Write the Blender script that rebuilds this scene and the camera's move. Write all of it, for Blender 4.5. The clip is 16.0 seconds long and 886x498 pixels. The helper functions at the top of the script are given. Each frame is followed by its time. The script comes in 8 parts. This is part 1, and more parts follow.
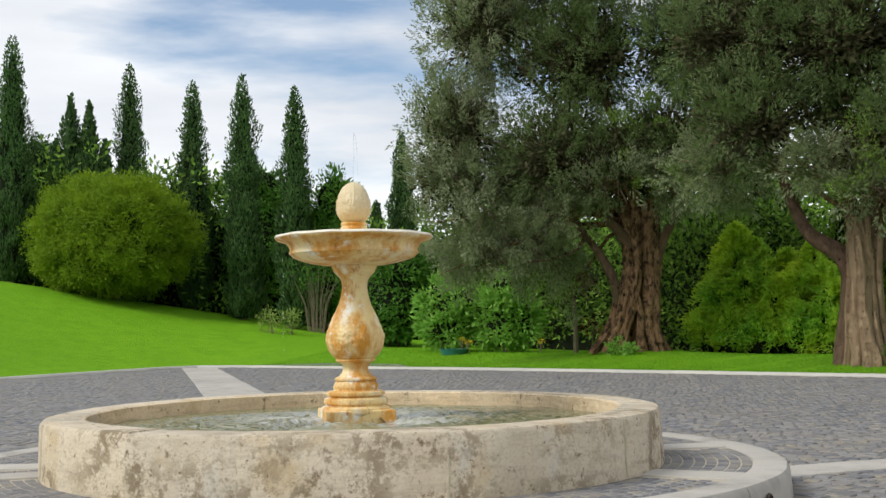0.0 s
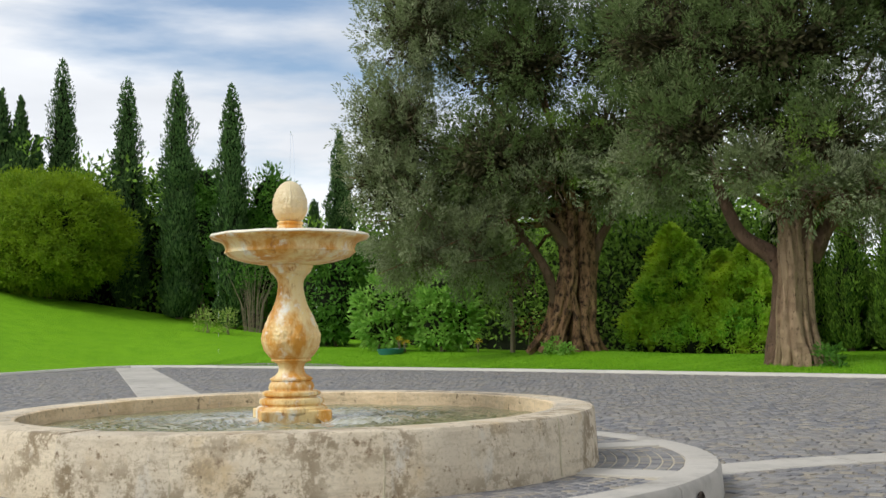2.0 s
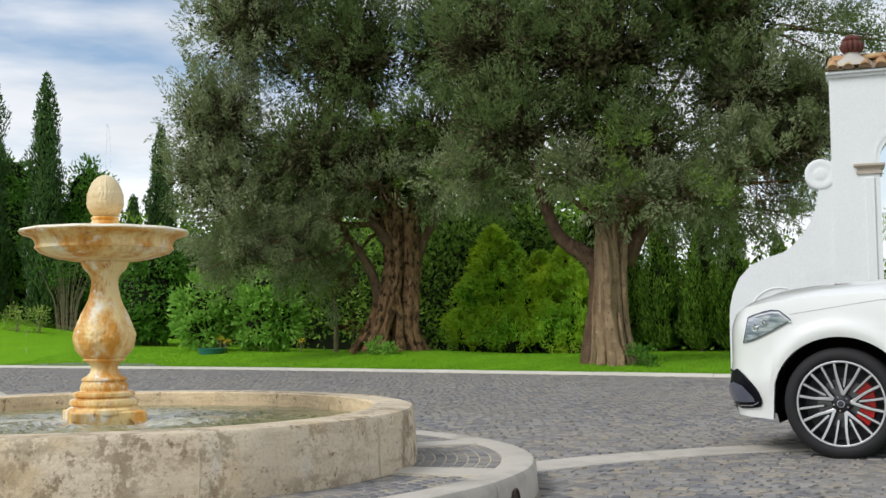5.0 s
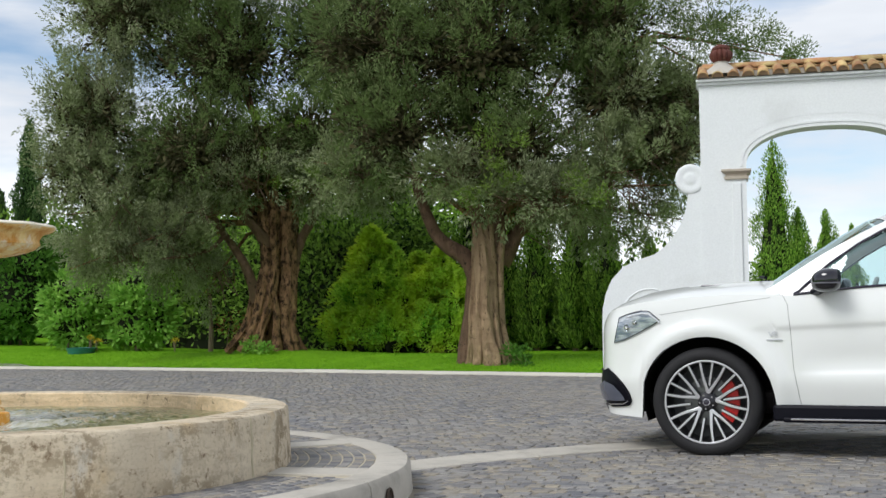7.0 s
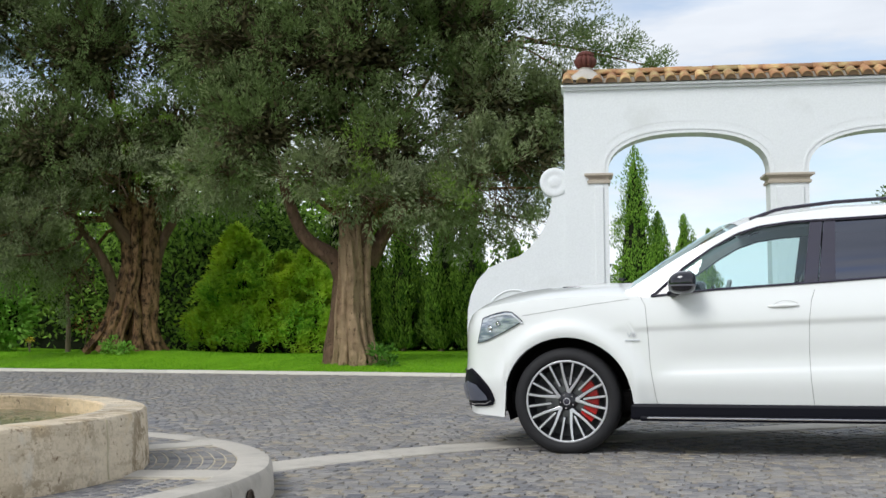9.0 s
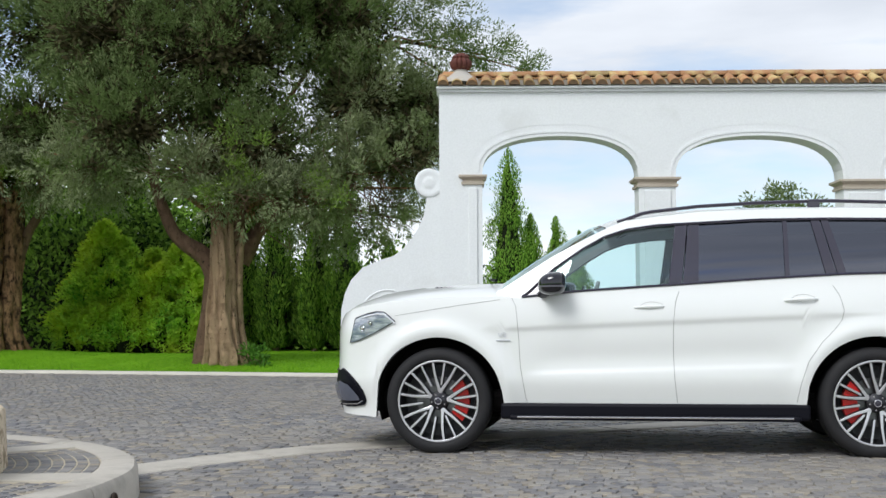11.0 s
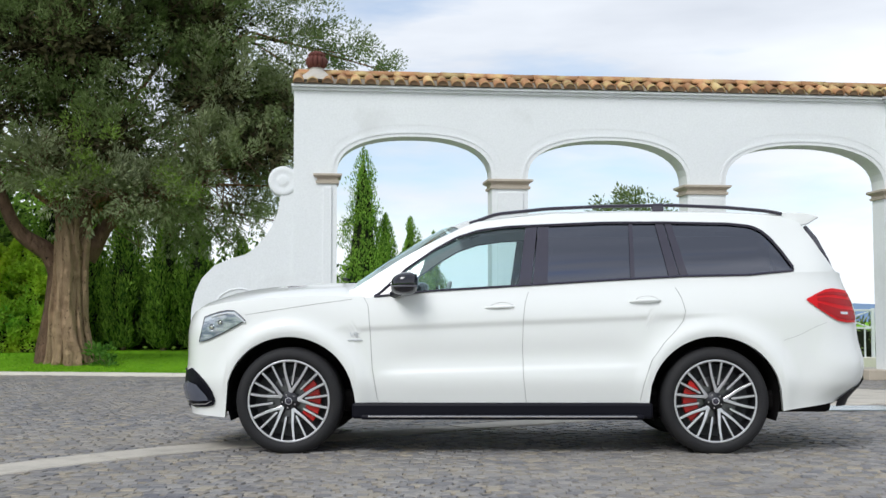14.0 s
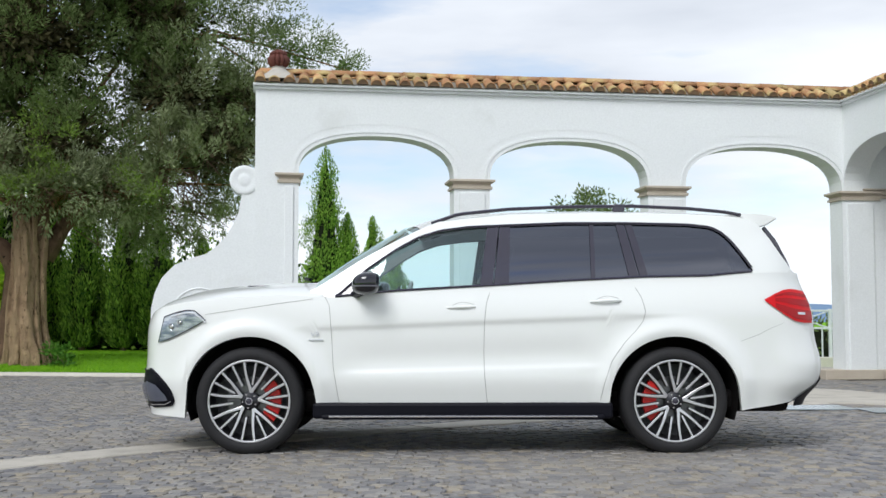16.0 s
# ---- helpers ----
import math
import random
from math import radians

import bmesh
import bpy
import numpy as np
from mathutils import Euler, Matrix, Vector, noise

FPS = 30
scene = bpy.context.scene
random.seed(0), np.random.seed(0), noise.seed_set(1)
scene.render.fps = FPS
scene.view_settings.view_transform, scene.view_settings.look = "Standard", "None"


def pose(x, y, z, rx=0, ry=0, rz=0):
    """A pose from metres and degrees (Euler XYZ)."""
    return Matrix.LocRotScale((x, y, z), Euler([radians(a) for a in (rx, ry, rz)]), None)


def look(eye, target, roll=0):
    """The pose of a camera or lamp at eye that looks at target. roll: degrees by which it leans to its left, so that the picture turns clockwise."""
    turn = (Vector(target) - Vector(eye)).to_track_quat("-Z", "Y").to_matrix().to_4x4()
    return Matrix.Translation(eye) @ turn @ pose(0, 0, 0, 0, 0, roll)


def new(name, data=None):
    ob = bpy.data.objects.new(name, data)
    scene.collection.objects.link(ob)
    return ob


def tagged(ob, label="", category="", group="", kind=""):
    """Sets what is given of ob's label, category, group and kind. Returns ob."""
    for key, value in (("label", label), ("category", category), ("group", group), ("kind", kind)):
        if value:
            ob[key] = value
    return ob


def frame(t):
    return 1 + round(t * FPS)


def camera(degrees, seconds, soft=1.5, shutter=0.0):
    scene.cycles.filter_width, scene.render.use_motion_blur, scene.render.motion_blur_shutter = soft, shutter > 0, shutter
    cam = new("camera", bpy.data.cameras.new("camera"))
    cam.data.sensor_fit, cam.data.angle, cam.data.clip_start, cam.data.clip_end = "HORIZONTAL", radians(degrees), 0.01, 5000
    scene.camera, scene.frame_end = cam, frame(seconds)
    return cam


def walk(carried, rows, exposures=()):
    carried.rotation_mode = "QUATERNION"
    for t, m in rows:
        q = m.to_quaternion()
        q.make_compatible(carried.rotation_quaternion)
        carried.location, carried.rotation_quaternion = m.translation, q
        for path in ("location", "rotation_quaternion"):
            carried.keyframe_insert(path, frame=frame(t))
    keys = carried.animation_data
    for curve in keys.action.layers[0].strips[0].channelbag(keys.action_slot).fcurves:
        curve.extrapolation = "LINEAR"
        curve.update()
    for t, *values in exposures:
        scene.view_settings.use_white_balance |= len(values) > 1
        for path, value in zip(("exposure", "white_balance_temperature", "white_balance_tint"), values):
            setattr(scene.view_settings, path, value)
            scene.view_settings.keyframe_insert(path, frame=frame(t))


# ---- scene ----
cam = camera(41.64, 16.0)
PATH = [
    (0, (1.213, -8.454, 0.948), (-0.0331, -6.8962, 1.0871), -1.06),
    (0.5, (1.214, -8.454, 0.948), (-0.0224, -6.8877, 1.0868), -1.06),
    (1, (1.215, -8.453, 0.948), (-0.0030, -6.8725, 1.0863), -1.04),
    (1.5, (1.217, -8.452, 0.948), (0.0237, -6.8522, 1.0856), -1.02),
    (2, (1.219, -8.450, 0.948), (0.0573, -6.8276, 1.0849), -1.00),
    (2.5, (1.221, -8.449, 0.948), (0.0951, -6.8011, 1.0840), -0.97),
    (3, (1.224, -8.447, 0.948), (0.1418, -6.7700, 1.0830), -0.93),
    (3.5, (1.226, -8.445, 0.948), (0.1846, -6.7430, 1.0821), -0.90),
    (4, (1.229, -8.443, 0.948), (0.2330, -6.7142, 1.0812), -0.86),
    (6.5, (1.244, -8.436, 0.948), (0.4766, -6.5936, 1.0771), -0.67),
    (7, (1.248, -8.435, 0.948), (0.5311, -6.5717, 1.0764), -0.63),
    (7.5, (1.251, -8.433, 0.948), (0.5836, -6.5522, 1.0757), -0.59),
    (8, (1.254, -8.432, 0.948), (0.6437, -6.5319, 1.0750), -0.54),
    (8.5, (1.258, -8.431, 0.948), (0.7002, -6.5145, 1.0744), -0.50),
    (9, (1.262, -8.430, 0.947), (0.7612, -6.4977, 1.0738), -0.45),
    (11.5, (1.279, -8.427, 0.947), (1.0394, -6.4450, 1.0717), -0.23),
    (12, (1.282, -8.426, 0.947), (1.0926, -6.4393, 1.0714), -0.19),
    (12.5, (1.285, -8.426, 0.947), (1.1366, -6.4355, 1.0712), -0.15),
    (13, (1.287, -8.426, 0.947), (1.1812, -6.4327, 1.0710), -0.12),
    (13.5, (1.290, -8.426, 0.947), (1.2185, -6.4310, 1.0709), -0.09),
    (14, (1.291, -8.426, 0.947), (1.2476, -6.4302, 1.0708), -0.06),
    (14.5, (1.293, -8.426, 0.947), (1.2683, -6.4298, 1.0708), -0.05),
    (15, (1.294, -8.426, 0.947), (1.2879, -6.4297, 1.0707), -0.03),
    (15.5, (1.295, -8.426, 0.947), (1.3046, -6.4297, 1.0707), -0.02),
    (16, (1.296, -8.426, 0.947), (1.3173, -6.4298, 1.0707), -0.01),
]
walk(cam, [(t, look(eye, target, roll)) for t, eye, target, roll in PATH],
     exposures=[(0, 0.0, 6500, 10), (4, 0.0, 6500, 10), (9, 0.06, 6340, 10), (16, 0.06, 6300, 10)])

# ---- light ----
world = bpy.data.worlds.new("sky")
scene.world = world
world.use_nodes = True
SUN_EL, SUN_AZ = radians(44), radians(208)   # azimuth from +y, clockwise
wn, wl = world.node_tree.nodes, world.node_tree.links
bg = wn["Background"]
sky = wn.new("ShaderNodeTexSky")
sky.sky_type, sky.sun_disc = "NISHITA", False
sky.sun_elevation, sky.sun_rotation = SUN_EL, SUN_AZ
coord = wn.new("ShaderNodeTexCoord")
stretch = wn.new("ShaderNodeMapping")
stretch.inputs["Scale"].default_value = (1.0, 1.0, 4.5)
stretch.inputs["Location"].default_value = (3.7, 1.3, 0.35)
wl.new(coord.outputs["Generated"], stretch.inputs["Vector"])
cloud = wn.new("ShaderNodeTexNoise")
cloud.inputs["Scale"].default_value, cloud.inputs["Detail"].default_value = 2.3, 9.0
cloud.inputs["Roughness"].default_value = 0.52
wl.new(stretch.outputs["Vector"], cloud.inputs["Vector"])
cover = wn.new("ShaderNodeMapRange")
cover.inputs["From Min"].default_value, cover.inputs["From Max"].default_value = 0.318, 0.468
wl.new(cloud.outputs["Fac"], cover.inputs["Value"])
tone = wn.new("ShaderNodeTexNoise")
tone.inputs["Scale"].default_value, tone.inputs["Detail"].default_value = 1.6, 6.0
wl.new(stretch.outputs["Vector"], tone.inputs["Vector"])
grey = wn.new("ShaderNodeMix")
grey.data_type = "RGBA"
grey.inputs["A"].default_value, grey.inputs["B"].default_value = (3.7, 4.0, 4.5, 1), (6.9, 7.1, 7.35, 1)
contrast = wn.new("ShaderNodeMapRange")
contrast.inputs["From Min"].default_value, contrast.inputs["From Max"].default_value = 0.36, 0.70
wl.new(tone.outputs["Fac"], contrast.inputs["Value"])
# clouds whiten towards the horizon
split = wn.new("ShaderNodeSeparateXYZ")
wl.new(coord.outputs["Generated"], split.inputs["Vector"])
low = wn.new("ShaderNodeMapRange")
low.inputs["From Min"].default_value, low.inputs["From Max"].default_value = 0.06, 0.34
low.inputs["To Min"].default_value, low.inputs["To Max"].default_value = 0.75, 0.0
wl.new(split.outputs["Z"], low.inputs["Value"])
pale = wn.new("ShaderNodeMath")
pale.operation, pale.use_clamp = "ADD", True
wl.new(contrast.outputs["Result"], pale.inputs[0])
wl.new(low.outputs["Result"], pale.inputs[1])
wl.new(pale.outputs["Value"], grey.inputs["Factor"])
veil = wn.new("ShaderNodeMix")
veil.data_type = "RGBA"
wl.new(cover.outputs["Result"], veil.inputs["Factor"])
wl.new(sky.outputs["Color"], veil.inputs["A"])
wl.new(grey.outputs["Result"], veil.inputs["B"])
wl.new(veil.outputs["Result"], bg.inputs["Color"])
bg.inputs["Strength"].default_value = 0.148

sun = new("sun", bpy.data.lights.new("sun", "SUN"))
sun.data.energy, sun.data.angle, sun.data.color = 2.3, radians(26), (1.0, 0.99, 0.97)
_d = Vector((math.sin(SUN_AZ) * math.cos(SUN_EL), math.cos(SUN_AZ) * math.cos(SUN_EL), math.sin(SUN_EL)))
sun.matrix_world = look(_d * 80, (0, 0, 0))

rng = np.random.default_rng(7)
random.seed(3)


# ---- materials ----
def nodes_of(name):
    m = bpy.data.materials.new(name)
    m.use_nodes = True
    return m, m.node_tree.nodes, m.node_tree.links, m.node_tree.nodes["Principled BSDF"]


def mixed(n, l, fac, a, b):
    x = n.new("ShaderNodeMix")
    x.data_type = "RGBA"
    for key, v in (("Factor", fac), ("A", a), ("B", b)):
        if hasattr(v, "is_linked"):
            l.new(v, x.inputs[key])
        else:
            x.inputs[key].default_value = v if key == "Factor" else (*v, 1)
    return x.outputs["Result"]


def noise_out(n, l, scale, detail=5.0, rough=0.55, vector=None, lo=0.0, hi=1.0):
    x = n.new("ShaderNodeTexNoise")
    x.inputs["Scale"].default_value, x.inputs["Detail"].default_value, x.inputs["Roughness"].default_value = scale, detail, rough
    if vector is not None:
        l.new(vector, x.inputs["Vector"])
    r = n.new("ShaderNodeMapRange")
    r.inputs["From Min"].default_value, r.inputs["From Max"].default_value = lo, hi
    l.new(x.outputs["Fac"], r.inputs["Value"])
    return r.outputs["Result"]


def position(n):
    return n.new("ShaderNodeNewGeometry").outputs["Position"]


def bumped(n, l, b, height, strength, distance=0.02):
    x = n.new("ShaderNodeBump")
    x.inputs["Strength"].default_value, x.inputs["Distance"].default_value = strength, distance
    l.new(height, x.inputs["Height"])
    l.new(x.outputs["Normal"], b.inputs["Normal"])


def surface(name, base, second=None, stain=None, rough=0.6, fine=40.0, coarse=2.5, stain_scale=1.3, stain_cut=(0.5, 0.72), bump=0.2,
            depth=0.01, metal=0.0, spec=0.5, coat=0.0, by_piece=0.0):
    """A two-scale surface: base and second colour mixed by coarse and fine noise, and stains with a shape of their own."""
    m, n, l, b = nodes_of(name)
    at = position(n)
    second = second or tuple(c * 0.75 for c in base)
    col = mixed(n, l, noise_out(n, l, coarse, 6, 0.6, at, 0.3, 0.7), base, second)
    grain = noise_out(n, l, fine, 4, 0.6, at, 0.25, 0.75)
    dark = mixed(n, l, grain, tuple(c * 0.82 for c in base), tuple(min(c * 1.12, 1) for c in base))
    blend = mixed(n, l, 0.35, col, dark)
    if stain:
        blend = mixed(n, l, noise_out(n, l, stain_scale, 8, 0.65, at, *stain_cut), blend, stain)
    if by_piece:
        rnd = n.new("ShaderNodeObjectInfo").outputs["Random"]
        shade = mixed(n, l, rnd, (1 - by_piece,) * 3, (1 + by_piece * 0.4,) * 3)
        mul = n.new("ShaderNodeMix")
        mul.data_type, mul.blend_type = "RGBA", "MULTIPLY"
        mul.inputs["Factor"].default_value = 1
        l.new(blend, mul.inputs["A"])
        l.new(shade, mul.inputs["B"])
        blend = mul.outputs["Result"]
    l.new(blend, b.inputs["Base Color"])
    b.inputs["Roughness"].default_value, b.inputs["Metallic"].default_value = rough, metal
    b.inputs["Specular IOR Level"].default_value, b.inputs["Coat Weight"].default_value = spec, coat
    b.inputs["Coat Roughness"].default_value = 0.04
    if bump:
        bumped(n, l, b, grain, bump, depth)
    return m


def plain(name, colour, rough=0.5, metal=0.0, coat=0.0, spec=0.5):
    m, n, l, b = nodes_of(name)
    at = position(n)
    l.new(mixed(n, l, noise_out(n, l, 18.0, 3, 0.5, at, 0.3, 0.7), tuple(c * 0.95 for c in colour), tuple(min(c * 1.04, 1) for c in colour)), b.inputs["Base Color"])
    b.inputs["Roughness"].default_value, b.inputs["Metallic"].default_value = rough, metal
    b.inputs["Coat Weight"].default_value, b.inputs["Specular IOR Level"].default_value = coat, spec
    b.inputs["Coat Roughness"].default_value = 0.03
    return m


def leafy(name, dark, light, odd=None, rough=0.55, passing=0.25):
    """Leaves: each island its own shade; some light passes through."""
    m, n, l, b = nodes_of(name)
    geo = n.new("ShaderNodeNewGeometry")
    col = mixed(n, l, geo.outputs["Random Per Island"], dark, light)
    patch = noise_out(n, l, 0.9, 3, 0.5, geo.outputs["Position"], 0.35, 0.65)
    col = mixed(n, l, patch, col, odd or tuple(c * 1.25 for c in light)) if odd else col
    l.new(col, b.inputs["Base Color"])
    b.inputs["Roughness"].default_value = rough
    b.inputs["Specular IOR Level"].default_value = 0.15
    tr = n.new("ShaderNodeBsdfTranslucent")
    l.new(col, tr.inputs["Color"])
    mix = n.new("ShaderNodeMixShader")
    mix.inputs["Fac"].default_value = passing
    l.new(b.outputs["BSDF"], mix.inputs[1])
    l.new(tr.outputs["BSDF"], mix.inputs[2])
    l.new(mix.outputs["Shader"], n["Material Output"].inputs["Surface"])
    return m


def glassy(name, colour=(1, 1, 1), rough=0.0, ior=1.5, sheen=(1, 1, 1)):
    m, n, l, b = nodes_of(name)
    g = n.new("ShaderNodeBsdfGlossy")
    g.inputs["Roughness"].default_value = rough
    g.inputs["Color"].default_value = (*sheen, 1)
    t = n.new("ShaderNodeBsdfTransparent")
    t.inputs["Color"].default_value = (*colour, 1)
    f = n.new("ShaderNodeFresnel")
    f.inputs["IOR"].default_value = ior
    mix = n.new("ShaderNodeMixShader")
    l.new(f.outputs["Fac"], mix.inputs["Fac"])
    l.new(t.outputs["BSDF"], mix.inputs[1])
    l.new(g.outputs["BSDF"], mix.inputs[2])
    l.new(mix.outputs["Shader"], n["Material Output"].inputs["Surface"])
    return m


# ---- building blocks ----
def as_mesh(name, bm, mat, smooth=False, angle=40):
    if isinstance(bm, bmesh.types.BMesh):
        me = bpy.data.meshes.new(name)
        bmesh.ops.recalc_face_normals(bm, faces=bm.faces)
        if smooth:
            for f in bm.faces:
                f.smooth = True
            for e in bm.edges:
                if len(e.link_faces) == 2 and e.calc_face_angle(0) > radians(angle):
                    e.smooth = False
        bm.to_mesh(me)
        bm.free()
    else:
        me = bm
    if mat is not None:
        me.materials.append(mat)
    return me


def part(name, bm, mat, parent=None, label="", smooth=False, angle=40):
    """ONE mesh object, under a thing or a part when a parent is given."""
    ob = new(name, as_mesh(name, bm, mat, smooth, angle))
    if parent is not None:
        ob.parent = parent
    return tagged(ob, label=label)


def thing(name, label, category, group="", kind="", at=(0, 0, 0), turn=0.0):
    ob = new(name)
    ob.empty_display_size = 0.2
    ob.location, ob.rotation_euler = at, (0, 0, turn)
    return tagged(ob, label, category, group, kind)


def raw_mesh(name, verts, faces, smooth=False):
    """A mesh from arrays: verts (n, 3), faces (m, k) with one corner count."""
    verts, faces = np.asarray(verts, np.float32), np.asarray(faces, np.int32)
    me = bpy.data.meshes.new(name)
    me.vertices.add(len(verts))
    me.vertices.foreach_set("co", verts.ravel())
    me.loops.add(faces.size)
    me.loops.foreach_set("vertex_index", faces.ravel())
    me.polygons.add(len(faces))
    k = faces.shape[1]
    me.polygons.foreach_set("loop_start", np.arange(0, faces.size, k, dtype=np.int32))
    me.polygons.foreach_set("loop_total", np.full(len(faces), k, np.int32))
    me.polygons.foreach_set("use_smooth", np.full(len(faces), smooth))
    me.update()
    me.validate()
    return me


def box(sx, sy, sz, at=(0, 0, 0), bevel=0.0, turn=None):
    bm = bmesh.new()
    bmesh.ops.create_cube(bm, size=1)
    bmesh.ops.scale(bm, vec=(sx, sy, sz), verts=bm.verts)
    if bevel:
        bmesh.ops.bevel(bm, geom=bm.edges, offset=bevel, segments=2, affect="EDGES", profile=0.5)
    if turn is not None:
        bmesh.ops.rotate(bm, cent=(0, 0, 0), matrix=turn, verts=bm.verts)
    bmesh.ops.translate(bm, vec=at, verts=bm.verts)
    return bm


def lathe(profile, steps=64, wobble=None):
    """Turns (radius, height) pairs about z. wobble(angle, i, r, z) may shift a radius."""
    bm = bmesh.new()
    rings = []
    for i, (r, z) in enumerate(profile):
        if r < 1e-4:
            rings.append([bm.verts.new((0, 0, z))] * steps)
            continue
        ring = []
        for k in range(steps):
            a = 2 * math.pi * k / steps
            rr, zz = (r, z) if wobble is None else wobble(a, i, r, z)
            ring.append(bm.verts.new((rr * math.cos(a), rr * math.sin(a), zz)))
        rings.append(ring)
    for lo, hi in zip(rings, rings[1:]):
        for k in range(steps):
            q = [lo[k], lo[(k + 1) % steps], hi[(k + 1) % steps], hi[k]]
            q = [v for j, v in enumerate(q) if v not in q[:j]]
            if len(q) > 2:
                try:
                    bm.faces.new(q)
                except ValueError:
                    pass
    return bm


def prism(outline, lo, hi, axis="y"):
    """A flat outline pushed along an axis: outline in (x, z) for y, in (x, y) for z."""
    bm = bmesh.new()
    put = (lambda p, h: (p[0], h, p[1])) if axis == "y" else (lambda p, h: (p[0], p[1], h))
    a, b = [bm.verts.new(put(p, lo)) for p in outline], [bm.verts.new(put(p, hi)) for p in outline]
    caps = [bm.faces.new(a), bm.faces.new(b[::-1])]
    for k in range(len(a)):
        j = (k + 1) % len(a)
        bm.faces.new([a[j], a[k], b[k], b[j]])
    bm.normal_update()
    bmesh.ops.triangulate(bm, faces=caps, ngon_method="EAR_CLIP")
    return bm


def tube(points, radii, sides=8, closed_ends=True):
    """A tapered round bar along points."""
    bm = bmesh.new()
    pts = [Vector(p) for p in points]
    rings, up = [], Vector((0.31, 0.17, 0.93)).normalized()
    for i, p in enumerate(pts):
        way = (pts[min(i + 1, len(pts) - 1)] - pts[max(i - 1, 0)]).normalized()
        side = way.cross(up)
        if side.length < 1e-3:
            side = way.cross(Vector((1, 0, 0)))
        side.normalize()
        other = side.cross(way)
        r = radii[i] if hasattr(radii, "__len__") else radii
        rings.append([bm.verts.new(p + r * (math.cos(2 * math.pi * k / sides) * side + math.sin(2 * math.pi * k / sides) * other)) for k in range(sides)])
    for a, b in zip(rings, rings[1:]):
        for k in range(sides):
            bm.faces.new([a[k], a[(k + 1) % sides], b[(k + 1) % sides], b[k]])
    if closed_ends:
        bm.faces.new(rings[0][::-1])
        bm.faces.new(rings[-1])
    return bm


def joined(*parts):
    bm = bmesh.new()
    for p in parts:
        me = bpy.data.meshes.new("tmp")
        p.to_mesh(me)
        p.free()
        bm.from_mesh(me)
        bpy.data.meshes.remove(me)
    return bm


def smoothstep(x, a, b):
    t = np.clip((np.asarray(x, float) - a) / (b - a), 0, 1)
    return t * t * (3 - 2 * t)

# ---- colours of the place ----
BAND_STONE = surface("pale_band_stone", (0.50, 0.465, 0.405), (0.42, 0.385, 0.33), (0.27, 0.25, 0.215), 0.8, 60, 3.0, 2.6, (0.50, 0.78), 0.25, 0.006, by_piece=0.1)
KERB_STONE = surface("kerb_stone", (0.56, 0.53, 0.46), (0.47, 0.44, 0.38), None, 0.8, 50, 1.2, bump=0.25, by_piece=0.12)
PLASTER = surface("white_plaster", (0.745, 0.768, 0.768), (0.71, 0.733, 0.737), (0.60, 0.615, 0.60), 0.85, 35, 0.8, 0.7, (0.6, 0.85), 0.012, 0.006)
CAP_STONE = surface("cap_stone", (0.50, 0.44, 0.36), (0.40, 0.34, 0.27), None, 0.8, 60, 4, bump=0.25)
TILE = surface("terracotta", (0.50, 0.265, 0.125), (0.36, 0.175, 0.08), (0.58, 0.44, 0.20), 0.85, 60, 6, 3.5, (0.47, 0.60), 0.4, 0.008, by_piece=0.40)
MARBLE = None


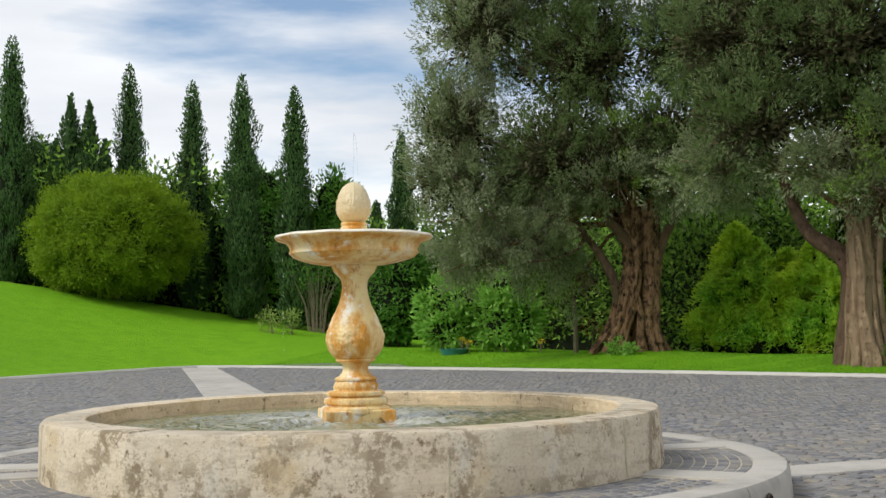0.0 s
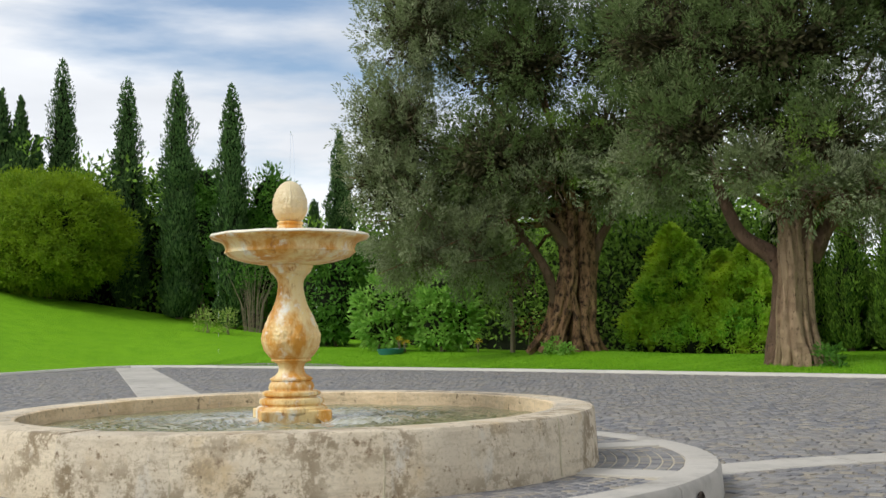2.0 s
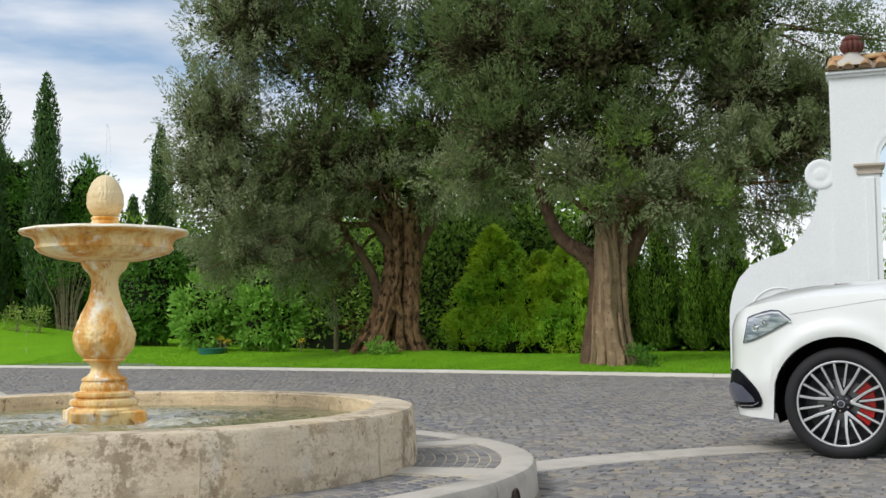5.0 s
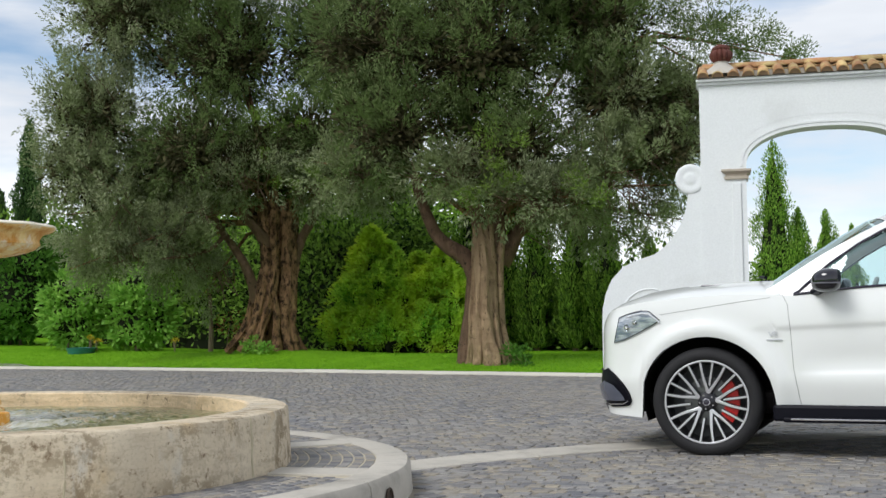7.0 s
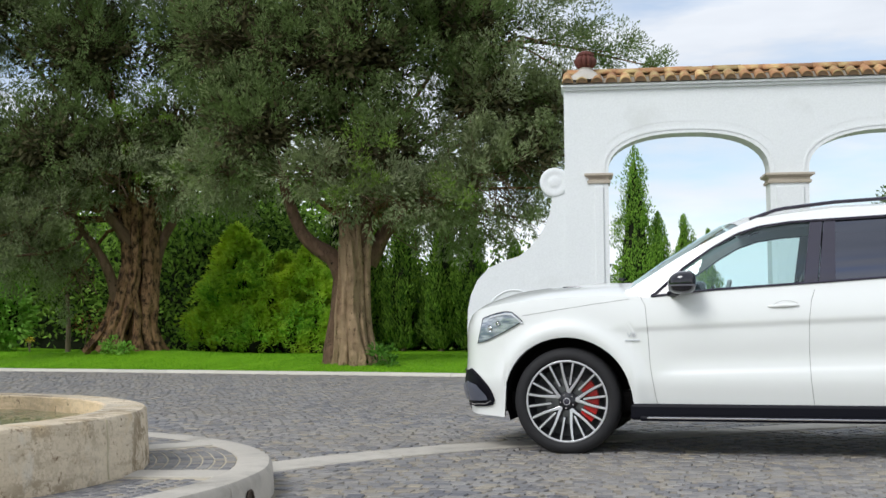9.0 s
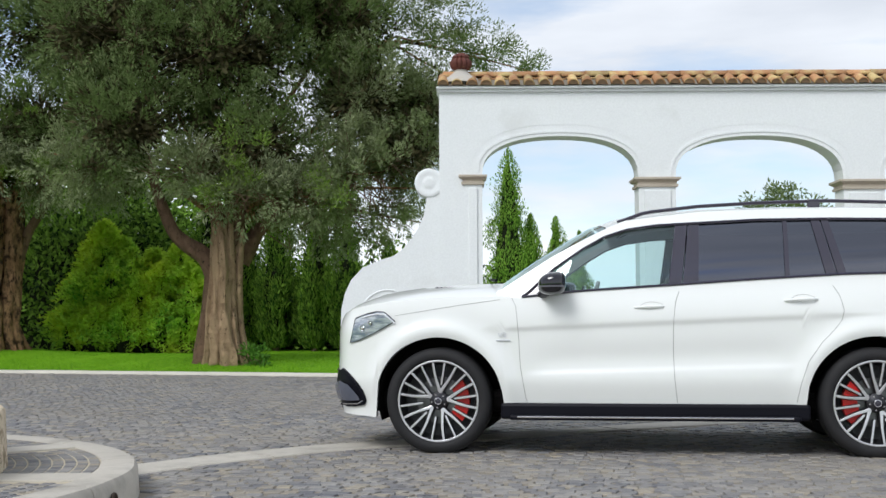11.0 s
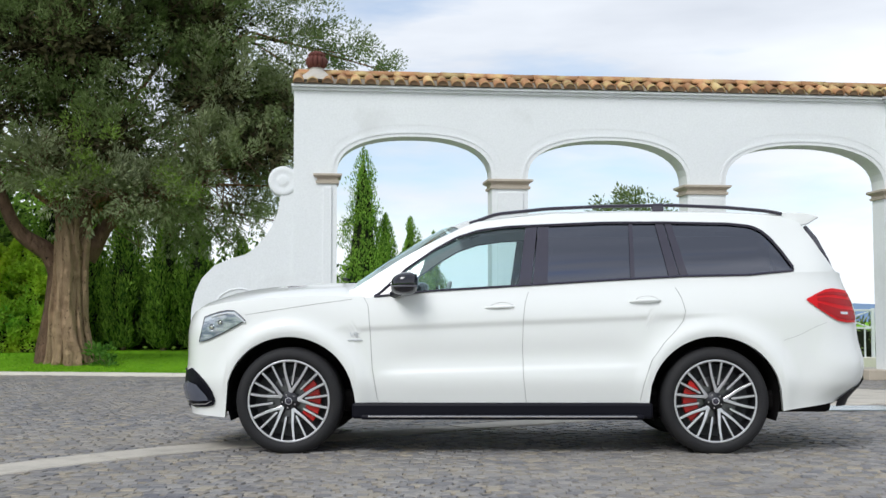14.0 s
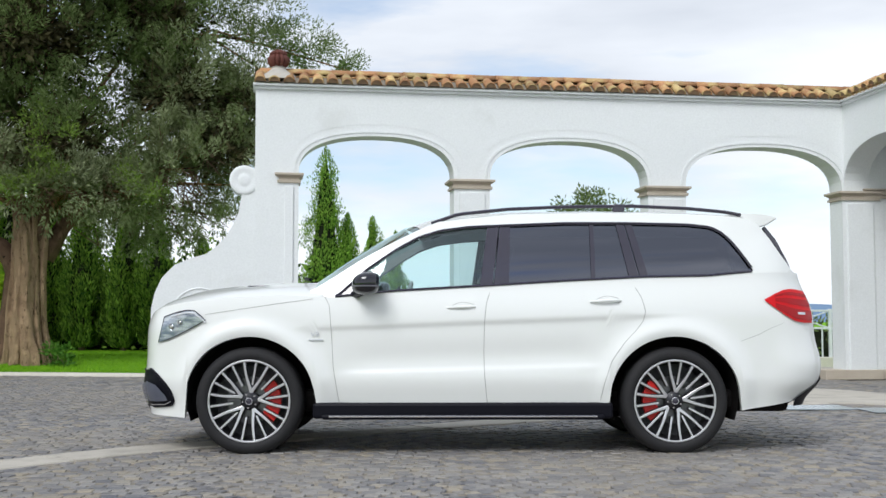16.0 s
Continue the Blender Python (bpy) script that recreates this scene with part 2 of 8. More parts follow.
def basin_mat(name, base, second, stained=1.0):
    """Old travertine: cloudy cream, brown weather stains, pale lime runs and small pits."""
    m, n, l, b = nodes_of(name)
    at = position(n)
    down = n.new("ShaderNodeMapping")
    down.inputs["Scale"].default_value = (1.0, 1.0, 0.45)
    l.new(at, down.inputs["Vector"])
    col = mixed(n, l, noise_out(n, l, 2.4, 7, 0.62, at, 0.32, 0.68), base, second)
    col = mixed(n, l, noise_out(n, l, 1.1, 4, 0.5, down.outputs["Vector"], 0.56, 0.76), col, (0.46, 0.43, 0.37))
    bed_ = n.new("ShaderNodeMapping")
    bed_.inputs["Scale"].default_value = (1.0, 1.0, 6.0)
    l.new(at, bed_.inputs["Vector"])
    col = mixed(n, l, noise_out(n, l, 3.4, 8, 0.7, bed_.outputs["Vector"], 0.50, 0.72), col, tuple(v * 0.72 for v in second))
    ochre = noise_out(n, l, 3.1, 6, 0.6, at, 0.55, 0.75)
    col = mixed(n, l, ochre, col, (0.56, 0.41, 0.22))
    wide, edge = noise_out(n, l, 1.25, 3, 0.5, at, 0.45, 0.58), noise_out(n, l, 7.5, 12, 0.78, at, 0.48, 0.55)
    both = n.new("ShaderNodeMath")
    both.operation = "MULTIPLY"
    l.new(wide, both.inputs[0])
    l.new(edge, both.inputs[1])
    weak = n.new("ShaderNodeMath")
    weak.operation, weak.inputs[1].default_value = "MULTIPLY", stained
    l.new(both.outputs["Value"], weak.inputs[0])
    col = mixed(n, l, weak.outputs["Value"], col, (0.26, 0.195, 0.115))
    lime = noise_out(n, l, 5.0, 7, 0.6, down.outputs["Vector"], 0.63, 0.74)
    col = mixed(n, l, lime, col, (0.66, 0.62, 0.54))
    col = mixed(n, l, noise_out(n, l, 12.0, 10, 0.78, at, 0.57, 0.63), col, (0.27, 0.195, 0.12))
    col = mixed(n, l, noise_out(n, l, 60.0, 4, 0.6, at, 0.52, 0.95), col, (0.36, 0.30, 0.215))
    pits = noise_out(n, l, 24.0, 4, 0.55, at, 0.66, 0.72)
    col = mixed(n, l, pits, col, (0.17, 0.12, 0.07))
    shade = mixed(n, l, n.new("ShaderNodeObjectInfo").outputs["Random"], (0.88, 0.88, 0.88), (1.04, 1.03, 1.0))
    mul = n.new("ShaderNodeMix")
    mul.data_type, mul.blend_type = "RGBA", "MULTIPLY"
    mul.inputs["Factor"].default_value = 1
    l.new(col, mul.inputs["A"])
    l.new(shade, mul.inputs["B"])
    l.new(mul.outputs["Result"], b.inputs["Base Color"])
    b.inputs["Roughness"].default_value = 0.82
    bumped(n, l, b, noise_out(n, l, 17.0, 10, 0.7, at), 0.6, 0.03)
    return m


WORN_BASIN = basin_mat("worn_basin_stone", (0.73, 0.635, 0.485), (0.61, 0.51, 0.37))
WET_BASIN = basin_mat("wet_inner_stone", (0.83, 0.67, 0.45), (0.73, 0.55, 0.34), 0.25)


def marble_mat():
    """Honey-coloured fountain marble with rust veins and pale patches."""
    m, n, l, b = nodes_of("honey_marble")
    at = position(n)
    flow = n.new("ShaderNodeMapping")
    flow.inputs["Scale"].default_value = (1.0, 1.0, 0.42)
    l.new(at, flow.inputs["Vector"])
    col = mixed(n, l, noise_out(n, l, 4.0, 6, 0.6, flow.outputs["Vector"], 0.32, 0.66), (0.85, 0.61, 0.235), (0.85, 0.73, 0.44))
    rust = noise_out(n, l, 5.0, 11, 0.70, flow.outputs["Vector"], 0.435, 0.58)
    col = mixed(n, l, rust, col, (0.63, 0.290, 0.042))
    pale = noise_out(n, l, 6.0, 9, 0.68, at, 0.54, 0.63)
    col = mixed(n, l, pale, col, (0.86, 0.82, 0.71))
    vein = noise_out(n, l, 9.0, 10, 0.75, flow.outputs["Vector"], 0.585, 0.665)
    col = mixed(n, l, vein, col, (0.40, 0.17, 0.05))
    l.new(col, b.inputs["Base Color"])
    b.inputs["Roughness"].default_value = 0.55
    b.inputs["Specular IOR Level"].default_value = 0.35
    bumped(n, l, b, noise_out(n, l, 30.0, 8, 0.68, at), 0.4, 0.014)
    return m


MARBLE = marble_mat()
# Paler marble paints the light on the bowl's wet lip.
LIT_RIM = surface("lit_wet_marble", (0.86, 0.80, 0.66), (0.80, 0.70, 0.50), (0.66, 0.46, 0.20), 0.3, 45, 9, 5.0, (0.60, 0.72), 0.2, 0.004)
CREAM_MARBLE = surface("cream_marble", (0.74, 0.62, 0.38), (0.68, 0.53, 0.28), (0.50, 0.33, 0.13), 0.4, 45, 9, 7.0, (0.58, 0.72), 0.35, 0.006)


def sett_shade(n, l, chance, at):
    """Blue-grey basalt, some pieces paler or ochre, dust at large scale."""
    col = mixed(n, l, chance, (0.110, 0.112, 0.128), (0.275, 0.262, 0.245))
    turn = n.new("ShaderNodeMath")
    turn.operation, turn.inputs[1].default_value = "MULTIPLY", 7.31
    l.new(chance, turn.inputs[0])
    part_ = n.new("ShaderNodeMath")
    part_.operation = "FRACT"
    l.new(turn.outputs["Value"], part_.inputs[0])
    pick = n.new("ShaderNodeMapRange")
    pick.inputs["From Min"].default_value, pick.inputs["From Max"].default_value = 0.68, 1.05
    l.new(part_.outputs["Value"], pick.inputs["Value"])
    col = mixed(n, l, pick.outputs["Result"], col, (0.32, 0.275, 0.20))
    col = mixed(n, l, noise_out(n, l, 0.55, 5, 0.6, at, 0.42, 0.85), col, (0.25, 0.225, 0.19))
    return mixed(n, l, noise_out(n, l, 40, 4, 0.6, at, 0.50, 0.95), col, (0.10, 0.10, 0.105))


def cobble_mat(name):
    """Basalt setts: many shades from piece to piece, a rounded worn top."""
    m, n, l, b = nodes_of(name)
    geo = n.new("ShaderNodeNewGeometry")
    at = geo.outputs["Position"]
    l.new(sett_shade(n, l, geo.outputs["Random Per Island"], at), b.inputs["Base Color"])
    b.inputs["Roughness"].default_value = 0.6
    bumped(n, l, b, noise_out(n, l, 38, 5, 0.6, at), 0.4, 0.01)
    return m


SETT = cobble_mat("basalt_sett")


def far_setts():
    """Setts too far off to tell apart: cells with joints, in real size."""
    m, n, l, b = nodes_of("setts_far")
    at = position(n)
    v = n.new("ShaderNodeTexVoronoi")
    v.inputs["Scale"].default_value = 8.5
    l.new(at, v.inputs["Vector"])
    col = mixed(n, l, noise_out(n, l, 14.0, 2, 0.5, v.outputs["Position"], 0.3, 0.7), (0.115, 0.12, 0.14), (0.27, 0.255, 0.235))
    col = mixed(n, l, noise_out(n, l, 0.45, 5, 0.6, at, 0.35, 0.7), col, (0.23, 0.215, 0.19))
    e = n.new("ShaderNodeTexVoronoi")
    e.feature = "DISTANCE_TO_EDGE"
    e.inputs["Scale"].default_value = 8.5
    l.new(at, e.inputs["Vector"])
    r = n.new("ShaderNodeMapRange")
    r.inputs["From Max"].default_value = 0.09
    l.new(e.outputs["Distance"], r.inputs["Value"])
    l.new(mixed(n, l, r.outputs["Result"], (0.30, 0.265, 0.205), col), b.inputs["Base Color"])
    b.inputs["Roughness"].default_value = 0.62
    bumped(n, l, b, r.outputs["Result"], 0.8, 0.02)
    return m


FAR_SETT = far_setts()
MORTAR = surface("sandy_joint", (0.25, 0.22, 0.175), (0.19, 0.17, 0.135), None, 0.95, 70, 3, bump=0.4)


def grass_mat():
    m, n, l, b = nodes_of("lawn_grass")
    at = position(n)
    col = mixed(n, l, noise_out(n, l, 0.35, 5, 0.6, at, 0.3, 0.7), (0.205, 0.455, 0.014), (0.150, 0.385, 0.012))
    col = mixed(n, l, noise_out(n, l, 1.7, 6, 0.65, at, 0.40, 0.62), col, (0.128, 0.335, 0.010))
    col = mixed(n, l, noise_out(n, l, 14, 8, 0.75, at, 0.38, 0.66), col, (0.245, 0.475, 0.022))
    col = mixed(n, l, noise_out(n, l, 55, 4, 0.6, at, 0.45, 0.8), col, (0.065, 0.20, 0.008))
    l.new(col, b.inputs["Base Color"])
    b.inputs["Roughness"].default_value = 0.8
    b.inputs["Specular IOR Level"].default_value = 0.05
    bumped(n, l, b, noise_out(n, l, 40, 6, 0.7, at), 0.9, 0.05)
    return m


GRASS = grass_mat()

# ---- ground: the court's edge, the lawn beyond it ----
EDGE = [(-12, -46), (-19.5, -8), (-22.2, 1.5), (-23.8, 6.3), (-25.1, 10.0), (-25.9, 12.6), (-25.8, 13.7), (-24.4, 14.1), (-20.5, 13.95),
        (-16.3, 13.75), (-13, 13.4), (-9.9, 12.95), (-6.6, 12.4), (-3.6, 11.8), (1, 11.9), (6, 13.2), (12, 15.4), (42, 26), (48, -46)]


def along(points, step):
    out = []
    for (ax, ay), (bx, by) in zip(points, points[1:]):
        k = max(1, int(math.hypot(bx - ax, by - ay) / step))
        out += [(ax + (bx - ax) * i / k, ay + (by - ay) * i / k) for i in range(k)]
    return out + [points[-1]]


def lawn_height(x, y, d):
    """Height of the lawn d metres outside the court's edge: gently up, with a mound to the west."""
    q = -0.62 * (x + 30.5) - 0.78 * (y - 30.2)
    rise = 0.30 + 3.15 * smoothstep(q, -3.5, 21.0)
    far = 1 - smoothstep(d, 70, 300)
    drop = 0.62 * smoothstep(x, 3.0, 7.5) * smoothstep(y, 2, 12) * smoothstep(d, 0.1, 2.5)   # falls away beyond the terrace
    tree_side = smoothstep(d, 0.0, 4.5) * 0.18
    tree_side = tree_side + 0.19 * np.exp(-((x + 13.2) ** 2 + (y - 16.7) ** 2) / 3.2) + 0.10 * np.exp(-((x + 6.34) ** 2 + (y - 13.95) ** 2) / 1.1)   # root mounds
    return 0.03 + (tree_side + (rise - 0.30) * smoothstep(d, 0, 15)) * far + 0.001 * d * far - drop


def build_ground():
    ring = along(EDGE + [EDGE[0]], 1.2)[:-1]
    p = np.array(ring)
    nxt, prv = np.roll(p, -1, 0), np.roll(p, 1, 0)
    tangent = nxt - prv
    tangent /= np.linalg.norm(tangent, axis=1)[:, None]
    out = np.stack([-tangent[:, 1], tangent[:, 0]], 1)
    for _ in range(3):
        out = out + np.roll(out, 1, 0) + np.roll(out, -1, 0)
        out /= np.linalg.norm(out, axis=1)[:, None]
    dist = [-0.12, 0.0, 0.12, 0.5, 1, 1.6, 2.4, 3.4, 4.6, 6, 8, 10, 12.5, 15, 18, 23, 30, 45, 70, 120, 300, 900, 3000]
    verts = []
    for d in dist:
        q = p + out * d
        z = np.full(len(q), -0.10) if d < 0 else lawn_height(q[:, 0], q[:, 1], d)
        verts.append(np.c_[q, z])
    m, verts = len(p), np.concatenate(verts)
    base = [[i * m + k, i * m + (k + 1) % m, (i + 1) * m + (k + 1) % m, (i + 1) * m + k] for i in range(len(dist) - 1) for k in range(m)]
    lawn = part("ground", raw_mesh("ground", verts, base, True), GRASS)
    tagged(lawn, "mown green lawn rising to a mound beside the court", "lawn", kind="structure")
    bm = bmesh.new()
    face = bm.faces.new([bm.verts.new((x, y, -0.012)) for x, y in p])
    bm.normal_update()
    bmesh.ops.triangulate(bm, faces=[face])
    court = part("pavement", bm, FAR_SETT)
    tagged(court, "grey basalt sett paving of the villa's court", "paving", kind="structure")
    return lawn, court, p, out


LAWN, COURT, EDGE_PTS, EDGE_OUT = build_ground()


def ground_z(x, y):
    """Lawn height at a place outside the court."""
    d = np.min(np.hypot(EDGE_PTS[:, 0] - x, EDGE_PTS[:, 1] - y))
    return float(lawn_height(x, y, d))


def strip_slabs(name, centre, width, length, z, thick, mat, parent, gap=0.008, worn=0.008):
    """Stone slabs laid end to end along a line; each a part."""
    pts = [Vector((*c, 0)) for c in along(centre, 0.15)]
    run, cuts, total = [0.0], [], 0.0
    for a, b in zip(pts, pts[1:]):
        run.append(run[-1] + (b - a).length)
    def place(s):
        i = max(0, min(len(run) - 2, int(np.searchsorted(run, s)) - 1))
        t = (s - run[i]) / max(run[i + 1] - run[i], 1e-6)
        way = (pts[min(i + 2, len(pts) - 1)] - pts[max(i - 1, 0)]).normalized()
        return pts[i].lerp(pts[i + 1], t), Vector((-way.y, way.x, 0))
    s = 0.0
    r = random.Random(len(centre) * 7 + int(width * 100))
    while s < run[-1] - 0.1:
        e = min(run[-1], s + length * r.uniform(0.8, 1.25))
        k = max(2, int((e - s) / 0.25))
        bm = bmesh.new()
        lift = r.uniform(-0.002, 0.003)
        rows = []
        for i in range(k + 1):
            c, side = place(s + gap + (e - s - 2 * gap) * i / k)
            w = width / 2
            rows.append([bm.verts.new(c + side * o + Vector((0, 0, h + lift))) for o, h in ((-w, z - thick), (-w, z - worn), (-w + worn, z), (w - worn, z), (w, z - worn), (w, z - thick))])
        for a, b in zip(rows, rows[1:]):
            for j in range(5):
                bm.faces.new([a[j], a[j + 1], b[j + 1], b[j]])
        bm.faces.new(rows[0][::-1])
        bm.faces.new(rows[-1])
        part(name, bm, mat, parent)
        s = e


kerb = tagged(new("kerb"), "pale travertine kerb between lawn and court", "kerb", kind="structure")
strip_slabs("kerbstone", [tuple(EDGE_PTS[i] - EDGE_OUT[i] * 0.13) for i in range(len(EDGE_PTS)) if -30 < EDGE_PTS[i][0] < 14 and EDGE_PTS[i][1] > -6], 0.30, 1.3, 0.055, 0.15, KERB_STONE, kerb, 0.003, 0.045)
band = tagged(new("paving_band"), "pale stone slab bands laid flush in the setts", "paving band", kind="structure")
BAND_A = [(-1.95, -1.50), (-1.62, -0.86), (-1.35, -0.42), (-0.83, 0.22), (-0.25, 0.72), (0.9, 1.70), (2.3, 2.85), (4.6, 4.5), (6.2, 5.4)]
strip_slabs("slab", BAND_A, 0.40, 1.1, 0.012, 0.06, BAND_STONE, band)
strip_slabs("slab", [(-6.0, -1.45), (-13.15, 4.05), (-25.2, 13.3)], 0.95, 1.5, 0.012, 0.06, BAND_STONE, band)
strip_slabs("slab", [(-6.4, -4.9), (-12, -8.5)], 0.45, 1.1, 0.012, 0.06, BAND_STONE, band)

def draped_path():
    """A wedge of paving that leaves the court over the lawn."""
    rows = []
    for i, ((x, y), (ox, oy)) in enumerate(zip(EDGE_PTS, EDGE_OUT)):
        if -24.8 < x < -17.5 and y > 12.0:
            wide = 1.1 * float(smoothstep(-x, 17.5, 19.5) * (1 - smoothstep(-x, 22.0, 24.6)))
            rows.append([(x + ox * d, y + oy * d, float(lawn_height(x + ox * d, y + oy * d, d)) + 0.012) for d in np.linspace(0.02, 0.03 + wide, 5)])
    verts = np.array(rows).reshape(-1, 3)
    faces = [[i * 5 + k, i * 5 + k + 1, (i + 1) * 5 + k + 1, (i + 1) * 5 + k] for i in range(len(rows) - 1) for k in range(4)]
    return raw_mesh("side_path", verts, faces)


side_path = part("side_path", draped_path(), FAR_SETT)
tagged(side_path, "grey paved path leading off over the lawn", "path", kind="structure")

# ---- fountain basin on its round step ----
FX, FY = -3.80, -3.11        # step
BX, BY = -3.71, -3.18        # basin
PX, PY = -3.93, -2.945        # fountain
STEP_R, STEP_Z, RIM_R, RIM_Z, WATER_Z = 2.595, 0.171, 1.83, 0.484, 0.395
RIM_IN = 1.585


def arc_block(r0, r1, a0, a1, z0, z1, flare=0.0, bevel=0.012, jitter=0.0, steps=10):
    """A curved stone: part of a ring, with eased edges."""
    bm = bmesh.new()
    sec = [(r1 + flare, z0), (r1 + flare * 0.3, z1 - bevel * 2.5), (r1 - bevel, z1 - bevel * 0.4), (r1 - bevel * 3, z1), (r0 + bevel * 2, z1), (r0 + bevel * 0.3, z1 - bevel * 0.6), (r0, z1 - bevel * 2.5), (r0, z0)]
    rows = []
    for i in range(steps + 1):
        a = a0 + (a1 - a0) * i / steps
        rows.append([bm.verts.new(((r + jitter * noise.noise((a * 9, z * 7, r0))) * math.cos(a), (r + jitter * noise.noise((a * 9, z * 7, r0))) * math.sin(a), z)) for r, z in sec])
    for a, b in zip(rows, rows[1:]):
        for j in range(len(sec)):
            k = (j + 1) % len(sec)
            bm.faces.new([a[j], a[k], b[k], b[j]])
    bm.faces.new(rows[0][::-1])
    bm.faces.new(rows[-1])
    return bm


AWAY = Vector((-0.683, 0.731, 0))


def eased(me, lift=0.0):
    """The basin is not quite round: its garden side bulges."""
    for v_ in me.vertices:
        d_ = max(0.0, v_.co.dot(AWAY)) / RIM_R
        v_.co += AWAY * 0.085 * d_ ** 1.5
        v_.co.z += lift * d_ * float(v_.co.z > 0.3)


basin = thing("fountain_basin", "round worn travertine basin with stained curved blocks, full of water", "fountain basin", at=(BX, BY, 0))
JOINTS = [-84, -64.5, -33.7, 2.3, 33, 68, 104, 140, 176, 212, 244, 276]
for a0, a1 in zip(JOINTS, JOINTS[1:]):
    block = part("basin_block", arc_block(RIM_IN, RIM_R, radians(a0), radians(a1), STEP_Z - 0.01, RIM_Z + random.uniform(-0.003, 0.003), 0.015, 0.011, 0.012, 18), WORN_BASIN, basin, smooth=True)
    block.data.materials.append(WET_BASIN)
    for f in block.data.polygons:
        if f.center.x * f.normal.x + f.center.y * f.normal.y < -0.5:
            f.material_index = 1
    eased(block.data, 0.010)
LIME_MORTAR = surface("lime_mortar", (0.52, 0.46, 0.33), (0.42, 0.36, 0.24), None, 0.9, 40, 6)
for a in JOINTS[:-1]:
    seam_ = [(RIM_R + 0.009 - 0.011 * q, 0.004 * math.sin(q * 9 + a), STEP_Z + (RIM_Z - STEP_Z - 0.012) * q) for q in np.linspace(0, 1, 9)]
    bm = tube(seam_, [0.009, 0.007, 0.010, 0.006, 0.009, 0.010, 0.006, 0.008, 0.005], 6)
    bmesh.ops.rotate(bm, cent=(0, 0, 0), matrix=Matrix.Rotation(radians(a), 3, "Z"), verts=bm.verts)
    eased(part("mortar_joint", bm, LIME_MORTAR, basin, smooth=True).data)
MUD = surface("algae_floor", (0.11, 0.105, 0.045), (0.07, 0.07, 0.03), None, 0.9, 20, 3)
eased(part("basin_floor", lathe([(0, 0.20), (RIM_IN + 0.01, 0.20), (RIM_IN + 0.01, 0.16), (0, 0.16)], 48), MUD, basin, "silted greenish floor under the water").data)


def water_mat():
    m, n, l, b = nodes_of("basin_water")
    at = position(n)
    flow = n.new("ShaderNodeMapping")
    flow.inputs["Location"].default_value = (-PX, -PY, 0)
    l.new(at, flow.inputs["Vector"])
    col = mixed(n, l, noise_out(n, l, 2.0, 4, 0.5, at, 0.3, 0.7), (0.205, 0.195, 0.09), (0.27, 0.255, 0.13))
    away = n.new("ShaderNodeVectorMath")
    away.operation = "LENGTH"
    flat = n.new("ShaderNodeVectorMath")
    flat.operation, flat.inputs[1].default_value = "MULTIPLY", (1, 1, 0)
    l.new(flow.outputs["Vector"], flat.inputs[0])
    l.new(flat.outputs["Vector"], away.inputs[0])
    ring = n.new("ShaderNodeMapRange")
    ring.inputs["From Min"].default_value, ring.inputs["From Max"].default_value = 0.25, 1.0
    ring.inputs["To Min"].default_value, ring.inputs["To Max"].default_value = 1.0, 0.0
    l.new(away.outputs["Value"], ring.inputs["Value"])
    froth = n.new("ShaderNodeMath")
    froth.operation = "MULTIPLY"
    l.new(ring.outputs["Result"], froth.inputs[0])
    l.new(noise_out(n, l, 7.0, 6, 0.65, at, 0.34, 0.62), froth.inputs[1])
    col = mixed(n, l, froth.outputs["Value"], col, (0.60, 0.61, 0.57))
    l.new(col, b.inputs["Base Color"])
    b.inputs["Roughness"].default_value = 0.05
    b.inputs["IOR"].default_value = 1.33
    w = n.new("ShaderNodeTexWave")
    w.wave_type, w.rings_direction = "RINGS", "Z"
    w.inputs["Scale"].default_value, w.inputs["Distortion"].default_value = 3.0, 14.0
    w.inputs["Detail"].default_value, w.inputs["Detail Scale"].default_value = 4.0, 1.6
    l.new(flow.outputs["Vector"], w.inputs["Vector"])
    both = n.new("ShaderNodeMath")
    both.operation = "ADD"
    l.new(w.outputs["Fac"], both.inputs[0])
    l.new(noise_out(n, l, 9.0, 3, 0.5, at, 0.2, 0.8), both.inputs[1])
    bumped(n, l, b, both.outputs["Value"], 0.8, 0.010)
    return m


WATER = water_mat()


def rippled(r_out, z, rings=60, spokes=140):
    """The pool's surface with low rings of ripples round the foot."""
    rr = np.linspace(0.18, r_out, rings)
    aa = np.linspace(0, 2 * np.pi, spokes, endpoint=False)
    R, A = np.meshgrid(rr, aa, indexing="ij")
    x, y = R * np.cos(A), R * np.sin(A)
    wobble = np.array([noise.noise((u * 2.6, v * 2.6, 0.3)) for u, v in zip(x.ravel(), y.ravel())]).reshape(R.shape)
    h = 0.020 * np.sin(R * 40 + wobble * 13) * np.exp(-R * 1.15) + 0.003 * wobble
    verts = np.c_[x.ravel(), y.ravel(), (z + h).ravel()]
    faces = [[i * spokes + k, i * spokes + (k + 1) % spokes, (i + 1) * spokes + (k + 1) % spokes, (i + 1) * spokes + k] for i in range(rings - 1) for k in range(spokes)]
    return raw_mesh("water", verts, faces, True)


pool = new("water", rippled(RIM_IN + 0.003, WATER_Z))
pool.data.materials.append(WATER)
pool.location = (BX, BY, 0)
eased(pool.data)
tagged(pool, "murky olive-green rippled water filling the basin", "water", kind="structure")

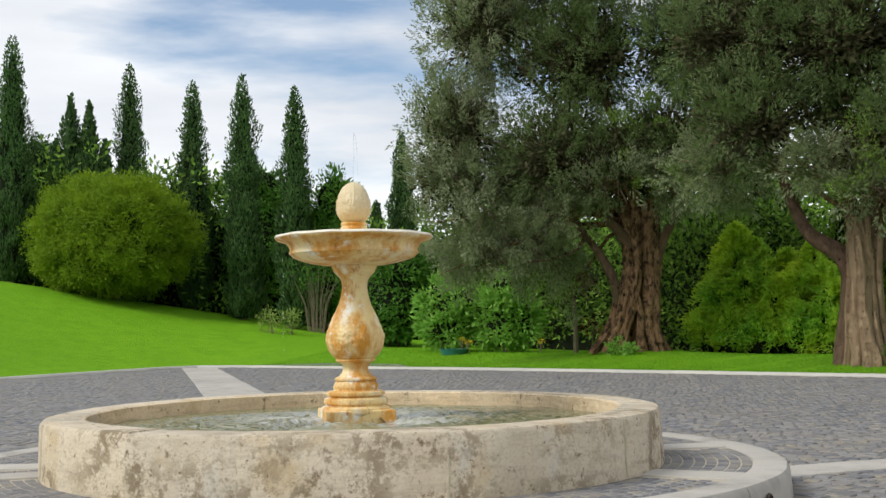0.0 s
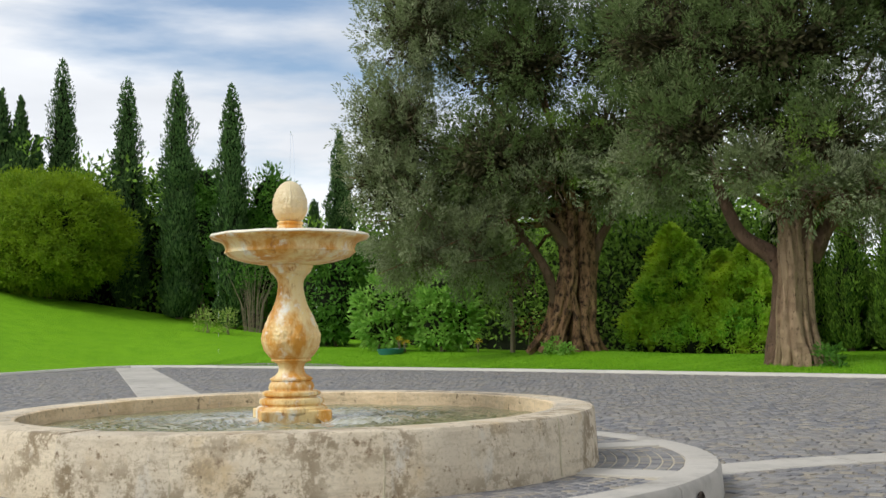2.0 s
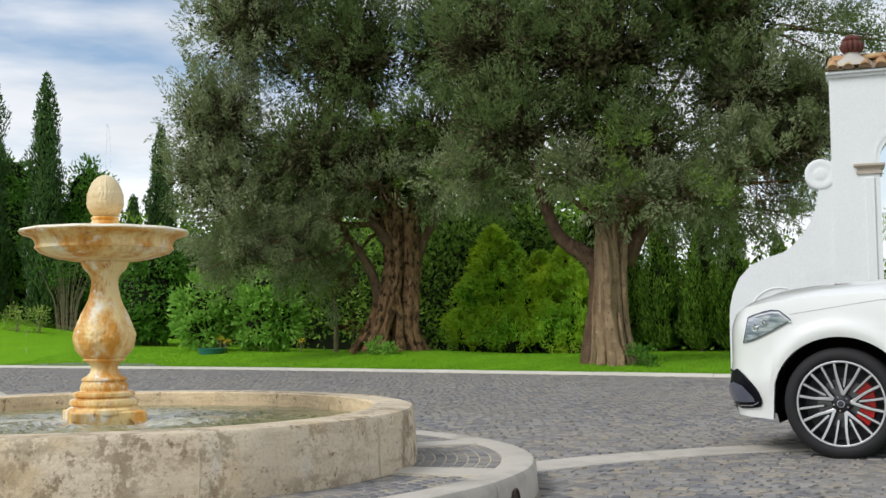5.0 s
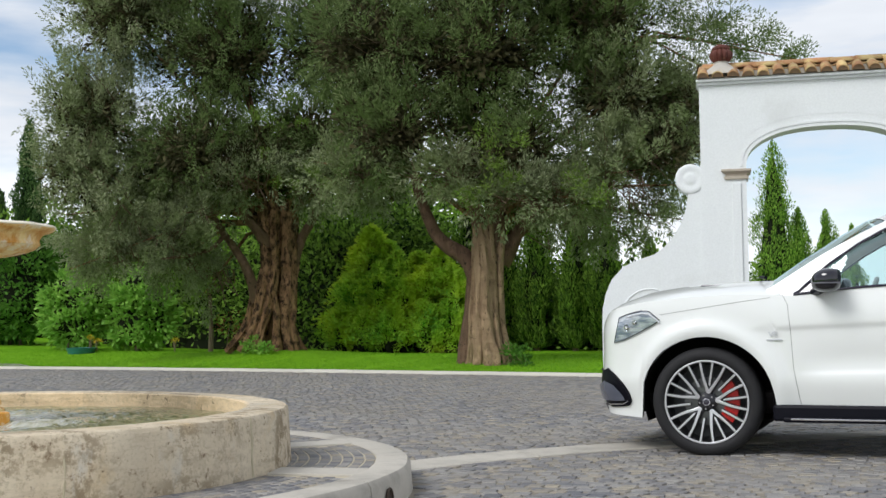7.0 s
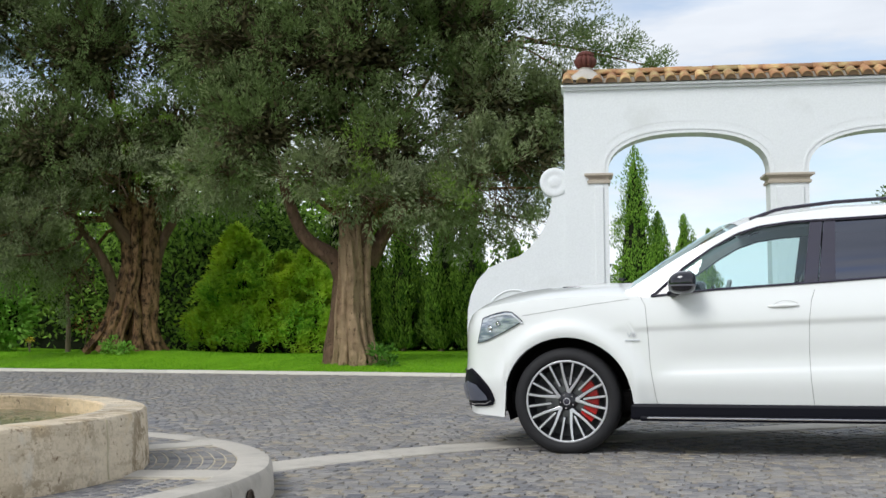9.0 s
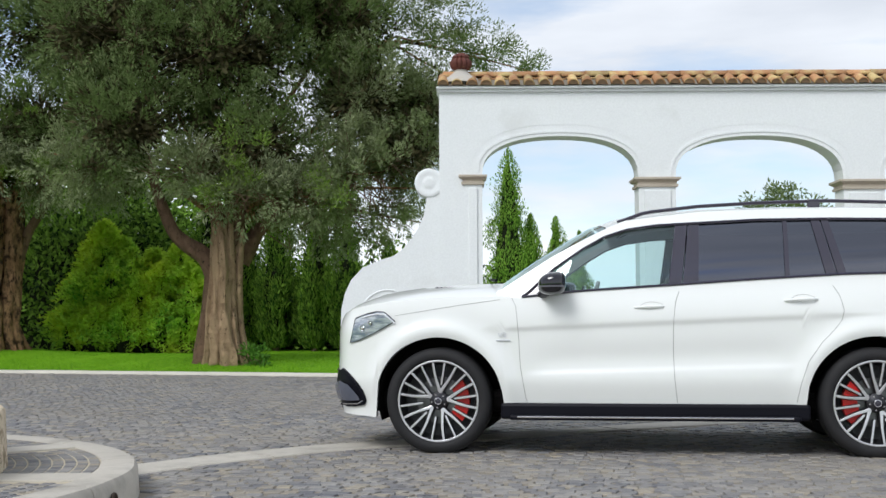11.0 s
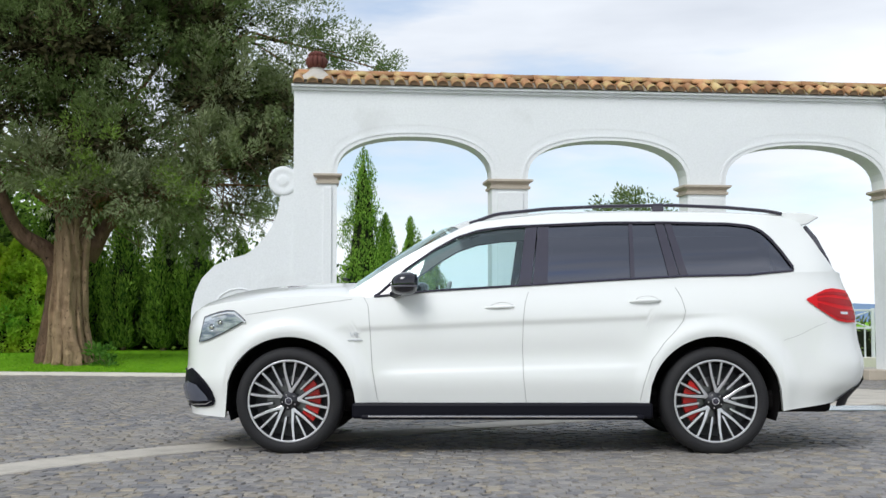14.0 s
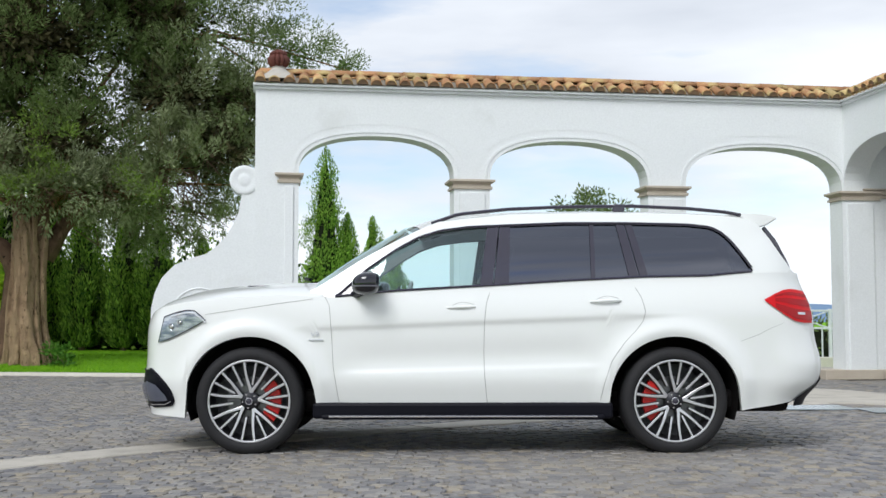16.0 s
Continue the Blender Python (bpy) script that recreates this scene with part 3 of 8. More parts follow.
PALE_JOINT = surface("pale_joint", (0.50, 0.44, 0.33), (0.40, 0.35, 0.26), None, 0.95, 60, 4)
step = thing("round_step", "low round stone step under the basin with sett panels", "step", at=(FX, FY, 0))
part("core", lathe([(0.0, STEP_Z - 0.014), (STEP_R - 0.05, STEP_Z - 0.014), (STEP_R - 0.05, 0.0), (0, 0.0)], 96), PALE_JOINT, step)
DRAIN = 5.0
for k in range(14):
    a0 = -180 + k * 360 / 14
    part("ring_stone", arc_block(STEP_R - 0.20, STEP_R, radians(a0 + 0.1), radians(a0 + 360 / 14 - 0.1), -0.02, STEP_Z, 0.015, 0.013, 0.006, 8), BAND_STONE, step, smooth=True)
# Flat dark face put in for the shade inside the drain opening.
drain = bmesh.new()
for i in range(13):
    t = math.pi * i / 12
    drain.verts.new((STEP_R + 0.017, 0.055 * math.cos(t), 0.01 + 0.095 * math.sin(t)))
drain.faces.new(drain.verts[:])
drain = joined(drain, tube([(STEP_R + 0.018, 0.055 * math.cos(math.pi * i / 12), 0.01 + 0.095 * math.sin(math.pi * i / 12)) for i in range(13)], 0.008, 6))
bmesh.ops.rotate(drain, cent=(0, 0, 0), matrix=Matrix.Rotation(radians(DRAIN), 3, "Z"), verts=drain.verts)
part("drain_hole", drain, plain("drain_shade", (0.05, 0.035, 0.025), 0.9), step, "small arched drain opening")
SPOKES = [9, 49, 92, 135, 178, 222, 236, 279, 327]
for a in SPOKES:
    bm = box(STEP_R - 0.19 - RIM_R + 0.06, 0.27, 0.05, ((STEP_R - 0.19 + RIM_R - 0.04) / 2, 0, STEP_Z - 0.028), 0.006)
    bmesh.ops.rotate(bm, cent=(0, 0, 0), matrix=Matrix.Rotation(radians(a), 3, "Z"), verts=bm.verts)
    part("spoke_slab", bm, BAND_STONE, step)


# ---- the fountain ----
def fountain():
    top = thing("fountain", "honey marble fountain with pine cone over a shallow bowl", "fountain", at=(PX, PY, WATER_Z))
    k = 1 / 281.0
    def col(rows, y0=750.0):
        return [(r * k, (y0 - y) * k - 0.02) for r, y in rows]
    plinth = box(0.445, 0.445, 0.165, (0, 0, -0.02), 0.008)
    bmesh.ops.rotate(plinth, cent=(0, 0, 0), matrix=Matrix.Rotation(radians(51), 3, "Z"), verts=plinth.verts)
    part("plinth", plinth, MARBLE, top)
    foot = [(60, 738), (63, 735), (64.5, 730), (63, 724), (58.5, 721), (54, 720.5), (54, 719), (57.5, 716), (58, 712), (56.5, 708), (52, 706), (47, 705.5), (47, 704), (51.5, 702), (52.5, 699), (51.5, 696), (47, 694), (40, 693.5), (39.5, 692), (41, 688), (39.5, 683), (37, 679), (35, 676.5), (38, 675), (38, 672.5), (35, 670.5), (29, 667), (24.5, 662), (22.5, 656), (23, 650), (26, 645.5), (31, 643), (35, 642), (36.5, 640), (35, 638), (33, 637)]
    part("foot", lathe(col(foot), 72), MARBLE, top, "moulded round foot", smooth=True, angle=38)

    def carved(a, i, r, z):
        band = math.exp(-((z - 0.53) / 0.12) ** 2)
        lobes = 0.5 * noise.noise((math.cos(a) * 5, math.sin(a) * 5, z * 19)) + abs(noise.noise((math.cos(a) * 10, math.sin(a) * 10, z * 40)))
        leaf = abs(math.sin(4 * a + 0.5 * math.sin(z * 17)))
        return r + 0.012 * band * lobes + 0.005 * band * leaf, z
    bulb = [(33, 638), (38, 634), (44, 627), (48, 619), (50.5, 610), (51, 601), (50, 592), (47.5, 583), (44, 573), (39.5, 562), (35, 552), (30.5, 542), (27, 532), (24.5, 521), (23, 510), (23, 502), (24.5, 496), (28, 490), (33, 485), (37, 481), (38, 477), (40, 474), (41, 471), (40, 468)]
    fine = []
    for (r0, y0), (r1, y1) in zip(bulb, bulb[1:]):
        fine += [(r0 + (r1 - r0) * t / 5, y0 + (y1 - y0) * t / 5) for t in range(5)]
    part("baluster", lathe(col(fine + [bulb[-1]]), 180, carved), MARBLE, top, "carved pear-shaped shaft", smooth=True, angle=60)

    def scallop(a, i, r, z):
        edge = math.exp(-((r / k - 141) / 9) ** 2)
        frieze = math.exp(-((r / k - 122) / 5) ** 2) * 0.0012 * math.sin(26 * a)
        return r + edge * 0.0025 * math.cos(12 * a + 0.5) + frieze, z + edge * 0.0012 * math.cos(12 * a + 1.1)
    bowl = [(40, 469), (60, 467.5), (80, 464), (98, 459), (109, 454.5), (113, 451), (114, 449), (117, 448), (117.5, 445), (116, 443), (116, 440), (118, 434), (121, 430), (126, 427), (132, 425), (138, 423.5), (142, 421), (143, 418.5), (141, 416), (136, 414.5), (128, 415), (118, 419), (90, 430), (50, 437), (18, 438)]
    part("bowl", lathe(col(bowl), 120, scallop), MARBLE, top, "wide shallow marble bowl with a scalloped lip", smooth=True, angle=55)
    part("rim", lathe(col([(142.6, 419.6), (143.8, 418.2), (142, 415.4), (137, 413.9), (130, 414.2)]), 120, scallop), LIT_RIM, top, "wet bowl rim, its lit top painted pale", smooth=True)
    collar = [(18, 438), (18, 425), (24, 408), (24.5, 404), (24, 400), (22, 397.5), (23, 396), (24, 393), (22, 390.5), (19, 390)]
    part("collar", lathe(col(collar), 48), MARBLE, top, smooth=True)

    def scales(a, i, r, z):
        h = z / k / 75
        rib = math.exp(-(((4 * a / math.pi + 0.5) % 1 - 0.5) / 0.05) ** 2)
        curl = math.sin(16 * a + 5 * math.sin(h * 14)) * math.sin(h * 38 + 3 * math.cos(8 * a))
        return r + (0.0028 * curl + 0.003 * rib) * min(1, r * 30), z
    at_h = (0, 0.05, 0.11, 0.2, 0.35, 0.5, 0.62, 0.73, 0.82, 0.88, 0.94, 0.98, 1.0)
    wide = (18, 22, 26, 29.5, 31.3, 30.2, 27.8, 24.4, 20.6, 17.2, 12.2, 7, 0)
    cone = [(float(np.interp(t, at_h, wide)), 391 - 75 * t) for t in np.linspace(0, 1, 56)]
    part("pine_cone", lathe(col(cone), 160, scales), CREAM_MARBLE, top, "pale carved pine cone finial", smooth=True, angle=70)
    return top


fountain()
SPRAY = glassy("thin_water", (0.93, 0.95, 0.97), 0.05)
jet = thing("water_jet", "thin clear jet rising from the pine cone", "water jet", at=(PX, PY, WATER_Z + 1.515))
part("stream", tube([(0, 0, -0.02), (0.004, 0, 0.12), (0.007, 0.004, 0.24), (0.004, 0.006, 0.33)], [0.004, 0.0035, 0.003, 0.002], 6), SPRAY, jet)
part("stream", tube([(0.004, 0.006, 0.33), (0.02, 0.008, 0.30), (0.028, 0.01, 0.2), (0.033, 0.012, 0.05)], [0.002, 0.002, 0.0025, 0.003], 6), SPRAY, jet)

# ---- white arcade with a tiled coping ----
WX, WY, WTURN = -1.152, 9.217, radians(8)
PIERS = [(-0.22, 0.44), (2.84, 3.41), (5.98, 6.61), (9.28, 9.9)]
CAPS = [3.20, 3.15, 3.10, 3.07]
CROWNS = [3.80, 3.79, 3.77]
TOP_Z, DEPTH = 4.42, 0.42


def arch_points(s0, s1, z0, z1, crown, k=22):
    """A three-centred arch from one springing to the next."""
    mid, half = (s0 + s1) / 2, (s1 - s0) / 2
    out = []
    for i in range(k + 1):
        t = math.pi * (1 - i / k)
        c, s = math.cos(t), math.sin(t)
        base = z0 + (z1 - z0) * (c + 1) / 2
        out.append((mid + half * math.copysign(abs(c) ** 0.86, c), base + (crown - base) * s ** 0.8))
    return out


def arcade():
    wall = thing("arcade_wall", "white plastered garden arcade with three arches and a scrolled end", "arcade", at=(WX, WY, 0), turn=WTURN)
    outline = [(-0.22, -0.1), (-0.22, TOP_Z + 0.07), (9.9, TOP_Z + 0.07), (9.9, -0.1)]
    bottom = []
    for i in (2, 1, 0):
        s0, s1 = PIERS[i][1], PIERS[i + 1][0]
        arch = arch_points(s0, s1, CAPS[i] + 0.01, CAPS[i + 1] + 0.01, CROWNS[i])
        bottom += [(s1, -0.1)] + arch[::-1] + [(s0, -0.1)]
    part("wall", prism(outline + bottom, 0.0, DEPTH), PLASTER, wall)
    for i in range(3):
        s0, s1 = PIERS[i][1], PIERS[i + 1][0]
        # raised moulding a hand's width outside the opening
        for grow, push, wide in ((0.05, 0.010, 0.035), (0.17, 0.0025, 0.085)):
            arch = arch_points(s0 - grow, s1 + grow, CAPS[i] + 0.04, CAPS[i + 1] + 0.04, CROWNS[i] + grow * 1.05)
            outer = arch_points(s0 - grow - wide, s1 + grow + wide, CAPS[i] + 0.04, CAPS[i + 1] + 0.04, CROWNS[i] + grow * 1.05 + wide)
            part("arch_moulding", prism(arch + outer[::-1], -push, 0.02), PLASTER, wall)
    for (s0, s1), z in zip(PIERS, CAPS):
        wide = s1 - s0 if s0 > 0 else 0.29
        s0 = s1 - wide
        sec = [(0.0, z - 0.15), (0.03, z - 0.145), (0.035, z - 0.11), (0.01, z - 0.10), (0.012, z - 0.07), (0.05, z - 0.045), (0.072, z - 0.03), (0.072, z), (0.0, z)]
        bm = bmesh.new()
        rows = []
        for sx, sy in ((-1, -1), (1, -1), (1, 1), (-1, 1)):
            rows.append([bm.verts.new(((s1 if sx > 0 else s0) + sx * o, (DEPTH if sy > 0 else 0) + sy * o, zz)) for o, zz in sec])
        for j in range(4):
            a, b = rows[j], rows[(j + 1) % 4]
            for q in range(len(sec) - 1):
                bm.faces.new([a[q], b[q], b[q + 1], a[q + 1]])
        part("capital", bm, CAP_STONE, wall, "moulded weathered stone capital")
        part("pilaster", box(wide - 0.16, 0.03, z - 0.2, ((s0 + s1) / 2, -0.012, (z - 0.2) / 2), 0.008), PLASTER, wall)
    part("cornice", box(10.2, DEPTH + 0.09, 0.045, (4.86, DEPTH / 2, TOP_Z + 0.086), 0.012), PLASTER, wall)
    part("cornice", box(10.24, DEPTH + 0.18, 0.042, (4.86, DEPTH / 2, TOP_Z + 0.129), 0.012), PLASTER, wall)
    # scrolled buttress at the free end
    sweep = [(-0.22, -0.1), (-1.74, -0.1), (-1.74, 0.9), (-1.73, 1.15), (-1.68, 1.38), (-1.58, 1.60), (-1.40, 1.79), (-1.14, 1.90), (-0.94, 1.96), (-0.80, 2.06), (-0.66, 2.21), (-0.54, 2.40), (-0.46, 2.60), (-0.42, 2.84), (-0.40, 2.95), (-0.22, 3.30)]
    part("scroll_buttress", prism(sweep, 0.04, DEPTH - 0.04), PLASTER, wall)
    curl = lathe([(0, -0.014), (0.05, -0.014), (0.07, -0.011), (0.09, -0.003), (0.12, -0.002), (0.15, -0.009), (0.18, -0.012), (0.21, -0.008), (0.222, 0.0), (0.222, DEPTH - 0.05), (0, DEPTH - 0.05)], 40)
    bmesh.ops.rotate(curl, cent=(0, 0, 0), matrix=Matrix.Rotation(radians(-90), 3, "X"), verts=curl.verts)
    bmesh.ops.translate(curl, vec=(-0.38, 0.03, 3.09), verts=curl.verts)
    part("volute", curl, PLASTER, wall, "round plaster volute", smooth=True)
    bead = tube([(-1.02 + 0.42 * math.cos(t), 0.04, 1.02 + 0.42 * math.sin(t)) for t in np.linspace(0.1, math.pi, 24)], 0.014, 6)
    part("scroll_bead", bead, PLASTER, wall, smooth=True)
    # steps of the long face
    part("base_course", box(1.0, DEPTH + 0.16, 0.16, (9.4, DEPTH / 2, 0.08), 0.01), CAP_STONE, wall)
    return wall




arcade()

MOUTH = surface("tile_bedding", (0.30, 0.20, 0.12), (0.20, 0.13, 0.08), None, 0.95, 40, 5)


def barrel(r0, r1, length, arc=180, steps=8, thick=0.016, down=False):
    """A tapered half-round roof tile along y."""
    bm = bmesh.new()
    rows = []
    for y, r in ((0, r0), (length, r1)):
        row = []
        for rr in (r, r - thick):
            row.append([bm.verts.new((rr * math.cos(math.pi * i / steps), y, rr * math.sin(math.pi * i / steps) * (-1 if down else 1))) for i in range(steps + 1)])
        rows.append(row)
    (a_out, a_in), (b_out, b_in) = rows
    for i in range(steps):
        bm.faces.new([a_out[i], a_out[i + 1], b_out[i + 1], b_out[i]])
        bm.faces.new([a_in[i + 1], a_in[i], b_in[i], b_in[i + 1]])
        bm.faces.new([a_out[i + 1], a_out[i], a_in[i], a_in[i + 1]])
        bm.faces.new([b_out[i], b_out[i + 1], b_in[i + 1], b_in[i]])
    for i in (0, steps):
        bm.faces.new([a_out[i], b_out[i], b_in[i], a_in[i]])
    if not down:
        # mortar bedding under the tile's mouth
        mouth = bm.faces.new([bm.verts.new((v_.co.x, 0.014, v_.co.z)) for v_ in a_in])
        mouth.material_index = 1
    bmesh.ops.recalc_face_normals(bm, faces=bm.faces)
    me = bpy.data.meshes.new("roof_tile")
    bm.to_mesh(me)
    bm.free()
    me.materials.append(TILE)
    me.materials.append(MOUTH)
    for p in me.polygons:
        p.use_smooth = len(p.vertices) == 4
    return me


def tiled_coping(parent, s0, s1, z, depth, pitch=0.222):
    """Cover and pan tiles on both slopes of the wall's top, with a ridge row."""
    cover, pan_ = barrel(0.088, 0.070, 0.40), barrel(0.085, 0.10, 0.40, down=True)
    ridge = barrel(0.10, 0.085, 0.42)
    r = random.Random(5)
    half = depth / 2 + 0.13
    slope = radians(27)
    k = int((s1 - s0) / pitch)
    for i in range(k + 1):
        s = s0 + i * pitch
        for face in (0, 1):
            for which, off, lift in ((cover, 0, 0.055), (pan_, pitch / 2, 0.075)):
                ob = new("roof_tile", which)
                ob.parent = parent
                jig = Matrix.Rotation(radians(r.uniform(-2.5, 2.5)), 4, "Z") @ Matrix.Rotation(slope + radians(r.uniform(-1.5, 1.5)), 4, "X")
                base = Matrix.Translation((s + off + r.uniform(-0.008, 0.008), depth / 2 - half, z + lift + r.uniform(-0.006, 0.006)))
                if face:
                    base = Matrix.Translation((s + off, depth / 2 + half, z + lift)) @ Matrix.Rotation(math.pi, 4, "Z")
                ob.matrix_local = base @ jig @ Matrix.Translation((0, 0.05 if which is pan_ else 0, 0))
    for i in range(int((s1 - s0) / 0.37) + 1):
        ob = new("ridge_tile", ridge)
        ob.parent = parent
        ob.matrix_local = Matrix.Translation((s0 + i * 0.37, depth / 2, z + 0.235 + r.uniform(-0.005, 0.005))) @ Matrix.Rotation(radians(-90), 4, "Z") @ Matrix.Rotation(radians(2), 4, "X")


coping = thing("tiled_coping", "weathered terracotta barrel tile coping with yellow lichen", "roof tiles", at=(WX, WY, 0), turn=WTURN)
part("bed", prism([(-0.20, TOP_Z + 0.15), (-0.20, TOP_Z + 0.16), (9.75, TOP_Z + 0.16), (9.75, TOP_Z + 0.15)], 0, DEPTH), MORTAR, coping)
core = bmesh.new()
for s in (-0.22, 9.75):
    for y, z in ((-0.11, TOP_Z + 0.152), (DEPTH / 2, TOP_Z + 0.335), (DEPTH + 0.11, TOP_Z + 0.152)):
        core.verts.new((s, y, z))
core.verts.ensure_lookup_table()
v = core.verts
for q in ((0, 1, 2), (5, 4, 3), (0, 3, 4, 1), (1, 4, 5, 2), (2, 5, 3, 0)):
    core.faces.new([v[i] for i in q])
part("mortar_core", core, MORTAR, coping)
tiled_coping(coping, -0.16, 9.6, TOP_Z + 0.10, DEPTH)

def wing():
    """The side wing that meets the arcade at a right angle and runs towards the court's front."""
    w = thing("side_wing", "white plastered side wing with an open arch and tiled eaves", "building", at=(WX, WY, 0), turn=WTURN)
    s0 = 9.32
    # an open arch beside the corner pier, then plain wall towards the court's front
    arch = arch_points(-2.75, -0.004, 3.09, 3.09, 3.84)
    outline = [(0.42, -0.1), (0.42, TOP_Z + 0.07), (-7.0, TOP_Z + 0.07), (-7.0, -0.1), (-2.75, -0.1)] + arch + [(-0.004, -0.1)]
    def turned(bm):
        for v_ in bm.verts:
            x, y, z = v_.co
            v_.co = Vector((y, x, z))
        return bm
    part("wall", turned(prism(outline, s0, s0 + 0.42)), PLASTER, w)
    part("arch_moulding", turned(prism(arch_points(-2.80, 0.046, 3.1, 3.1, 3.90) + arch_points(-2.75, -0.004, 3.1, 3.1, 3.84)[::-1], s0 - 0.010, s0 + 0.02)), PLASTER, w)
    # porch behind that arch: back wall; unseen end wall and roof added for shade
    part("porch_wall", box(4.6, 0.3, TOP_Z, (s0 + 0.42 + 2.3, 0.154, TOP_Z / 2 - 0.05)), PLASTER, w)
    part("porch_end", box(0.3, 7.4, TOP_Z, (s0 + 5.0, -3.3, TOP_Z / 2 - 0.05)), PLASTER, w)
    part("porch_roof", box(5.3, 7.4, 0.2, (s0 + 2.65, -3.3, TOP_Z + 0.02)), PLASTER, w)
    for z, tall, out_ in ((3.05, 0.07, 0.05), (2.985, 0.05, 0.03), (3.105, 0.03, 0.065)):
        part("string_course", box(4.6, 0.1, tall, (s0 + 2.62, 0.05 - out_, z), 0.01), CAP_STONE, w, "moulded stone string course")
    part("base_course", box(4.6, 0.1, 0.16, (s0 + 2.62, 0.02, 0.08), 0.01), CAP_STONE, w, "weathered stone base course")
    part("cornice", turned(box(7.1, 0.13, 0.045, (-3.55, s0 + 0.02, TOP_Z + 0.086), 0.012)), PLASTER, w)
    part("cornice", turned(box(7.1, 0.22, 0.042, (-3.55, s0 + 0.02, TOP_Z + 0.129), 0.012)), PLASTER, w)
    cover, pan_ = barrel(0.088, 0.070, 0.40), barrel(0.085, 0.10, 0.40, down=True)
    r = random.Random(8)
    for i in range(30):
        for which, off, lift in ((cover, 0, 0.075), (pan_, 0.116, 0.085)):
            ob = new("roof_tile", which)
            ob.parent = w
            ob.matrix_local = Matrix.Translation((s0 - 0.12, -0.02 - i * 0.232 - off, TOP_Z + 0.10 + lift)) @ Matrix.Rotation(radians(-90), 4, "Z") @ Matrix.Rotation(radians(27 + r.uniform(-1.5, 1.5)), 4, "X")
    bed = turned(prism([(0.4, TOP_Z + 0.14), (0.4, TOP_Z + 0.16), (-7.0, TOP_Z + 0.16), (-7.0, TOP_Z + 0.14)], s0, s0 + 0.4))
    part("eaves_bed", bed, MORTAR, w)
    return w


wing()

# ---- right-hand edge of the court: step, drain, railing, far hills ----
landing = part("landing", prism([(5.55, 5.25), (6.6, 4.6), (7.9, 3.9), (7.9, 4.6), (6.95, 7.4), (6.2, 8.4), (5.6, 8.6)], -0.02, 0.014, "z"), BAND_STONE)
tagged(landing, "pale stone paving strip beside the arcade", "paving band", kind="structure")
PLATE = plain("zinc_plate", (0.42, 0.47, 0.50), 0.25, 0.8)
drain_cover = thing("drain_cover", "flush blue-grey metal drain cover set in the setts", "drain cover")
for i in range(3):
    part("plate", box(0.95, 0.62, 0.012, (5.35 + 0.97 * i, 4.25 - 0.42 * i, 0.012), 0.003, Matrix.Rotation(0, 3, "Z")), PLATE, drain_cover)
RAIL_PAINT = plain("pale_railing", (0.62, 0.65, 0.66), 0.4)
rail = thing("terrace_railing", "pale metal terrace railing with crossed panels", "railing", at=(9.0, 17.5, -0.06))
for i in range(5):
    part("post", box(0.07, 0.07, 1.28, (-2.4 + i * 1.2, 0, 0.64), 0.008), RAIL_PAINT, rail)
for z in (0.12, 0.85, 1.24):
    part("bar", box(4.9, 0.045, 0.045, (0, 0, z), 0.006), RAIL_PAINT, rail)
for i in range(4):
    x = -1.8 + i * 1.2
    for k in (-1, 1):
        part("cross_bar", tube([(x - 0.55, 0, 1.04 - k * 0.18), (x + 0.55, 0, 1.04 + k * 0.18)], 0.016, 6), RAIL_PAINT, rail)
    for k in range(4):
        part("baluster", box(0.03, 0.03, 0.72, (x - 0.42 + k * 0.28, 0, 0.48)), RAIL_PAINT, rail)
parapet = part("low_wall", box(6.5, 0.34, 0.9, (9.6, 17.5, -0.30), 0.02), KERB_STONE)
tagged(parapet, "low pale stone wall under the terrace railing", "low wall", kind="structure")
HILL = surface("distant_hill", (0.13, 0.20, 0.33), (0.17, 0.25, 0.38), None, 1.0, 0.02, 0.004, bump=0)
ridge = bmesh.new()
cols = []
for i in range(60):
    a = radians(60 - i * 2.6)
    h = 11 + 12 * noise.noise((i * 0.21, 0.4, 2.0)) + 6 * noise.noise((i * 0.7, 3, 1)) + 14 * math.exp(-((i - 30) / 5) ** 2)
    cols.append([ridge.verts.new((1700 * math.sin(-a) * 1.0, 1700 * math.cos(a), -30)), ridge.verts.new((1760 * math.sin(-a), 1760 * math.cos(a), h))])
for a, b in zip(cols, cols[1:]):
    ridge.faces.new([a[0], b[0], b[1], a[1]])
hills = part("backdrop", ridge, HILL, smooth=True)
tagged(hills, "hazy blue hills far beyond the terrace", "hills", kind="structure")


finial = thing("urn_finial", "dark terracotta ball finial on a stone foot", "finial", at=(WX + 0.10 * math.cos(WTURN), WY + 0.14 * math.sin(WTURN) + DEPTH / 2 - 0.06, TOP_Z + 0.36))
part("foot", lathe([(0, -0.14), (0.30, -0.14), (0.26, -0.06), (0.18, -0.01), (0.13, 0.03), (0.10, 0.06), (0.11, 0.075), (0.09, 0.09), (0, 0.09)], 32), surface("finial_foot", (0.50, 0.47, 0.42), (0.36, 0.34, 0.31), (0.50, 0.36, 0.13), 0.9, 40, 6), finial, smooth=True)
def petals(a, i, r, z):
    lobe = abs(math.cos(6 * a))
    return r * (0.86 + 0.26 * lobe ** 0.6), z


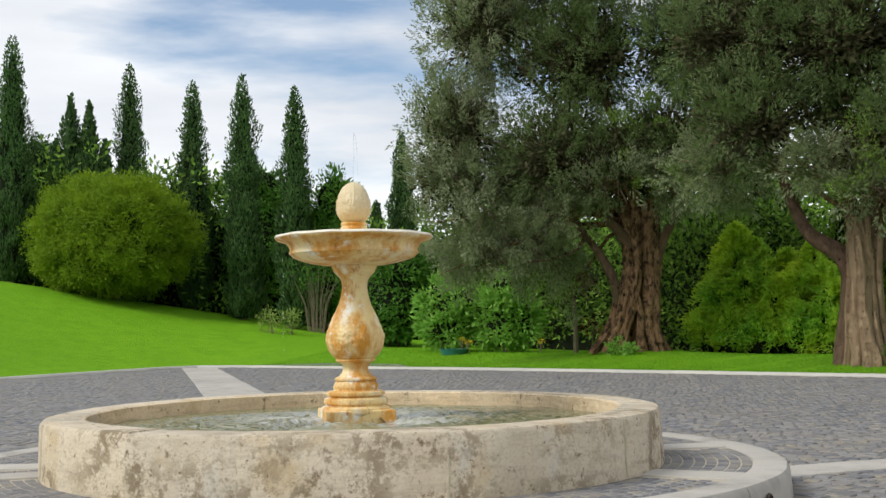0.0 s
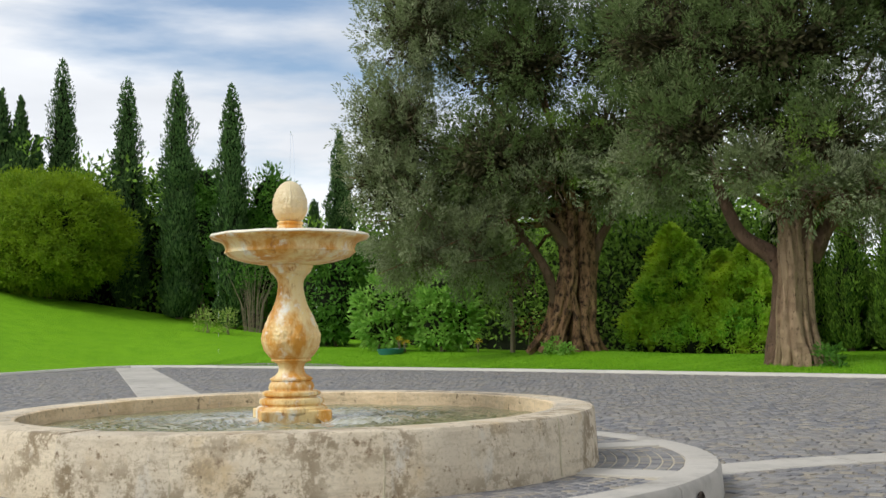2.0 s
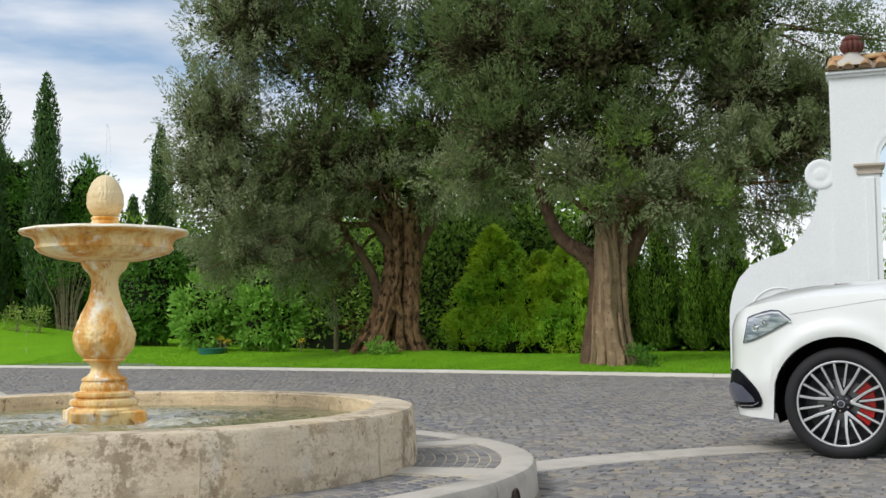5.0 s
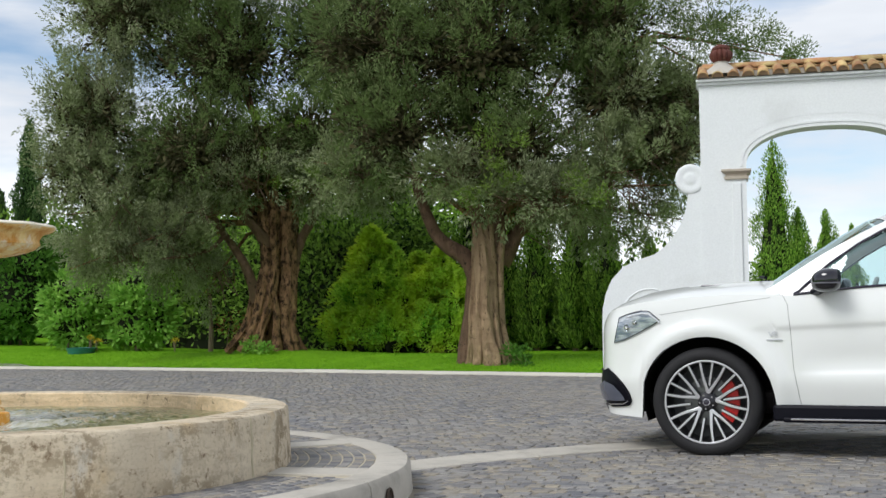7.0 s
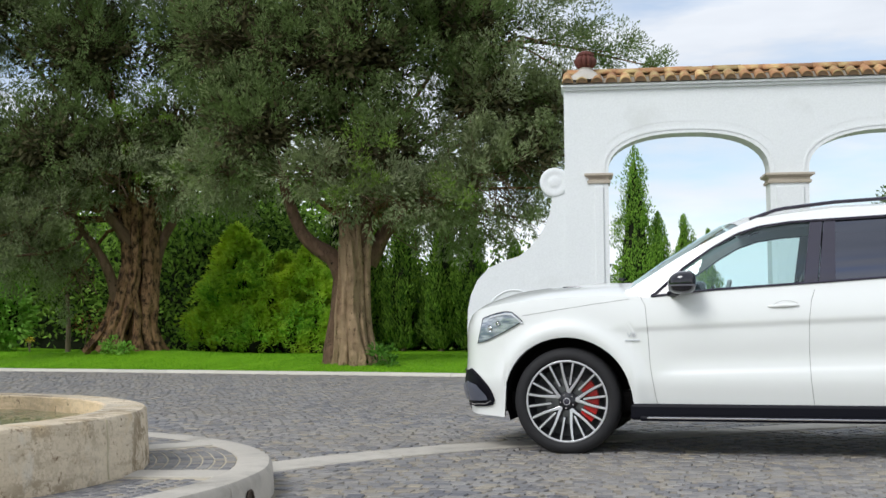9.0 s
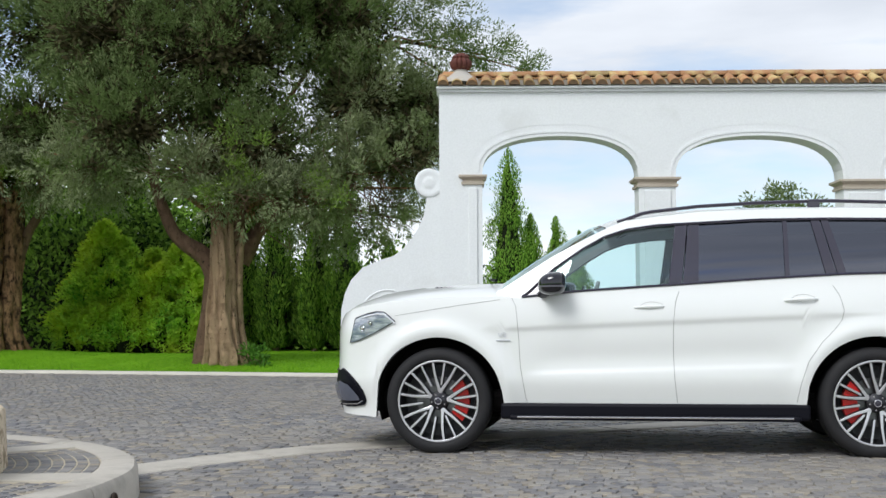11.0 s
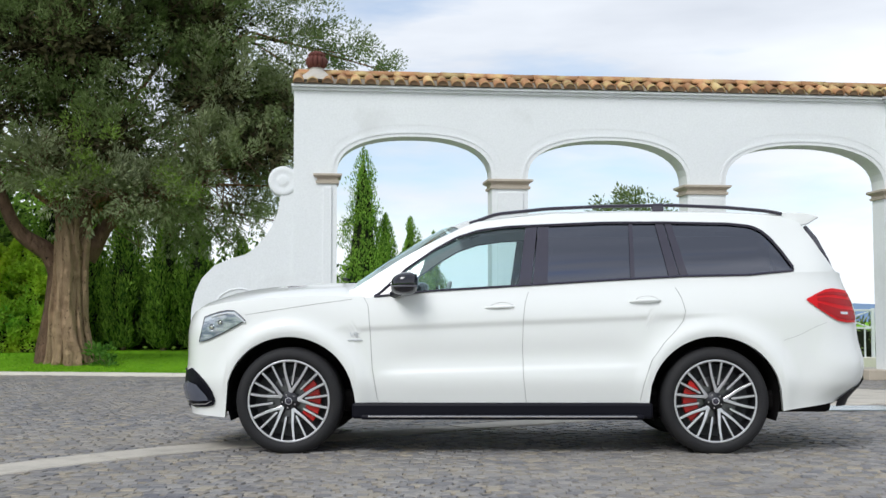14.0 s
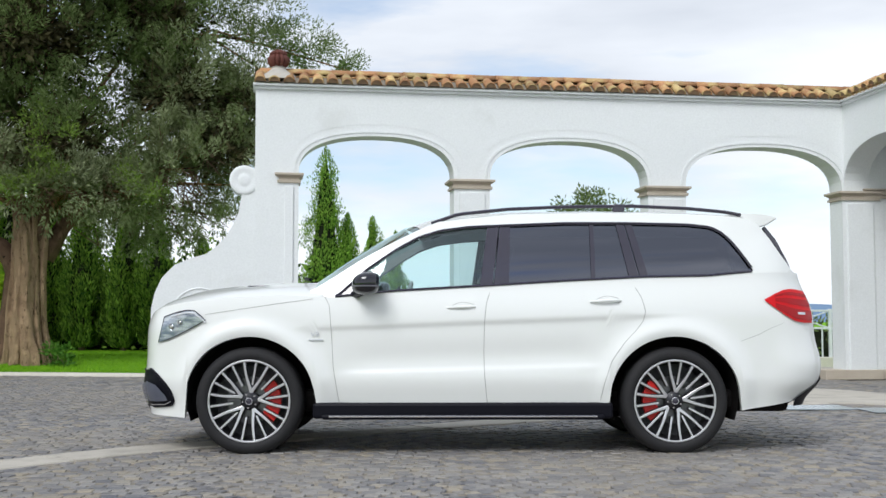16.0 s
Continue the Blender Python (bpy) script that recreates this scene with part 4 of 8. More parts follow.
part("ball", lathe([(0, 0.07), (0.09, 0.075), (0.125, 0.10), (0.150, 0.145), (0.158, 0.19), (0.150, 0.225), (0.125, 0.25), (0.112, 0.262), (0.125, 0.275), (0.120, 0.30), (0.085, 0.33), (0.04, 0.35), (0, 0.355)], 72, petals),
     surface("finial_clay", (0.13, 0.032, 0.020), (0.055, 0.020, 0.016), (0.24, 0.13, 0.06), 0.75, 40, 6, 9.0, (0.60, 0.70)), finial, smooth=True, angle=70)

DROPS = glassy("falling_drops", (0.97, 0.98, 1.0), 0.15)
for k, a in enumerate((203, 331)):
    drip = thing("water_drip", "broken thread of water falling from the bowl", "water drip", group="drips", at=(PX + 0.50 * math.cos(radians(a)), PY + 0.50 * math.sin(radians(a)), WATER_Z))
    r = random.Random(k)
    for i in range(9):
        z = 0.03 + i * 0.12 + r.uniform(0, 0.05)
        part("drop", tube([(r.uniform(-0.004, 0.004), 0, z), (0, 0, z + r.uniform(0.02, 0.05))], [0.0015, 0.0022], 5), DROPS, drip)

# ---- plants ----
def bark_mat(name, base, second, dark, cut=(0.34, 0.43)):
    """Old olive bark: blotched grey and brown, short broken furrows, pits, and cleft shade put in as dark colour."""
    m, n, l, b = nodes_of(name)
    at = position(n)
    long_ = n.new("ShaderNodeMapping")
    long_.inputs["Scale"].default_value = (1.0, 1.0, 0.55)
    l.new(at, long_.inputs["Vector"])
    furrow = noise_out(n, l, 11.0, 10, 0.72, long_.outputs["Vector"], 0.33, 0.56)
    col = mixed(n, l, noise_out(n, l, 2.6, 7, 0.68, at, 0.38, 0.62), base, second)
    col = mixed(n, l, noise_out(n, l, 5.0, 8, 0.75, long_.outputs["Vector"], 0.40, 0.80), col, tuple(min(1, v * 1.25) for v in base))
    cleft_shade = noise_out(n, l, 9.0, 9, 0.7, long_.outputs["Vector"], *cut)
    col = mixed(n, l, cleft_shade, dark, col)
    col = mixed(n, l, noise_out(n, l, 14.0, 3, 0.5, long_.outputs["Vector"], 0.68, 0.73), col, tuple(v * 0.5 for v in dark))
    l.new(col, b.inputs["Base Color"])
    b.inputs["Roughness"].default_value = 0.95
    b.inputs["Specular IOR Level"].default_value = 0.2
    bumped(n, l, b, furrow, 0.9, 0.035)
    return m


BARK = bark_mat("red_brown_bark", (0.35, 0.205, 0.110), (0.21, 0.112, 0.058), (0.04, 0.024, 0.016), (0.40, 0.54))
TWIG_BARK = surface("olive_twig", (0.20, 0.13, 0.085), (0.13, 0.085, 0.055), None, 0.95, 30, 3)
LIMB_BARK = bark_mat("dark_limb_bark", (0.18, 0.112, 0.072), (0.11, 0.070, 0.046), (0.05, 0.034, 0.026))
GREY_BARK = bark_mat("grey_brown_bark", (0.36, 0.255, 0.155), (0.27, 0.183, 0.110), (0.13, 0.088, 0.054))
THIN_BARK = surface("shrub_bark", (0.22, 0.17, 0.11), (0.14, 0.11, 0.07), None, 0.95, 30, 4)
OLIVE_LEAF = leafy("olive_leaf", (0.062, 0.100, 0.030), (0.300, 0.365, 0.160), (0.130, 0.195, 0.055), 0.65, 0.5)
# Silvery copy of the olive leaf, paled to paint light on low sprays.
OLIVE_LIT_LEAF = leafy("olive_leaf_lit", (0.115, 0.145, 0.066), (0.50, 0.54, 0.33), (0.22, 0.275, 0.115), 0.65, 0.5)
# Brown inner leaf, darkened to put the crown's shade into its colour.
OLIVE_DEEP = leafy("shaded_olive_leaf", (0.040, 0.042, 0.018), (0.095, 0.085, 0.038), None, 0.8, 0.12)
OLIVE_FRESH = leafy("olive_shoot", (0.10, 0.17, 0.02), (0.18, 0.27, 0.05), None, 0.6, 0.3)
CYPRESS_LEAF = leafy("cypress_leaf", (0.022, 0.060, 0.020), (0.135, 0.235, 0.070), None, 0.7, 0.25)
GREEN_CYPRESS = leafy("fresh_cypress_leaf", (0.045, 0.125, 0.018), (0.35, 0.56, 0.085), None, 0.65, 0.4)
WOOD_LEAF = leafy("laurel_leaf", (0.045, 0.130, 0.022), (0.170, 0.350, 0.045), (0.095, 0.240, 0.030), 0.7, 0.4)
ROUND_LEAF = leafy("round_bush_leaf", (0.115, 0.215, 0.014), (0.260, 0.380, 0.026), (0.235, 0.345, 0.016), 0.6, 0.4)
LIME_LEAF = leafy("lime_conifer_leaf", (0.13, 0.38, 0.045), (0.46, 0.72, 0.090), (0.62, 0.76, 0.065), 0.65, 0.55)
SHRUB_LEAF = leafy("light_shrub_leaf", (0.16, 0.36, 0.050), (0.36, 0.60, 0.115), None, 0.55, 0.45)
ROSE_LEAF = leafy("rose_leaf", (0.16, 0.30, 0.04), (0.44, 0.50, 0.15), None, 0.55, 0.4)
COLUMN_LEAF = leafy("hedge_conifer_leaf", (0.026, 0.080, 0.014), (0.29, 0.47, 0.065), None, 0.65, 0.4)
# Hedge leaf with darker colours, standing for shade behind the olive trunks.
SHADED_HEDGE_LEAF = leafy("shaded_hedge_leaf", (0.008, 0.028, 0.007), (0.30, 0.50, 0.070), None, 0.65, 0.45)
HEDGE_LEAF = leafy("hedge_leaf", (0.020, 0.060, 0.012), (0.330, 0.560, 0.075), None, 0.65, 0.45)
# Near-black solid cores stand for the shade deep inside foliage.
SHADE_CORE = surface("deep_shade_core", (0.016, 0.020, 0.010), (0.010, 0.012, 0.007), None, 1.0, 6, 1, bump=0.5, spec=0.1)


def leaves(name, at, way, length, width, mat, face=None):
    """Many single leaves as one mesh: a four-cornered blade at each place along its way."""
    n = len(at)
    way = way / np.maximum(np.linalg.norm(way, axis=1), 1e-6)[:, None]
    side = np.cross(way, rng.normal(size=(n, 3)) if face is None else face + rng.normal(size=(n, 3)) * 0.42)
    side /= np.maximum(np.linalg.norm(side, axis=1), 1e-6)[:, None]
    L = (length * rng.uniform(0.65, 1.3, n))[:, None]
    w = (width * rng.uniform(0.7, 1.3, n))[:, None]
    verts = np.stack([at, at + way * L * 0.5 + side * w * 0.5, at + way * L, at + way * L * 0.5 - side * w * 0.5], 1).reshape(-1, 3)
    me = raw_mesh(name, verts, np.arange(4 * n).reshape(n, 4))
    me.materials.append(mat)
    return me


def in_ball(n):
    p = rng.normal(size=(n, 3))
    return p / np.linalg.norm(p, axis=1)[:, None] * rng.uniform(0, 1, n)[:, None] ** 0.42


def on_shell(n, lo=0.55):
    p = rng.normal(size=(n, 3))
    return p / np.linalg.norm(p, axis=1)[:, None] * rng.uniform(lo, 1.0, n)[:, None]


def crown_places(lobes, per_m2, clump, per_clump, lo=0.5, squash=0.8):
    """Leaf places and ways for a crown of lobes (centre, radii): clumps near each lobe's skin, leaves in each clump."""
    at, way, face = [], [], []
    for c, r in lobes:
        c, r = np.array(c, float), np.array(r, float)
        area = 4 * math.pi * ((r[0] * r[1]) ** 1.6 / 3 + (r[0] * r[2]) ** 1.6 / 3 + (r[1] * r[2]) ** 1.6 / 3) ** (1 / 1.6)
        k = max(3, int(area * per_m2))
        shell = on_shell(k, lo)
        mids = c + shell * r
        size = clump * rng.uniform(0.6, 1.35, k)
        for m, s, o in zip(mids, size, shell):
            q = in_ball(per_clump)
            at.append(m + q * s * np.array([1, 1, squash]))
            way.append(q * 0.7 + o * 0.5 + rng.normal(size=(per_clump, 3)) * 0.45 + np.array([0, 0, 0.12]))
            face.append(q * 0.8 + o + np.array([0, 0, 0.25]))
    return np.concatenate(at), np.concatenate(way), np.concatenate(face)


def spray_places(lobes, per_m2, length, per, lo=0.45):
    """Leaf places for a crown of leafy sprigs: each sprig a line of leaves, rising or drooping from the lobe's skin, thinned in patches."""
    at, way, face = [], [], []
    for c, r in lobes:
        c, r = np.array(c, float), np.array(r, float)
        area = 4 * math.pi * ((r[0] * r[1]) ** 1.6 / 3 + (r[0] * r[2]) ** 1.6 / 3 + (r[1] * r[2]) ** 1.6 / 3) ** (1 / 1.6)
        shell = on_shell(max(8, int(area * per_m2)), lo)
        mids = c + shell * r * 0.94
        keep = np.array([noise.noise(m * 1.05) + 0.5 * noise.noise(m * 2.3) > -0.26 for m in mids])
        shell, mids = shell[keep], mids[keep]
        n = len(mids)
        lift = np.where(shell[:, 2] < -0.25, -0.45, 0.75)
        ax = shell * 0.75 + rng.normal(size=(n, 3)) * 0.38 + np.c_[np.zeros(n), np.zeros(n), lift]
        ax /= np.linalg.norm(ax, axis=1)[:, None]
        L = length * rng.uniform(0.55, 1.3, n)
        s = rng.uniform(0, 1, (n, per))
        side = rng.normal(size=(n, per, 3))
        side -= (side * ax[:, None]).sum(2, keepdims=True) * ax[:, None]
        side /= np.linalg.norm(side, axis=2, keepdims=True)
        spread = 0.03 + 0.09 * rng.uniform(0, 1, (n, per)) * (1.1 - 0.7 * s)
        at.append((mids[:, None] + ax[:, None] * (s * L[:, None])[..., None] + side * spread[..., None]).reshape(-1, 3))
        way.append((ax[:, None] * 0.9 + side * 0.75).reshape(-1, 3))
        face.append((shell[:, None] * 0.9 + side * 0.7 + np.array([0, 0, 0.2])).reshape(-1, 3))
    return np.concatenate(at), np.concatenate(way), np.concatenate(face)


def gnarled(points, radii, sides=28, ridge=0.16, twist=1.2, seed=0.0, knots=7, clefts=()):
    """A fluted, knotty stem along points."""
    pts = [Vector(p) for p in points]
    fine, rad = [], []
    for i in range(len(pts) - 1):
        k = max(2, int((pts[i + 1] - pts[i]).length / 0.09))
        for j in range(k):
            t = j / k
            fine.append(pts[i].lerp(pts[i + 1], t))
            rad.append(radii[i] + (radii[i + 1] - radii[i]) * t)
    fine.append(pts[-1])
    rad.append(radii[-1])
    for _ in range(4):
        fine = [fine[0]] + [(fine[i - 1] + 2 * fine[i] + fine[i + 1]) / 4 for i in range(1, len(fine) - 1)] + [fine[-1]]
    bm = bmesh.new()
    rings, h = [], 0.0
    for i, p in enumerate(fine):
        way = (fine[min(i + 1, len(fine) - 1)] - fine[max(i - 1, 0)]).normalized()
        a = way.cross(Vector((0.2, 1, 0.1))).normalized()
        b = way.cross(a)
        ring = []
        for k in range(sides):
            t = 2 * math.pi * k / sides
            f = 1 + ridge * (math.sin(knots * t + twist * h * 2 + 2.2 * noise.noise((h * 0.8, seed, t * 0)) + seed) * 0.28 + 0.5 * abs(noise.noise((math.cos(t) * 3.1 + seed, math.sin(t) * 3.1, h * 0.45))) - 0.15 + noise.noise((math.cos(t) * 1.7 + seed, math.sin(t) * 1.7, h * 0.6)) * 1.1 + 0.9 * noise.noise((math.cos(t) * 6, math.sin(t) * 6 + seed, h * 1.3)) + 0.5 * noise.noise((math.cos(t) * 2.5, math.sin(t) * 2.5 + seed, h * 3.0)))
            for t0, wide, deep in clefts:
                f -= deep * math.exp(-((t - t0 - 0.25 * noise.noise((h * 1.2, t0, seed))) / wide) ** 2)
            ring.append(bm.verts.new(p + rad[i] * f * (math.cos(t) * a + math.sin(t) * b)))
        rings.append(ring)
        if i + 1 < len(fine):
            h += (fine[i + 1] - p).length
    for r0, r1 in zip(rings, rings[1:]):
        for k in range(sides):
            bm.faces.new([r0[k], r0[(k + 1) % sides], r1[(k + 1) % sides], r1[k]])
    bm.faces.new(rings[-1])
    return bm


def cord(rows, seed):
    """A twisted cord of an old trunk along rows of (right, back, up, radius)."""
    return gnarled([p[:3] for p in rows], [p[3] for p in rows], 22, 0.36, 1.3, seed, 4)


def rib(stem, turn, radius, flare, seed):
    """One of the thick cords that an old trunk is grown together from, along the stem's skin."""
    zs, pts, rad = [p[2] for p in stem], [], []
    for z in np.linspace(zs[0], zs[-1] * 0.92, 9).tolist():
        cx, cy, r = (float(np.interp(z, zs, [p[k] for p in stem])) for k in (0, 1, 3))
        a = turn + 0.22 * math.sin(z * 1.1 + seed) + 0.10 * math.sin(z * 2.7 + seed * 2)
        out = r * (0.86 + 0.11 * math.sin(z * 2.1 + seed)) + flare * math.exp(-max(z, 0) / 0.32)
        pts.append((cx + out * math.cos(a), cy + out * math.sin(a), z))
        rad.append(radius * (1.0 + 0.35 * math.exp(-max(z, 0) / 0.4) - 0.10 * z / zs[-1] + 0.12 * math.sin(z * 3.3 + seed)))
    return gnarled(pts, rad, 24, 0.34, 0.9, seed, 5)


def olive(at, right, stem, limbs, lobes, fresh, label, bark, clefts=(), roots=5, ribs=(), cords=(), core=0.69):
    """An old olive. stem and limbs: rows of (right, back, up, radius); lobes of the crown in the same axes."""
    base = thing("olive_tree", label, "olive tree", group="old olive trees", at=at, turn=math.atan2(right[1], right[0]))
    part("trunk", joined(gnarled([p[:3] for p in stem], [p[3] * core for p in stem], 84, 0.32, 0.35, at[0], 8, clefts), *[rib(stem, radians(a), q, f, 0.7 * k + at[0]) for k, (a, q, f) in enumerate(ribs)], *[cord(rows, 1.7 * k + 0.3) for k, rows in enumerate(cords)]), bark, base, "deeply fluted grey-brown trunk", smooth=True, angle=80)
    for i in range(roots):
        t = 2 * math.pi * i / roots + 0.4
        r = stem[0][3]
        part("root", gnarled([(0.45 * r * math.cos(t), 0.45 * r * math.sin(t), 0.4), (0.95 * r * math.cos(t), 0.95 * r * math.sin(t), 0.08), (1.35 * r * math.cos(t), 1.35 * r * math.sin(t), -0.05)], [0.10, 0.08, 0.04], 16, 0.3, 1, t, 4), bark, base, smooth=True, angle=80)
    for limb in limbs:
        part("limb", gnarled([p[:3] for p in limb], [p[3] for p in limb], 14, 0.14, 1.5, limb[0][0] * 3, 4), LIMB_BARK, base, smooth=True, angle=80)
    # inner boughs, each to the heart of a lobe
    top = Vector(stem[-1][:3])
    for c, r in lobes:
        c = Vector(c)
        mid = top.lerp(c, 0.5) + Vector((0, 0, 0.25))
        part("bough", tube([top - Vector((0, 0, 0.3)), mid, c, c + (c - mid) * 0.5], [0.07, 0.045, 0.025, 0.008], 7), BARK, base)
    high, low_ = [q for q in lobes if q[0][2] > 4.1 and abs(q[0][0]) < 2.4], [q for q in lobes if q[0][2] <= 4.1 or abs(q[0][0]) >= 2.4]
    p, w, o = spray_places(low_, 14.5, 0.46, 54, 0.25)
    hanging = new("hanging_sprays", leaves("hanging_sprays", p, w, 0.097, 0.029, OLIVE_LIT_LEAF, o))
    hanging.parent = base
    tagged(hanging, "drooping olive sprays, silvery leaves paled as if lit", kind="stuff")
    p, w, o = spray_places(high, 11.5, 0.50, 52)
    crown = new("crown", leaves("crown", p, w, 0.097, 0.029, OLIVE_LEAF, o))
    crown.parent = base
    tagged(crown, "dense grey-green olive foliage", kind="stuff")
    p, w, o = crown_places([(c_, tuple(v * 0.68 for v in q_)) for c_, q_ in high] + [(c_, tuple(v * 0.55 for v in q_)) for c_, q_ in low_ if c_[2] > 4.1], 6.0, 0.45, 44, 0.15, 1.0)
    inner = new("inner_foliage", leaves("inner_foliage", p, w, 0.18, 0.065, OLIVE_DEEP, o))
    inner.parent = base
    tagged(inner, "brownish inner foliage, darkened for the shade of the crown", kind="stuff")
    # fine twigs through the crown
    verts, faces = [], []
    for c_, q_ in lobes:
        for tip_ in np.array(c_) + on_shell(34, 0.6) * np.array(q_):
            root = np.array(c_) + (np.array([0, 0, c_[2] - 0.6]) - np.array(c_)) * 0.12 + rng.normal(size=3) * 0.15
            mid_ = (root + tip_) / 2 + rng.normal(size=3) * 0.14
            row = []
            for spot, rad in ((root, 0.022), (mid_, 0.014), (tip_, 0.005)):
                row.append(spot + rad * np.array([(1, 0, 0.2), (-0.5, 0.85, -0.2), (-0.5, -0.85, 0)]))
            k0 = 9 * len(verts)
            verts.append(np.concatenate(row))
            faces += [[k0 + 3 * s_ + j_, k0 + 3 * s_ + (j_ + 1) % 3, k0 + 3 * s_ + 3 + (j_ + 1) % 3, k0 + 3 * s_ + 3 + j_] for s_ in range(2) for j_ in range(3)]
    twigs = part("twig_mass", raw_mesh("twig_mass", np.concatenate(verts), faces), TWIG_BARK, base)
    tagged(twigs, "thin brown twigs", kind="stuff")
    p, w, o = crown_places([(c_, tuple(v * 1.8 for v in q_)) for c_, q_ in fresh], 1.0, 0.24, 80, 0.2)
    shoots = new("fresh_growth", leaves("fresh_growth", p, w + np.array([0, 0, 0.5]), 0.075, 0.026, OLIVE_FRESH, o))
    shoots.parent = base
    tagged(shoots, "fresh yellow-green shoots", kind="stuff")
    return base


OA, OB = (-13.2, 16.7), (-6.34, 13.95)
olive((*OA, ground_z(*OA)), (0.868, 0.497),
      [(0.14, 0.1, -0.15, 0.50), (0.20, 0.1, 0.25, 0.46), (0.28, 0.08, 0.9, 0.44), (0.42, 0.05, 1.8, 0.44), (0.43, 0.02, 2.6, 0.44), (0.43, 0, 3.4, 0.40)],
      [[(-0.14, -0.25, 1.15, 0.15), (-0.24, -0.33, 1.6, 0.135), (-0.42, -0.36, 2.05, 0.115), (-0.70, -0.4, 2.5, 0.10), (-1.04, -0.45, 2.98, 0.09), (-1.30, -0.5, 3.4, 0.075), (-1.9, -0.6, 4.0, 0.06)],
       [(0.15, -0.3, 2.5, 0.15), (-0.15, -0.4, 2.95, 0.12), (-0.66, -0.5, 3.5, 0.09), (-1.1, -0.5, 4.2, 0.06)],
       [(0.72, -0.1, 2.05, 0.15), (0.98, -0.15, 2.75, 0.12), (1.32, -0.2, 3.3, 0.10), (1.5, -0.3, 4.6, 0.07)],
       [(-0.88, -0.45, 2.78, 0.06), (-1.15, -0.6, 2.42, 0.05), (-1.6, -0.8, 2.25, 0.04), (-2.3, -1.5, 2.12, 0.025)]],
      [((-3.6, -0.5, 3.35), (1.55, 1.9, 1.55)), ((-4.1, 0, 5.6), (1.5, 2.0, 1.7)), ((-3.4, 0, 8.2), (1.9, 2.2, 1.6)), ((-1.5, -0.5, 4.7), (1.7, 2.2, 1.3)), ((-0.8, 0, 7.3), (2.2, 2.4, 1.7)),
       ((1.3, -0.3, 5.0), (1.6, 2.0, 1.4)), ((2.0, 0, 7.6), (2.2, 2.2, 1.8)), ((-1.3, 0, 9.8), (3.0, 3.0, 1.4)), ((-2.3, -0.9, 2.75), (0.95, 1.0, 1.0)), ((2.9, 0.5, 4.4), (1.1, 1.6, 1.0)),
       ((-0.3, -1.4, 4.0), (1.1, 0.8, 0.7)), ((1.3, -1.2, 3.9), (0.9, 0.8, 0.7)), ((-1.5, -1.0, 3.3), (0.9, 0.8, 0.7)), ((-1.15, 0.5, 1.75), (0.6, 0.7, 0.85)), ((-2.0, -0.2, 2.2), (0.9, 0.9, 0.9)), ((-3.5, -0.7, 2.3), (1.1, 1.0, 0.9)),
       ((0.2, 1.4, 4.3), (1.9, 0.8, 1.0)), ((0.1, -1.2, 4.75), (1.0, 0.7, 0.6)), ((-4.3, -0.3, 4.3), (1.1, 1.3, 1.1)), ((-2.6, 0.6, 4.3), (1.3, 1.2, 1.1))],
      [((0.9, -2.0, 4.6), (0.5, 0.4, 0.6)), ((0.1, -2.1, 5.3), (0.5, 0.4, 0.5))],
      "ancient olive tree with a massive split trunk and hanging crown", BARK, ((1.35, 0.16, 0.38), (2.1, 0.10, 0.22), (0.75, 0.12, 0.25), (2.7, 0.10, 0.2)),
      roots=3, core=0.72,
      cords=(((-0.86, -0.25, -0.08, 0.07), (-0.58, -0.25, 0.22, 0.11), (-0.30, -0.22, 0.62, 0.12), (-0.15, -0.2, 1.2, 0.14), (-0.14, -0.2, 1.6, 0.13)),
             ((-0.50, -0.40, -0.08, 0.10), (-0.30, -0.40, 0.25, 0.11), (-0.12, -0.40, 0.8, 0.13), (0.02, -0.36, 1.4, 0.14), (0.14, -0.32, 2.1, 0.13), (0.08, -0.30, 2.8, 0.13), (0.04, -0.25, 3.5, 0.12)),
             ((-0.14, -0.48, -0.08, 0.11), (-0.06, -0.47, 0.35, 0.10), (0.10, -0.46, 0.85, 0.10), (0.20, -0.45, 1.3, 0.12), (0.33, -0.40, 1.9, 0.11), (0.27, -0.36, 2.6, 0.10), (0.30, -0.30, 3.4, 0.11)),
             ((0.36, -0.46, -0.08, 0.10), (0.33, -0.47, 0.35, 0.08), (0.36, -0.46, 0.8, 0.09), (0.26, -0.47, 1.3, 0.09), (0.14, -0.44, 1.75, 0.08), (0.20, -0.36, 2.2, 0.05)),
             ((0.72, -0.30, -0.08, 0.19), (0.60, -0.32, 0.4, 0.16), (0.60, -0.30, 1.1, 0.17), (0.66, -0.26, 2.0, 0.17), (0.62, -0.22, 2.8, 0.17), (0.60, -0.15, 3.5, 0.15)),
             ((1.06, -0.15, -0.08, 0.06), (0.86, -0.12, 0.14, 0.09), (0.72, -0.05, 0.55, 0.11), (0.74, 0.0, 1.5, 0.13), (0.78, 0.0, 2.3, 0.12), (0.74, 0.0, 3.3, 0.12)),
             ((-0.10, 0.45, -0.1, 0.2), (0.1, 0.40, 1.2, 0.2), (0.3, 0.3, 3.0, 0.2))))
